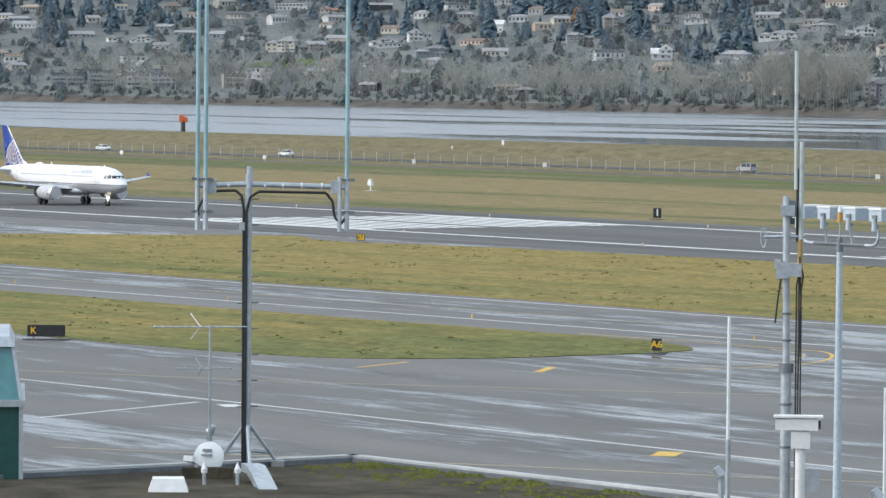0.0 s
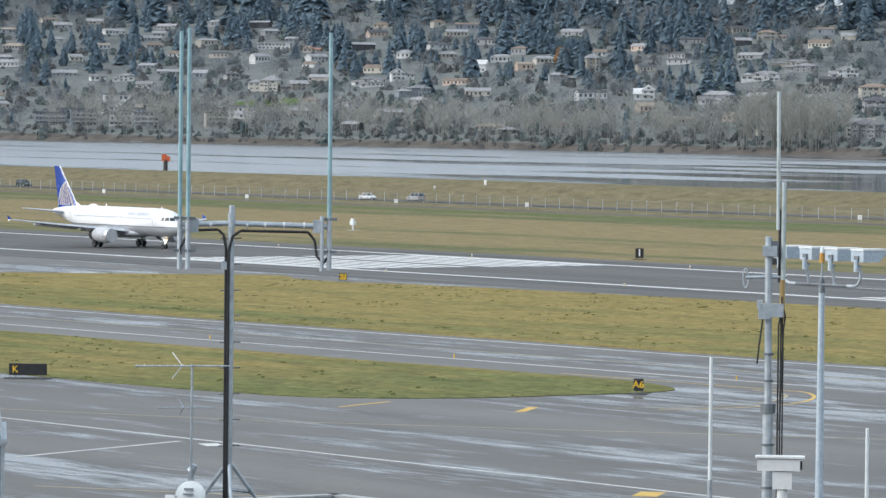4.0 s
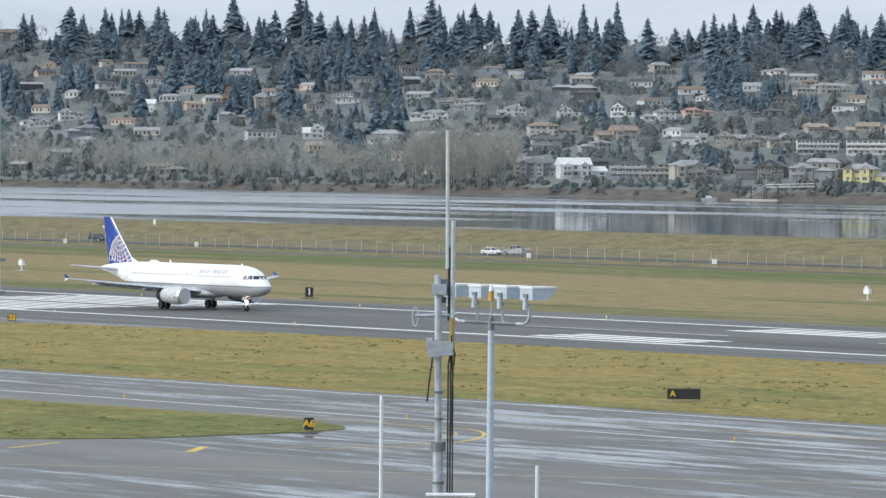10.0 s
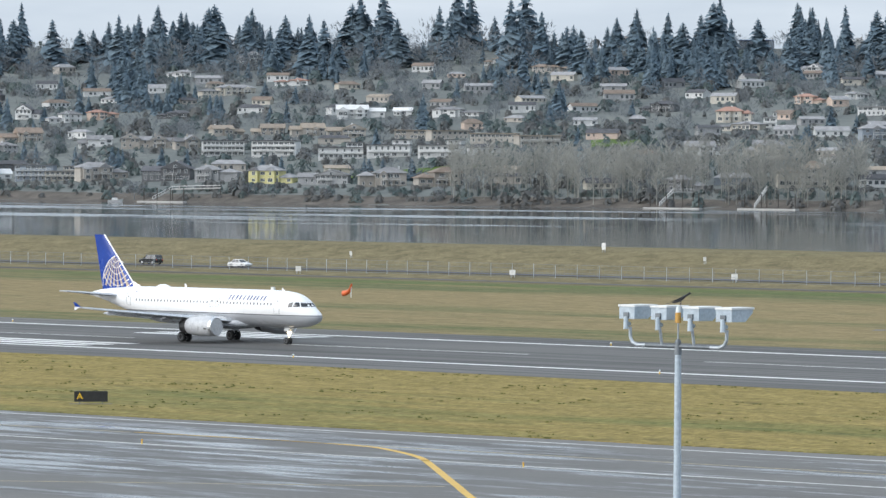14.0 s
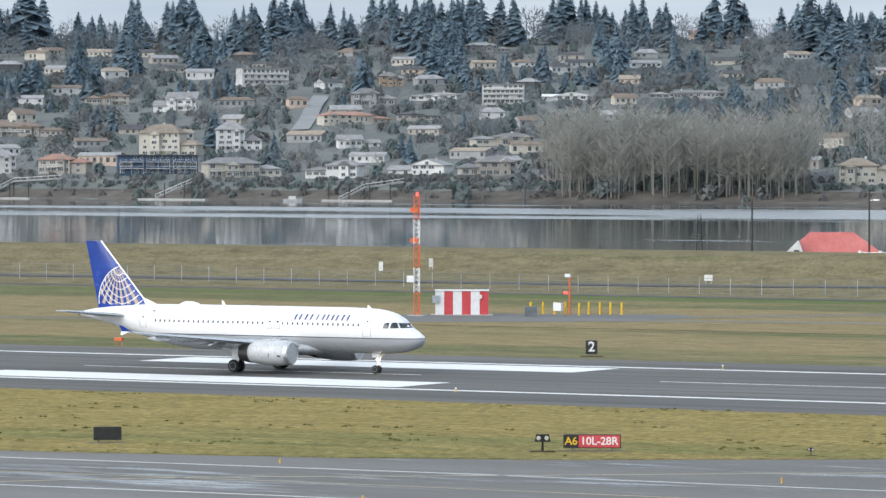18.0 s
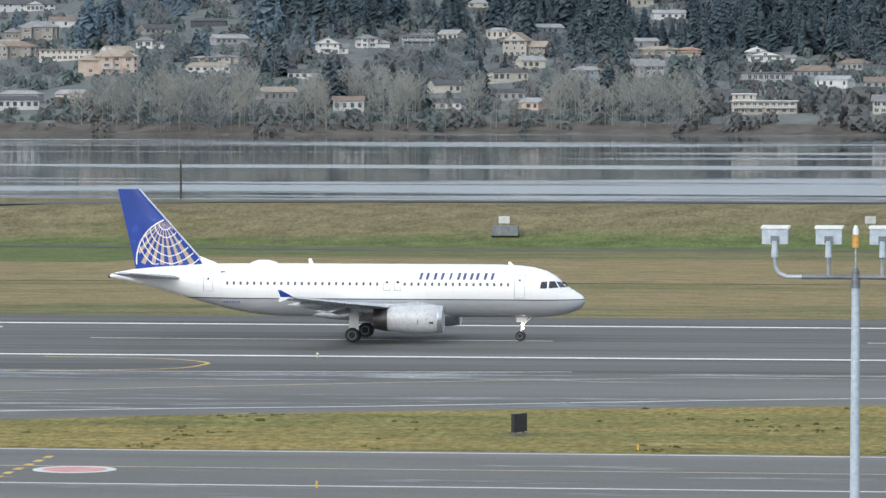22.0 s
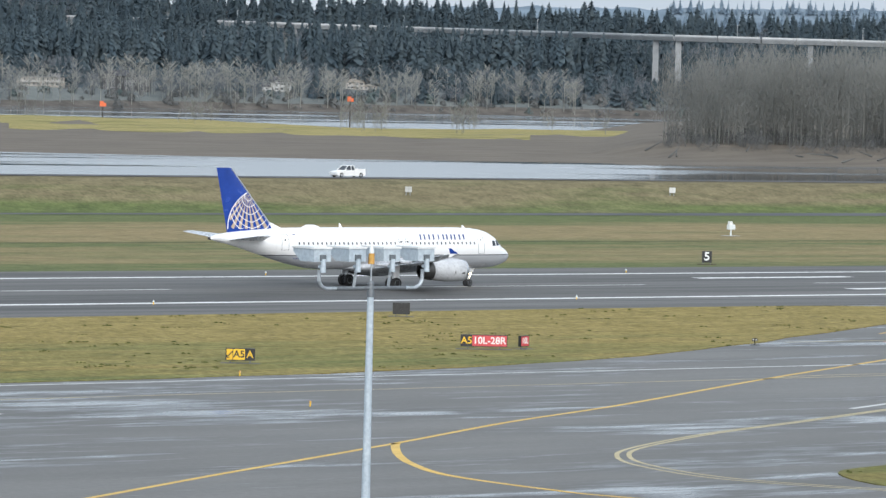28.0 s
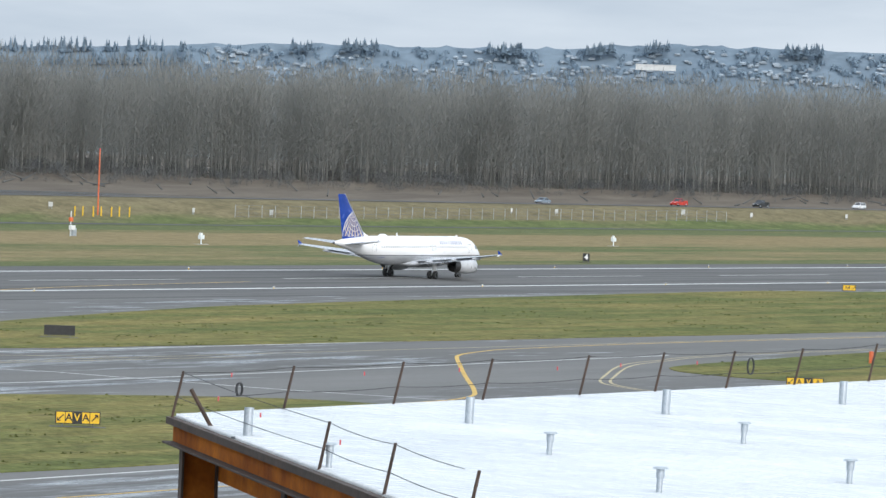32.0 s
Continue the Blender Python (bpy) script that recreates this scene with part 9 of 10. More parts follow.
for k in range(70):
    t = rt.uniform(41.5, 63)
    u = rt.uniform(10, 50)
    x, y, _ = polar(t, isle_reach(t) + u)
    z = isle_height(t, u)
    a = rt.uniform(0, 3.14)
    ln = rt.uniform(4, 14)
    logs.rod((x, y, z + 0.3), (x + ln * math.cos(a), y + ln * math.sin(a) * 0.3, z + 0.5 + rt.uniform(0, 3)), 0.35, 0.15, 5)
tagged(part("driftwood", logs, BRUSH, None), "driftwood logs on the island bank", "driftwood", kind="stuff")

BRIDGE_GREY = surface("grey_weathered_concrete", (0.26, 0.275, 0.285), (0.34, 0.355, 0.365), (0.7, 0.85), 0.1, fine=12)
BRIDGE_PALE = surface("pale_bridge_parapet", (0.44, 0.46, 0.47), (0.54, 0.56, 0.57), (0.6, 0.8), 0.1, fine=12)
bridge = thing("highway_bridge", pose(0, 0, 0), "long pale concrete highway bridge over the river", "bridge")
BRIDGE_TURN, BRIDGE_REACH = [33, 39, 40.5, 41.4, 42.2, 43.0, 44.0, 49], [4560, 4500, 4350, 4150, 4080, 4050, 4050, 3980]


def deck_at(t, drop=0.0):
    """A point of the carriageway by its bearing."""
    r = float(np.interp(t, BRIDGE_TURN, BRIDGE_REACH))
    return polar(t, r, 20.3 + r * math.tan(radians(float(np.interp(t, [33, 35, 38, 41.6, 44.7, 50], [0.715, 0.71, 0.687, 0.663, 0.645, 0.60])))) - drop)


for k in range(31):
    a, b = deck_at(33.2 + 0.5 * k, 1.0), deck_at(33.7 + 0.5 * k, 1.0)
    along = Vector((b[0] - a[0], b[1] - a[1])).normalized()
    q = Vector((along.y, -along.x))
    section = lambda p, pts: [(p[0] + q.x * o, p[1] + q.y * o, p[2] + h) for o, h in pts]
    part("span", Geo().loft([section(p, ((6.5, 0.0), (-6.5, 0.0), (-6.5, -0.8), (-4.6, -4.0), (4.6, -4.0), (6.5, -0.8))) for p in (a, b)]), BRIDGE_GREY, bridge, "concrete box-girder span")
    part("parapet", Geo().loft([section(p, ((6.3, 0.004), (6.6, 0.004), (6.6, 1.25), (6.3, 1.25))) for p in (a, b)]), BRIDGE_PALE, bridge, "pale concrete parapet")
for t, w in ((35.4, 4.0), (37.6, 4.0), (39.6, 4.0), (41.93, 5.5), (42.20, 5.5), (43.78, 5.0), (45.3, 5.0), (46.6, 5.0), (48.0, 5.0)):
    p = deck_at(t, 3.4)
    part("pier", Geo().box((p[0], p[1], (p[2] - 8) / 2), (w, 4, p[2] + 8), -t, 0.9), BRIDGE_GREY, bridge, "tall concrete pier")
for t in (35.2, 36.9, 38.9, 40.5, 42.9, 44.4):
    p = deck_at(t, 1.0)
    part("lamp_post", Geo().rod(p, (p[0], p[1], p[2] + 11), 0.22, 0.14, 6).rod((p[0], p[1], p[2] + 11), (p[0] + 2.2, p[1], p[2] + 11.4), 0.14, None, 5), BRIDGE_PALE, bridge, "thin street lamp post")

# far blue hills at the end of sight, haze painted into their colour
FAR_TURN = [38, 44, 46, 47.3, 48, 48.8, 50.7, 52.7, 54.8, 56, 57.4, 58.8, 60, 62, 66, 74]
FAR_RISE = [0.9, 1.0, 1.0, 0.98, 1.08, 0.88, 0.86, 0.88, 1.0, 1.05, 1.06, 1.1, 1.2, 1.2, 1.15, 1.1]
HAZE = surface("haze_blue_forest", (0.135, 0.182, 0.230), (0.185, 0.235, 0.282), (0.95, 1.0), 0.006, (1, 1, 3), fine=8, spec=0.0)
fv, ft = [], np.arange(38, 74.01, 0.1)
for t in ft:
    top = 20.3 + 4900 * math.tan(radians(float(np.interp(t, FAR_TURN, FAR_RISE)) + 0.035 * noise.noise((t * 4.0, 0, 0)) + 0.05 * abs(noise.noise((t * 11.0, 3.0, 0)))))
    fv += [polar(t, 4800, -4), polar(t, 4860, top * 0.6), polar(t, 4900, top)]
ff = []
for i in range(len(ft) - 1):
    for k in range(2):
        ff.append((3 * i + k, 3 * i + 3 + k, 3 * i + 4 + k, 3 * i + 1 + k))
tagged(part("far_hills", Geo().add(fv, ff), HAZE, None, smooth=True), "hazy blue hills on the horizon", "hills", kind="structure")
far_firs = []
small_firs = [conifer_proto(s, 30) for s in range(5)]
for k in range(1500):
    t = rt.uniform(42, 64)
    x, y, _ = polar(t, 4895)
    e = float(np.interp(t, FAR_TURN, FAR_RISE))
    if t < 54:
        far_firs.append((x, y - 30 * (k % 3), 20.3 + 4895 * math.tan(radians(e)) - 5 - 12 * (k % 3), rt.uniform(9, 18), rt.uniform(1.1, 1.7)))
    elif noise.noise((t * 1.7, 0, 3.0)) > 0.1:
        far_firs.append((x, y - 20, 20.3 + 4880 * math.tan(radians(e)) - 6, rt.uniform(8, 15), rt.uniform(1.3, 2.2)))
# the far trees' pale blue is haze put into the colour
FAR_TREE = foliage("haze_blue_distant_trees", (0.235, 0.315, 0.390), (0.295, 0.375, 0.450), 0.02, 0.0, 0.4)
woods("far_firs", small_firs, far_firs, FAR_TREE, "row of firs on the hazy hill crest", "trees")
def far_slope(t, below):
    """A point on the far hillside, so many degrees under its crest."""
    e = float(np.interp(t, FAR_TURN, FAR_RISE))
    top = 20.3 + 4900 * math.tan(radians(e))
    z = 20.3 + 4860 * math.tan(radians(e - below))
    r = 4800 + 60 * (z + 4) / (0.6 * top + 4) if z < 0.6 * top else 4860 + 40 * (z - 0.6 * top) / (0.4 * top)
    return polar(t, min(r, 4899) - 1.5, z)


far_crowns = []
for k in range(600):
    t = rt.uniform(54.2, 66)
    x, y, z = far_slope(t, rt.uniform(0.02, 0.44))
    far_crowns.append((x, y, z - 2, rt.uniform(3, 6.5), rt.uniform(1.2, 2.2)))
woods("far_woods", bushes, far_crowns, FAR_TREE, "clumps of trees tinted haze blue among the far houses", "trees")
# house colours greyed and blued as haze would do
TOWN = {"w": surface("haze_pale_far_house", (0.27, 0.325, 0.38), (0.36, 0.41, 0.46)), "b": surface("haze_grey_far_house", (0.23, 0.275, 0.32), (0.29, 0.335, 0.38))}
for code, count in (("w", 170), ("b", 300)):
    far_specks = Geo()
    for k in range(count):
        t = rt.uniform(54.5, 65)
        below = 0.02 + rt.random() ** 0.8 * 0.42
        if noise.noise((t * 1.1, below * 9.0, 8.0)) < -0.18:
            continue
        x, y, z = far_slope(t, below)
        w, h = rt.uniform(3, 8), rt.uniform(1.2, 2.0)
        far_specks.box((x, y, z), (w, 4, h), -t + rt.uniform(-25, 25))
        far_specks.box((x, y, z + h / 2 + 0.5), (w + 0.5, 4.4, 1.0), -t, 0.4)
    tagged(part("far_town", far_specks, TOWN[code], None), "houses in haze-pale tints scattered over the far hills", "houses", kind="stuff")
hall = thing("long_white_building", pose(*polar(59.92, 4770, 20.3 + 4770 * math.tan(radians(0.92))), 0, 0, -60), "long white building on the far hill", "building")
part("wall", Geo().box((0, 0, 0), (40, 10, 5)), HOUSE_WALL["w"], hall)
part("roof", Geo().box((0, 0, 2.9), (41, 11, 0.8)), ROOF["w"], hall)

# ---- moorings behind the levee, gangways, boats, marks ----
TIMBER = surface("dark_wet_timber", (0.03, 0.027, 0.024), (0.07, 0.06, 0.05), (0.7, 0.9), 1.0)
RED_ROOF = surface("red_metal_roof", (0.42, 0.10, 0.09), (0.52, 0.16, 0.14), (0.5, 0.65), 0.3, (1, 0.1, 1))
for t, r, w, top, lab in ((-25.6, 765, 18.0, 7.0, "boathouse with a red hipped roof behind the levee"), (-22.15, 752, 15.0, 5.7, "low boathouse with a faded red roof behind the levee")):
    bh = thing("boathouse", pose(*polar(t, r, -3.4), 0, 0, -t), lab, "boathouse")
    H0 = top + 3.4
    part("wall", Geo().box((0, 5, (H0 - 4.3) / 2), (w * 0.96, 10, H0 - 4.3)), HOUSE_WALL["w" if w > 12 else "b"], bh)
    e = H0 - 4.4
    part("roof", Geo().add([(-w / 2, -1, e), (w / 2, -1, e), (w / 2, 11, e), (-w / 2, 11, e), (-w / 2 + 5, 5, H0), (w / 2 - 6, 5, H0)], [(0, 1, 5, 4), (1, 2, 5), (2, 3, 4, 5), (3, 0, 4), (3, 2, 1, 0)]), RED_ROOF, bh, "red metal roof")
    part("dormer", Geo().add([(-w / 2 - 0.2, -1.2, e - 0.2), (-w / 2 + 4.5, -1.2, e - 0.2), (-w / 2 + 3.2, -1.2, e + 3.2), (-w / 2 - 0.2, 0.8, e - 0.2), (-w / 2 + 4.5, 0.8, e - 0.2), (-w / 2 + 3.2, 3, e + 3.2)],
                             [(0, 1, 2), (0, 2, 5, 3), (1, 4, 5, 2)]), HOUSE_WALL["w"], bh, "white gable")
    part("window", Geo().box((-w / 2 + 2.9, -1.25, e + 1.1), (0.9, 0.1, 1.1)), WINDOW, bh)
    part("float", Geo().box((0, 5, -0.2), (w, 12, 0.5)), TIMBER, bh)


def make_utility_pole(t, r, top, cross, material=TIMBER):
    x, y, _ = polar(t, r)
    up = thing("utility_pole", pose(x, y, -5.0), "tall weathered utility pole by the river road", "pole", "utility poles")
    part("shaft", Geo().rod((0, 0, 0), (0, 0, top + 5), 0.2, 0.13, 8), material, up)
    if cross:
        part("crossarm", Geo().box((0, 0, top + 4.2), (1.6, 0.12, 0.12)), material, up)
        part("lamp", Geo().box((1.2, 0, top + 3.3), (0.9, 0.3, 0.25)).rod((0, 0, top + 3.2), (1.2, 0, top + 3.4), 0.05, None, 5), WHITE_BOX, up, "street lamp")


for t, r, top, cross in ((-25.19, 722, 14.4, 1), (-26.59, 745, 12.4, 0), (-13.29, 690, 13.6, 0), (-18.50, 705, 12.3, 0), (-20.46, 712, 12.2, 0), (-9.9, 680, 9.0, 0)):
    make_utility_pole(t, r, top, cross)
lat = thing("river_lattice_mast", pose(*polar(-27.22, 760, -4)), "dark steel lattice mast by the water", "mast")
for sx in (-1, 1):
    part("leg", Geo().rod((sx * 0.9, 0, 0), (sx * 0.25, 0, 14.0), 0.09, 0.06, 5), CABLE, lat)
for k in range(9):
    z0, z1 = 1.5 * k, 1.5 * (k + 1)
    s = 1 if k % 2 else -1
    part("brace", Geo().rod((s * (0.9 - 0.046 * z0), 0, z0), (-s * (0.9 - 0.046 * z1), 0, z1), 0.05, None, 4), CABLE, lat)
part("platform", Geo().box((0, 0, 10.6), (2.0, 1.0, 0.15)), CABLE, lat)


def make_pile(t, r, top, lean, pair):
    x, y, _ = polar(t, r)
    pl = thing("mooring_pile", pose(x, y, -5.5), "dark timber mooring piles in the river", "pile", "mooring piles")
    part("timber", Geo().rod((0, 0, 0), (lean, 0, top + 5.5), 0.24, 0.2, 7), TIMBER, pl)
    if pair:
        part("timber", Geo().rod((1.3, 0, 0), (lean + 0.45, 0, top + 5.2), 0.24, 0.2, 7), TIMBER, pl)


for t, e, pair in ((-21.6, -1.08, 1), (-21.17, -1.08, 1), (-20.785, -1.07, 0), (-20.12, -1.18, 0), (-19.64, -1.18, 0), (-18.93, -1.143, 1), (-18.59, -1.143, 1), (-18.25, -1.122, 1), (-17.95, -1.088, 1),
                   (-16.71, -1.052, 0), (-16.63, -1.038, 0), (-16.54, -0.998, 0), (-16.46, -1.004, 0), (-16.80, -1.188, 0), (-16.88, -1.2, 0), (-16.96, -1.22, 0), (-24.6, -1.13, 0), (-23.9, -1.13, 0), (-23.4, -1.15, 0)):
    r = 760
    make_pile(t, r, 20.3 + r * math.tan(radians(e)), 0.6 if pair else 0.1, pair)

guard = thing("crest_guard_rail", pose(0, 0, 0), "white posts with a chain along the levee crest", "guard rail")
gp_, prev = [], None
for k in range(52):
    t = -25.3 + 0.247 * k
    y = 652.0 - 43.0 * smooth((t + 25) / 11)
    x = y * math.tan(radians(t))
    z = 20.3 + math.hypot(x, y) * math.tan(radians(float(np.interp(t, [-25, -22.5, -16.4, -12.9], [-1.255, -1.25, -1.33, -1.375])))) - 0.1
    foot = levee_height(x, y) - 0.05
    part("post", Geo().box((x, y, (foot + z + 0.55) / 2), (0.38, 0.36, max(0.5, z + 0.55 - foot))), SIGN_WHITE, guard, "white block post")
    if prev:
        mid = tuple((prev[i] + (x, y, z + 0.45)[i]) / 2 - (0.12 if i == 2 else 0) for i in range(3))
        part("chain", Geo().pipe([prev, mid, (x, y, z + 0.45)], 0.07, 4), SIGN_WHITE, guard)
    prev = (x, y, z + 0.45)


def make_gangway(pts):
    g = thing("gangway", pose(0, 0, 0), "pale metal gangway from the bank to a river dock", "gangway", "river gangways")
    pos = []
    for i, (t, e) in enumerate(pts):
        r = bank_reach(t) - 12 + 16 * i
        pos.append(polar(t, r, 20.3 + r * math.tan(radians(e))))
    for a, b in zip(pos, pos[1:]):
        part("deck", Geo().pipe([a, b], 0.5, 4), CONCRETE, g)
        up = [(p[0], p[1], p[2] + 1.6) for p in (a, b)]
        part("rail", Geo().pipe(up, 0.22, 4), TRIM, g)
        n = 7
        for k in range(n):
            q = [a[i] + (b[i] - a[i]) * k / n for i in range(3)]
            part("stanchion", Geo().rod(q, (q[0], q[1], q[2] + 1.6), 0.13, None, 4), TRIM, g)
    for a in pos[1:]:
        part("support", Geo().rod((a[0], a[1], -4), a, 0.3, None, 5), TIMBER, g)
    x, y, _ = pos[0]
    part("dock", Geo().box((x + 14, y - 6, -3.2), (38, 3, 0.6)), CONCRETE, g, "floating dock")
    for k in range(4):
        part("dock_pile", Geo().rod((x - 3 + 11 * k, y - 4, -5), (x - 3 + 11 * k, y - 4, 4.5), 0.28, None, 5), TIMBER, g)


for pts in ([(-47.155, -0.47), (-46.918, -0.347), (-46.341, -0.332)], [(-41.07, -0.522), (-40.905, -0.357), (-40.668, -0.357)], [(-39.935, -0.539), (-39.786, -0.322)],
            [(-37.851, -0.578), (-37.512, -0.387), (-36.833, -0.352)], [(-35.816, -0.575), (-35.443, -0.384), (-34.868, -0.349)], [(-33.753, -0.584), (-33.315, -0.394)], [(-31.55, -0.616), (-31.244, -0.46), (-30.769, -0.392)]):
    make_gangway(pts)


def make_boat(t, r, ln, mast):
    b = thing("moored_boat", pose(*polar(t, r, -3.6), 0, 0, -t), "white boat moored on the far side of the river" if not mast else "white sailing boat with a tall mast at anchor", "boat", "moored boats")
    part("hull", Geo().loft([[(-ln / 2, -1.2, 1.2), (-ln / 2, 1.2, 1.2), (-ln / 2, 0.8, 0), (-ln / 2, -0.8, 0)], [(ln * 0.2, -1.5, 1.4), (ln * 0.2, 1.5, 1.4), (ln * 0.2, 0.9, 0), (ln * 0.2, -0.9, 0)],
                             [(ln / 2, -0.1, 1.9), (ln / 2, 0.1, 1.9), (ln * 0.42, 0.1, 0), (ln * 0.42, -0.1, 0)]]), HOUSE_WALL["w"], b)
    part("cabin", Geo().box((-ln * 0.05, 0, 1.9), (ln * 0.4, 1.8, 1.3), taper=0.85), HOUSE_WALL["w"], b)
    if mast:
        part("mast", Geo().rod((ln * 0.05, 0, 1.5), (ln * 0.05, 0, mast), 0.22, 0.14, 5), TRIM, b)
        part("boom", Geo().rod((ln * 0.05, 0, 3.2), (-ln * 0.4, 0, 3.4), 0.2, None, 5), TRIM, b)
        part("stay", Geo().rod((ln * 0.05, 0, mast), (ln * 0.5, 0, 2.0), 0.05, None, 3), STEEL, b)


for t, r, ln, m in ((27.52, 2790, 18, 26), (27.25, 2800, 12, 15), (-0.54, 2020, 12, 0), (29.96, 2980, 14, 0), (31.9, 3000, 15, 0), (-37.9, 2360, 10, 9), (-47.6, 2700, 9, 0), (-32.1, 2180, 9, 0)):
    make_boat(t, r, ln, m)
for t, r, top in ((-58.1, 1800, 3.4), (35.315, 2330, 7.6), (38.28, 2420, 12.5)):
    mk_ = thing("river_marker", pose(*polar(t, r, -5.5), 0, 0, -t), "red square channel marker on a dark pile", "marker", "river markers")
    part("pile", Geo().rod((0, 0, 0), (0, 0, top + 4), 0.9 if t < 0 else 0.35, 0.8 if t < 0 else 0.3, 8), TIMBER, mk_)
    part("board", Geo().box((-0.5, -0.6, top + 4.6), (2.0, 0.2, 2.6)), ORANGE, mk_, "red board")
    part("second_board", Geo().box((0.9, -0.4, top + 4.2), (1.6, 0.2, 1.8)), ORANGE, mk_, "red board")


# ---- taxiway markings ----
def curve_through(pts, per=8):
    """Points of a smooth curve through the given ones."""
    out = []
    p = [pts[0]] + list(pts) + [pts[-1]]
    for i in range(1, len(p) - 2):
        for k in range(per):
            t = k / per
            out.append(tuple(0.5 * (2 * p[i][j] + (p[i + 1][j] - p[i - 1][j]) * t + (2 * p[i - 1][j] - 5 * p[i][j] + 4 * p[i + 1][j] - p[i + 2][j]) * t ** 2
                                    + (3 * p[i][j] - p[i - 1][j] - 3 * p[i + 1][j] + p[i + 2][j]) * t ** 3) for j in range(2)))
    return out + [pts[-1]]


YL, PY, FW = PAINT_YELLOW, PAINT_PALE_YELLOW, PAINT_FADED
path_line("yellow_line", curve_through([(-262, 241), (-247.6, 241.7), (-238, 241.2), (-232.9, 239), (-226.4, 234.9), (-219.5, 229), (-205.9, 216.9), (-192.9, 205.6), (-170, 188)]), 0.55, YL)
path_line("yellow_line", curve_through([(-174, 220.5), (-172, 229.3), (-169.7, 237.6), (-161.2, 247), (-150, 255), (-129.5, 270.1), (-117.6, 278.4), (-104.5, 286.8), (-79.7, 297.9), (-64, 305.6), (-33, 320.3), (-10.6, 327.6), (40, 341)]), 0.35, PY)
path_line("yellow_arc", curve_through([(-259.9, 201.7), (-259.4, 208.8), (-261.2, 214.9), (-264.7, 219.6), (-268.4, 222.9), (-272.1, 224.9), (-275.6, 224.8), (-300, 223.4)]), 0.3, YL)
path_line("yellow_arc", curve_through([(-262.5, 200), (-261.6, 208), (-263, 213.5), (-266.3, 218), (-270, 221.5), (-276, 223.3)]), 0.25, PY)
for pts, m, w in (([(-330, 156), (-270.4, 156.9), (-219, 158.1), (-150, 160)], FW, 0.4), ([(-300, 151), (-279, 162), (-261.8, 170.8), (-246.8, 182.7), (-230.6, 196), (-205, 215)], PY, 0.3),
                  ([(-272, 183.5), (-275.5, 190.2)], YL, 0.4), ([(-262.1, 191.7), (-266.0, 195.8)], YL, 0.7), ([(-222, 130), (-199.9, 144.4), (-190, 150), (-170, 163)], PY, 0.3),
                  ([(-203.1, 157.6), (-200.9, 155.2)], YL, 1.4), ([(-241, 140), (-248, 155.6)], FW, 0.4), ([(-245.5, 156.0), (-243.4, 155.3)], FW, 1.2)):
    path_line("apron_line", pts, w, m)
# holding point with its bars and painted red fields
for k, o in enumerate((0.0, 1.15, 2.3, 3.45)):
    a, b = (-104.3 + o * 0.72, 286.5 + o * 0.33), (-93.6 + o * 0.72, 266.2 + o * 0.33)
    if k < 2:
        path_line("holding_bar", [a, b], 0.5, YL)
    else:
        for j in range(9):
            u0, u1 = j / 9, (j + 0.55) / 9
            path_line("holding_dash", [tuple(a[i] + (b[i] - a[i]) * u for i in (0, 1)) for u in (u0, u1)], 0.5, YL)


def red_field(corners, rows):
    """A red painted field with pale marks on it."""
    f = part("red_field", Geo().slab(corners, 0.0, 0.023), PAINT_RED, apron, "red painted surface sign")
    (x0, y0), (x1, y1), (x2, y2), (x3, y3) = corners
    for r in range(rows):
        v = (r + 0.5) / rows
        for c in range(7):
            u0, u1 = (c + 0.2) / 7, (c + 0.8) / 7

            def at(u, w):
                ax, ay = x0 + (x1 - x0) * u, y0 + (y1 - y0) * u
                bx, by = x3 + (x2 - x3) * u, y3 + (y2 - y3) * u
                return (ax + (bx - ax) * w, ay + (by - ay) * w)
            hw = 0.33 / rows
            part("white_mark", Geo().slab([at(u0, v - hw), at(u1, v - hw), at(u1, v + hw), at(u0, v + hw)], 0.0, 0.028), PAINT_WHITE, f)


red_field([(-107.8, 281.2), (-103.8, 273.9), (-99.9, 275.3), (-104.0, 284.2)][::-1], 2)
red_field([(-125.0, 279.6), (-116.2, 280.6), (-115.8, 282.8), (-124.6, 281.8)], 1)
red_field([(299.8, 279.0), (309.5, 267.5), (311.5, 269.0), (301.8, 280.5)], 1)
red_field([(277.0, 278.0), (291.0, 277.6), (291.2, 279.4), (277.2, 279.8)], 1)
for k in range(12):
    u = k / 12
    path_line("yellow_dash", [(-131.9 + 27.5 * u, 284.2 + 4.0 * u), (-131.9 + 27.5 * (u + 0.045), 284.2 + 4.0 * (u + 0.045))], 0.6, YL)
for k in range(7):
    path_line("crossing_dash", [(-51.2, 235.6 + 2.6 * k), (-51.2, 236.9 + 2.6 * k)], 0.45, YL)
ring = [(-48.2 + 2.2 * math.cos(a), 243.9 + 2.2 * math.sin(a)) for a in (2 * math.pi * i / 28 for i in range(28))]
disc = part("white_disc", Geo().slab(ring, 0.0, 0.023), PAINT_FADED, apron, "white ring painted on the taxiway")
part("red_disc", Geo().slab([(-48.2 + 1.7 * math.cos(a), 243.9 + 1.7 * math.sin(a)) for a in (2 * math.pi * i / 28 for i in range(28))], 0.0, 0.028), PAINT_RED, disc, "faded red disc")
# edge of the connector and its rounded corner
path_line("white_edge", curve_through([(-96, 271), (-58.7, 287.4), (-39.6, 293.5), (-10, 304.4), (30, 314), (80, 325)]), 0.5, FW)
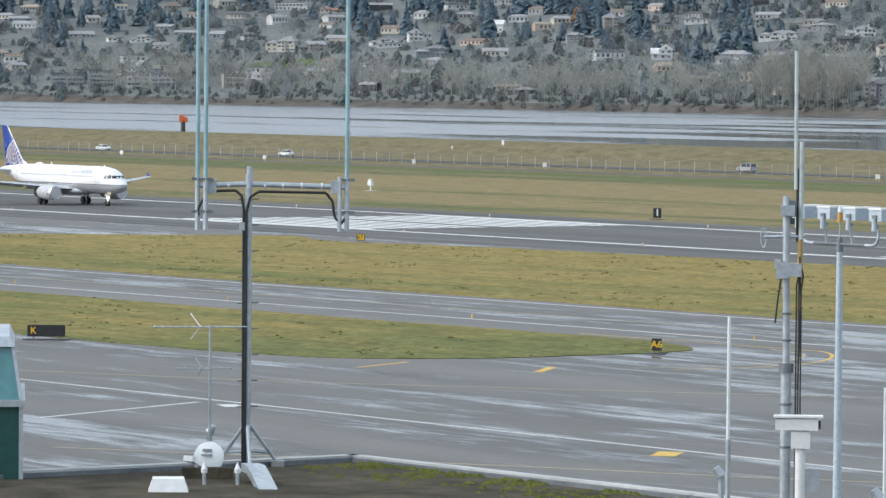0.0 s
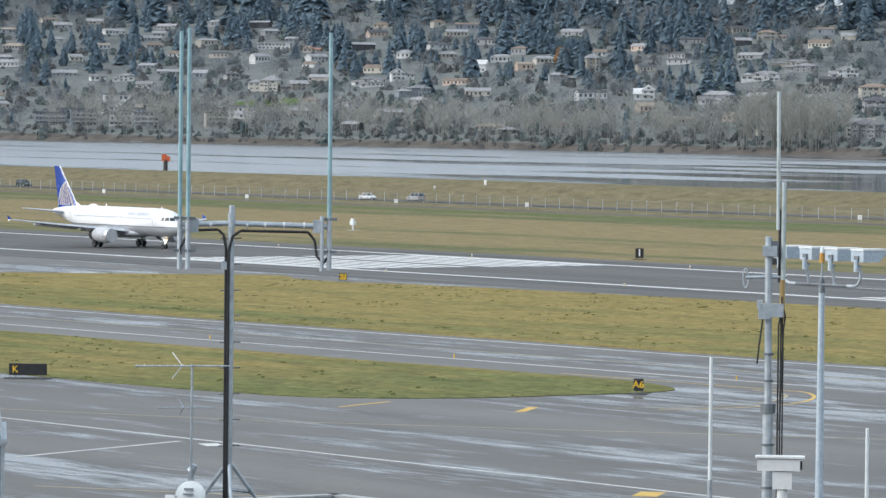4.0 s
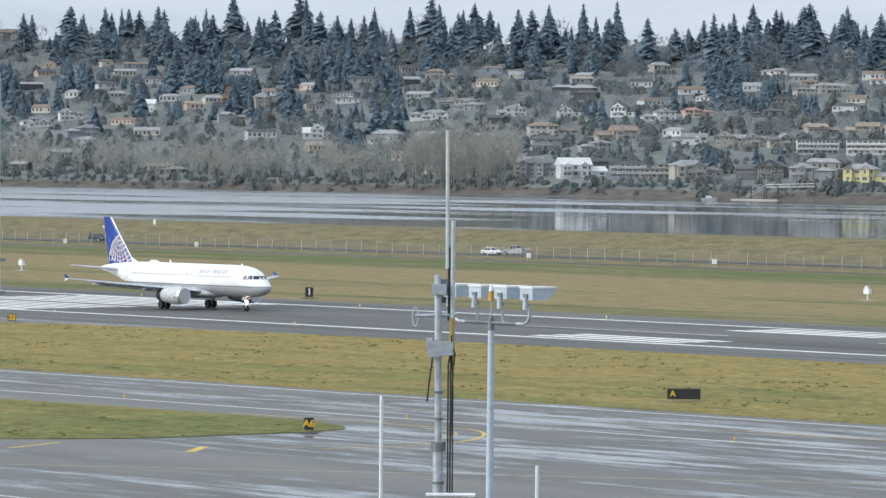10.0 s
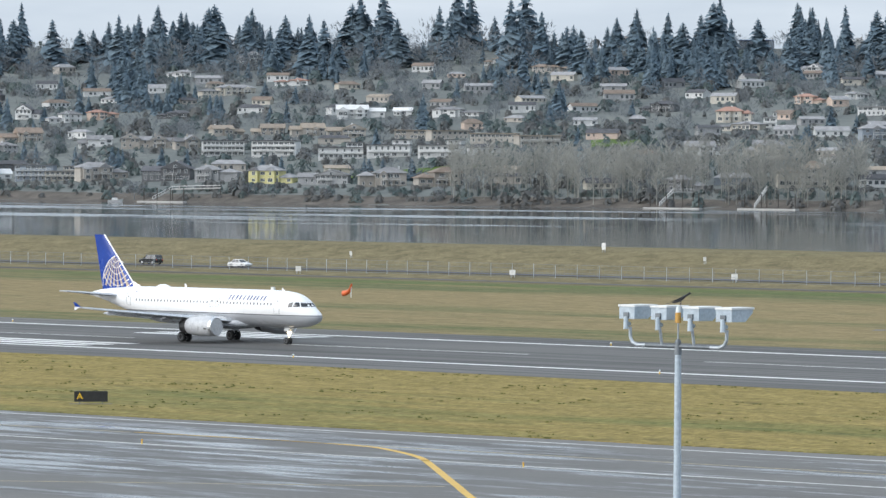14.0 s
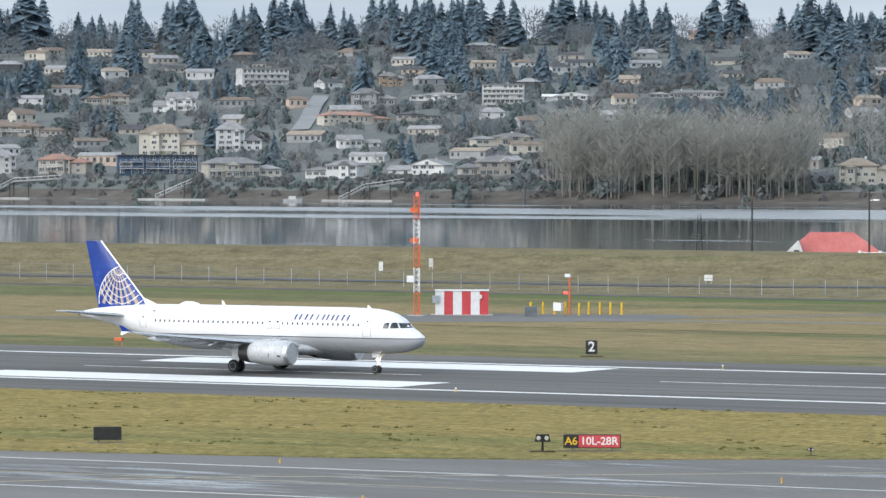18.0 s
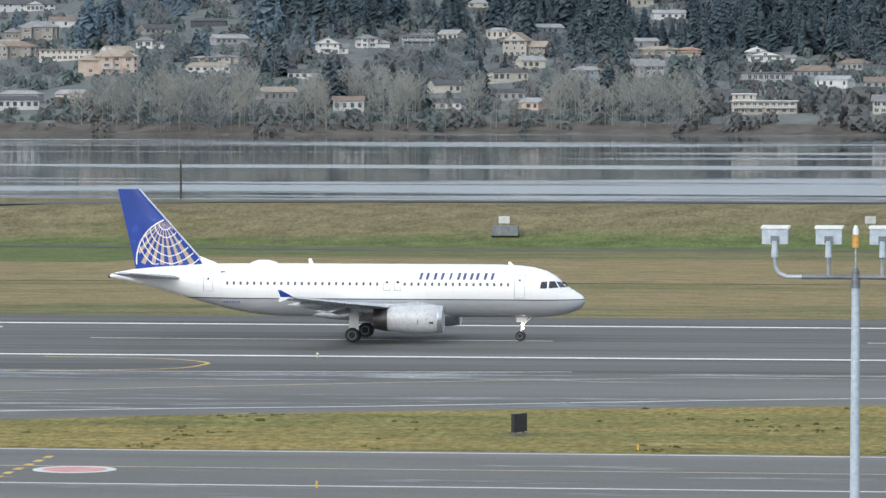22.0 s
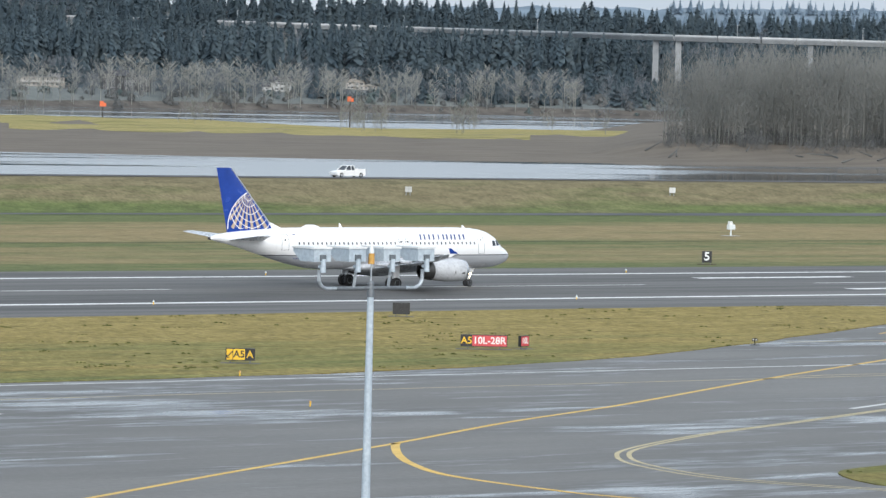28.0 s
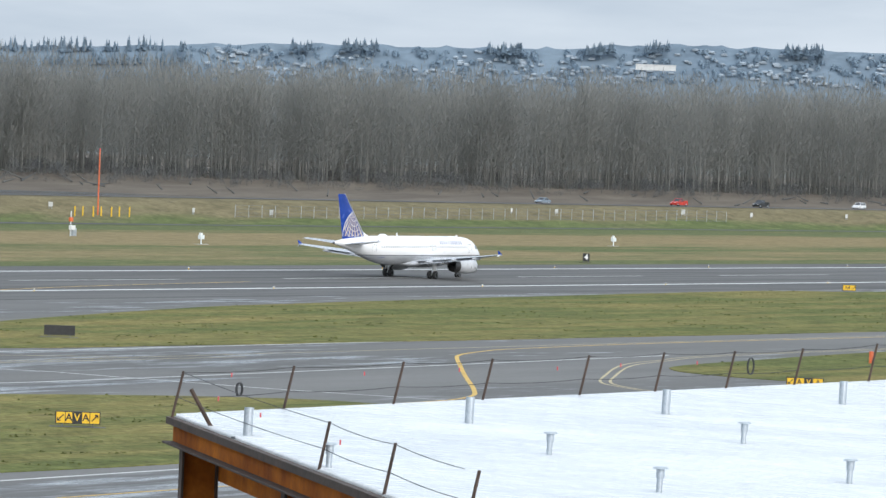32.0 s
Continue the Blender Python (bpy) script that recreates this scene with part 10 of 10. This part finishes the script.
path_line("yellow_corner", curve_through([(-70.1, 343.5), (-61.5, 342.2), (-57.5, 338.5), (-56.9, 334.8), (-59, 330), (-69.4, 326.4)]), 0.35, YL)
path_line("white_edge", [(-69.6, 326.8), (-57, 327), (-30, 330)], 0.4, FW)
# angled exit to the east
path_line("yellow_line", curve_through([(95, 165), (132.3, 187.1), (147.2, 196.1), (168.6, 208.7), (185.7, 219.2), (203.3, 228.7), (231.5, 245.5), (257.5, 260), (298.3, 283.1), (338.4, 303.9), (380, 324), (422.5, 340.6), (470, 354), (520, 362)]), 0.42, YL)
path_line("yellow_line", curve_through([(168.6, 208.7), (167, 206.8), (163.6, 202.3), (160.2, 196.9), (157.3, 190.1), (156.7, 180.6), (157.5, 176.2), (162, 160)]), 0.5, YL)
path_line("yellow_line", curve_through([(231.5, 245.5), (238, 247.5), (250, 247.3), (293.7, 245.3), (348, 242.5)]), 0.3, PY)
for o in (0.0, 0.9):
    path_line("yellow_corner", curve_through([(217.8 + o, 219.4), (203.2 + o, 212.8), (191.3 + o, 207.6), (180.8 + o, 201.8), (175.2 + o, 197.4), (171.3 + o, 191.2), (169.8 + o, 182.2), (174 + o, 172)]), 0.28, PY)
path_line("white_edge", curve_through([(215.9, 220.6), (231.4, 227.2), (253.4, 233.4), (274.6, 230.3), (295.1, 225.1), (400, 229)]), 0.45, FW)
path_line("yellow_corner", curve_through([(342.4, 341.3), (345.6, 334.9), (346, 329), (342.2, 324.4), (330.4, 316.3), (308, 303), (286.3, 289.3)]), 0.3, YL)
path_line("yellow_line", curve_through([(268, 281.6), (278.4, 281.3), (293.6, 281.0), (298.5, 275.5), (306, 266), (318, 256), (335, 247)]), 0.35, PY)
path_line("yellow_line", curve_through([(300, 196), (309, 196.6), (316.6, 198.9), (324.5, 203.6), (343.2, 216.3), (358, 226.2), (369.6, 233.9), (374.5, 236.8), (379.3, 238.8), (385, 240.5), (392.5, 242.0), (420, 243.5), (472, 242.5)]), 0.4, YL)
for o in (0.0, 1.0):
    path_line("yellow_corner", curve_through([(340, 196 + o), (346.6, 203.7 + o), (359.5, 211 + o), (377, 219.6 + o), (388.9, 222.9 + o), (408, 226.2 + o), (470, 227.5 + o)]), 0.25, PY)
path_line("white_line", curve_through([(292, 244), (306.7, 237.9), (308, 225), (307.7, 210.8), (310, 195)]), 0.4, FW)
path_line("apron_line", [(205.4, 155.1), (218.1, 155.1), (280, 154)], 0.3, YL)
path_line("apron_line", [(190, 165.5), (212.7, 164.2), (231.3, 164.2), (290, 158)], 0.4, FW)
path_line("white_line", curve_through([(100, 242), (108.3, 240.4), (121.6, 232.2), (127.1, 217), (127.4, 198.2), (126, 180)]), 0.45, FW)
path_line("yellow_line", curve_through([(90, 224), (100.7, 223.5), (107, 221.5), (110, 216.2), (111.2, 206.4), (111, 195)]), 0.35, PY)
path_line("yellow_dash", [(100.4, 213.3), (106.3, 219.4)], 1.0, YL)


# ---- coarse tufts standing out of the grass strips ----
def within(x, y, outline):
    inside = False
    for (x0, y0), (x1, y1) in zip(outline, outline[1:] + outline[:1]):
        if (y0 > y) != (y1 > y) and x < x0 + (y - y0) / (y1 - y0) * (x1 - x0):
            inside = not inside
    return inside


TUFT = foliage("dark_grass_tufts", (0.078, 0.09, 0.03), (0.15, 0.152, 0.056), 0.2)
rg = random.Random(5)
tuft_v, tuft_f = [], []
for outline in ISLES:
    xs_, ys_ = [p[0] for p in outline], [p[1] for p in outline]
    x0, x1, y0, y1 = max(min(xs_), -520), min(max(xs_), 700), min(ys_), max(ys_)
    for k in range(int((x1 - x0) * (y1 - y0) * 0.15)):
        x, y = rg.uniform(x0, x1), rg.uniform(y0, y1)
        if noise.noise((x * 0.12, y * 0.09, 3.0)) + 0.5 * noise.noise((x * 0.5, y * 0.4, 7.0)) < 0.22 or not within(x, y, outline):
            continue
        for j in range(3):
            a, w, h = rg.uniform(-0.7, 0.7), rg.uniform(0.10, 0.26), rg.uniform(0.05, 0.14)
            cx, cy = x + rg.uniform(-0.3, 0.3), y + rg.uniform(-0.3, 0.3)
            n = len(tuft_v)
            tuft_v += [(cx - w * math.cos(a), cy - w * math.sin(a), 0.06), (cx + w * math.cos(a), cy + w * math.sin(a), 0.06), (cx + rg.uniform(-0.1, 0.1), cy, 0.07 + h)]
            tuft_f.append((n, n + 1, n + 2))
tagged(part("grass_tufts", Geo().add(tuft_v, tuft_f), TUFT, None), "coarse dark tufts in the grass strips", "grass", kind="stuff")


# ---- vehicles on the river road ----
CAR_PAINT = {k: surface(k + "_car_paint", a, b, (0.15, 0.3), 1.0) for k, a, b in (
    ("white", (0.72, 0.72, 0.71), (0.80, 0.80, 0.80)), ("silver", (0.34, 0.34, 0.335), (0.42, 0.42, 0.415)), ("black", (0.016, 0.018, 0.02), (0.03, 0.032, 0.035)),
    ("dark_green", (0.022, 0.04, 0.035), (0.035, 0.055, 0.05)), ("grey_blue", (0.17, 0.22, 0.27), (0.23, 0.28, 0.33)), ("red", (0.42, 0.03, 0.02), (0.5, 0.05, 0.035)))}
TAIL = surface("red_lamp_plastic", (0.35, 0.02, 0.02), (0.45, 0.04, 0.03), (0.2, 0.3), 2.0)
LAMP_GLASS = surface("clear_lamp_glass", (0.6, 0.6, 0.58), (0.75, 0.75, 0.72), (0.1, 0.2), 2.0)


def make_car(kind, colour, label):
    """x is forward."""
    car = thing({"sedan": "car", "suv": "suv", "pickup": "pickup_truck"}[kind], pose(0, 0, 0), label, {"sedan": "car", "suv": "suv", "pickup": "pickup"}[kind], "vehicles on the river road")
    ln, wd, bh, rf = {"sedan": (4.7, 1.82, 0.92, 1.45), "suv": (4.75, 1.9, 1.08, 1.78), "pickup": (5.9, 2.0, 1.18, 1.92)}[kind]
    h = ln / 2
    paint = CAR_PAINT[colour]
    prof = [(-h, 0.38), (-h, bh * 0.92), (-h + 0.1, bh), (h - 1.3, bh), (h - 0.25, bh * 0.86), (h, bh * 0.66), (h - 0.02, 0.38), (h - 0.3, 0.26), (-h + 0.3, 0.26)]
    rings = []
    for y, k in ((-wd / 2, 0.93), (-wd / 2 + 0.1, 1.0), (wd / 2 - 0.1, 1.0), (wd / 2, 0.93)):
        rings.append([(x * (0.985 if k < 1 else 1), y, 0.3 + (z - 0.3) * k) for x, z in prof])
    part("body", Geo().loft(rings), paint, car, "", True)
    cab = {"sedan": ((-h + 0.75, bh), (-h + 1.45, rf), (h - 2.15, rf), (h - 1.35, bh)), "suv": ((-h + 0.08, bh), (-h + 0.35, rf), (h - 2.0, rf), (h - 1.25, bh)),
           "pickup": ((-0.75, bh), (-0.6, rf), (h - 2.35, rf), (h - 1.6, bh))}[kind]
    part("roof", Geo().loft([[(cab[1][0] - 0.05, s * (wd / 2 - 0.22), rf - 0.05), (cab[2][0] + 0.05, s * (wd / 2 - 0.22), rf - 0.05), (cab[2][0] - 0.05, s * (wd / 2 - 0.26), rf + 0.02), (cab[1][0] + 0.05, s * (wd / 2 - 0.26), rf + 0.02)] for s in (-1, 1)]), paint, car)
    part("glasshouse", Geo().loft([[(cab[0][0], s * (wd / 2 - 0.08), cab[0][1] - 0.02), (cab[3][0], s * (wd / 2 - 0.08), cab[3][1] - 0.02), (cab[2][0], s * (wd / 2 - 0.24), rf - 0.04), (cab[1][0], s * (wd / 2 - 0.24), rf - 0.04)] for s in (-1, 1)]), DARK_GLASS, car, "dark windows")
    mid = (cab[1][0] + cab[2][0]) / 2
    for s in (-1, 1):
        for x0, x1 in ((mid, mid), (cab[1][0], cab[0][0]), (cab[2][0], cab[3][0])):
            part("pillar", Geo().rod((x0, s * (wd / 2 - 0.22), rf - 0.03), (x1, s * (wd / 2 - 0.06), bh - 0.02), 0.06, None, 5), paint, car)
        part("mirror", Geo().box((cab[3][0] - 0.15, s * (wd / 2 + 0.1), bh + 0.12), (0.12, 0.2, 0.15)), paint, car)
        part("headlight", Geo().box((h - 0.08, s * (wd / 2 - 0.32), bh * 0.68), (0.16, 0.4, 0.14)), LAMP_GLASS, car, "clear headlight")
        part("tail_light", Geo().box((-h + 0.04, s * (wd / 2 - 0.2), bh * 0.82), (0.1, 0.28, 0.2)), TAIL, car, "red tail light")
    if kind == "pickup":
        part("bed", Geo().box((-h + 1.1, 0, bh + 0.05), (1.9, wd - 0.3, 0.06)), SIGN_BLACK, car, "black load bed")
        for s in (-1, 1):
            part("bed_side", Geo().box((-h + 1.1, s * (wd / 2 - 0.08), bh + 0.1), (2.1, 0.1, 0.24)), paint, car)
    r = 0.34 if kind == "sedan" else 0.39
    for x in (-h + 0.95, h - 0.95):
        for s in (-1, 1):
            tyre = part("wheel", Geo().lathe([(-0.11, r * 0.6), (-0.11, r * 0.93), (0, r), (0.11, r * 0.93), (0.11, r * 0.6)], (x, s * (wd / 2 - 0.1), r), "y", 16), RUBBER, car, "black tyre", True)
            part("rim", Geo().lathe([(-0.115, 0.02), (-0.12, r * 0.6), (0.12, r * 0.6), (0.115, 0.02)], (x, s * (wd / 2 - 0.1), r), "y", 12), BARE_METAL, tyre)
    return car


# vehicle: kind, colour, label, metres along the road at a time and its speed there (east is positive)
TRAFFIC = [
    ("sedan", "white", "white sedan driving along the river road", [(0, -1010.7), (3, -916.8), (6, -831.9), (9, -752.7), (13, -654.7), (16, -579.8), (32, -180)]),
    ("sedan", "white", "white sedan driving west on the river road", [(0, -934.1), (3, -1033.4), (32, -1450)]),
    ("suv", "silver", "silver estate car driving west on the river road", [(0, -762.1), (3, -844.3), (6, -936.1), (22, -1430)]),
    ("suv", "dark_green", "dark car driving east on the river road", [(0, -1160), (6, -981.1), (9, -891.8), (11, -835.8), (16, -696), (32, -250)]),
    ("pickup", "silver", "grey pickup truck driving west on the river road", [(0, -470), (8, -675.1), (9, -700), (11, -749.1), (32, -1290)]),
    ("suv", "black", "dark sports utility vehicle on the river road", [(0, -310), (11, -583.4), (12, -607), (13, -632.3), (32, -1120)]),
    ("pickup", "white", "white pickup truck on the levee crest road", [(0, -340), (23.6, 113.9), (24, 122.0), (24.5, 131.9), (32, 283)]),
    ("suv", "black", "black sports utility vehicle on the levee crest road", [(0, 1060), (26.5, 396.3), (27, 383.6), (27.4, 372.0), (32, 250)]),
    ("pickup", "white", "white crew-cab pickup on the levee crest road", [(0, 1150), (27.4, 489.6), (28, 476.4), (28.6, 462.5), (32, 380)]),
    ("sedan", "grey_blue", "blue-grey hatchback on the levee crest road", [(0, 1720), (31, 1013.7), (31.5, 1002), (32, 990.4)]),
    ("pickup", "red", "red pickup truck on the levee crest road", [(0, 1860), (31.5, 1070.5), (32, 1057.1)]),
    ("pickup", "black", "dark pickup truck on the levee crest road", [(0, 1880), (31.5, 1113), (32, 1100.5)]),
    ("suv", "white", "white sports utility vehicle on the levee crest road", [(0, 1890), (31.5, 1168), (32, 1156)]),
]
vehicles = [(make_car(kind, colour, label), rows) for kind, colour, label, rows in TRAFFIC]


def road_pose(x, east):
    y, _ = river_road_centre(x)
    y += -1.9 if east else 1.9
    zs = [river_road_centre(x + d)[1] + 0.03 for d in (-2, 2)]
    pitch = math.degrees(math.atan2(zs[1] - zs[0], 4.0))
    return pose(x, y, sum(zs) / 2, 0, -pitch if east else pitch, 0 if east else 180)


# ---- what moves ----
def motions():
    roll = [(0.0, -614.2), (3.0, -600.6), (6.0, -570.2), (9.0, -515.8), (11.0, -467.0), (13.0, -408.6), (16.0, -303.5), (17.5, -243.6), (19.0, -179.2),
            (20.0, -134.2), (20.5, -110.8), (21.0, -87.1), (22.0, -37.6), (23.0, 13.6), (24.0, 66.9), (25.3, 140.6), (26.5, 213.6), (28.0, 306.8), (30.0, 439.8), (32.0, 582.4)]
    walk(airliner, [(t, pose(x, CL, 0.02)) for t, x in roll])
    for car, rows in vehicles:
        if rows[-1][0] < 32:
            (t0, x0), (t1, x1) = rows[-2:]
            rows = rows + [(32, x1 + (x1 - x0) / (t1 - t0) * (32 - t1))]
        walk(car, [(t, road_pose(x, rows[-1][1] > rows[0][1])) for t, x in rows])


motions()
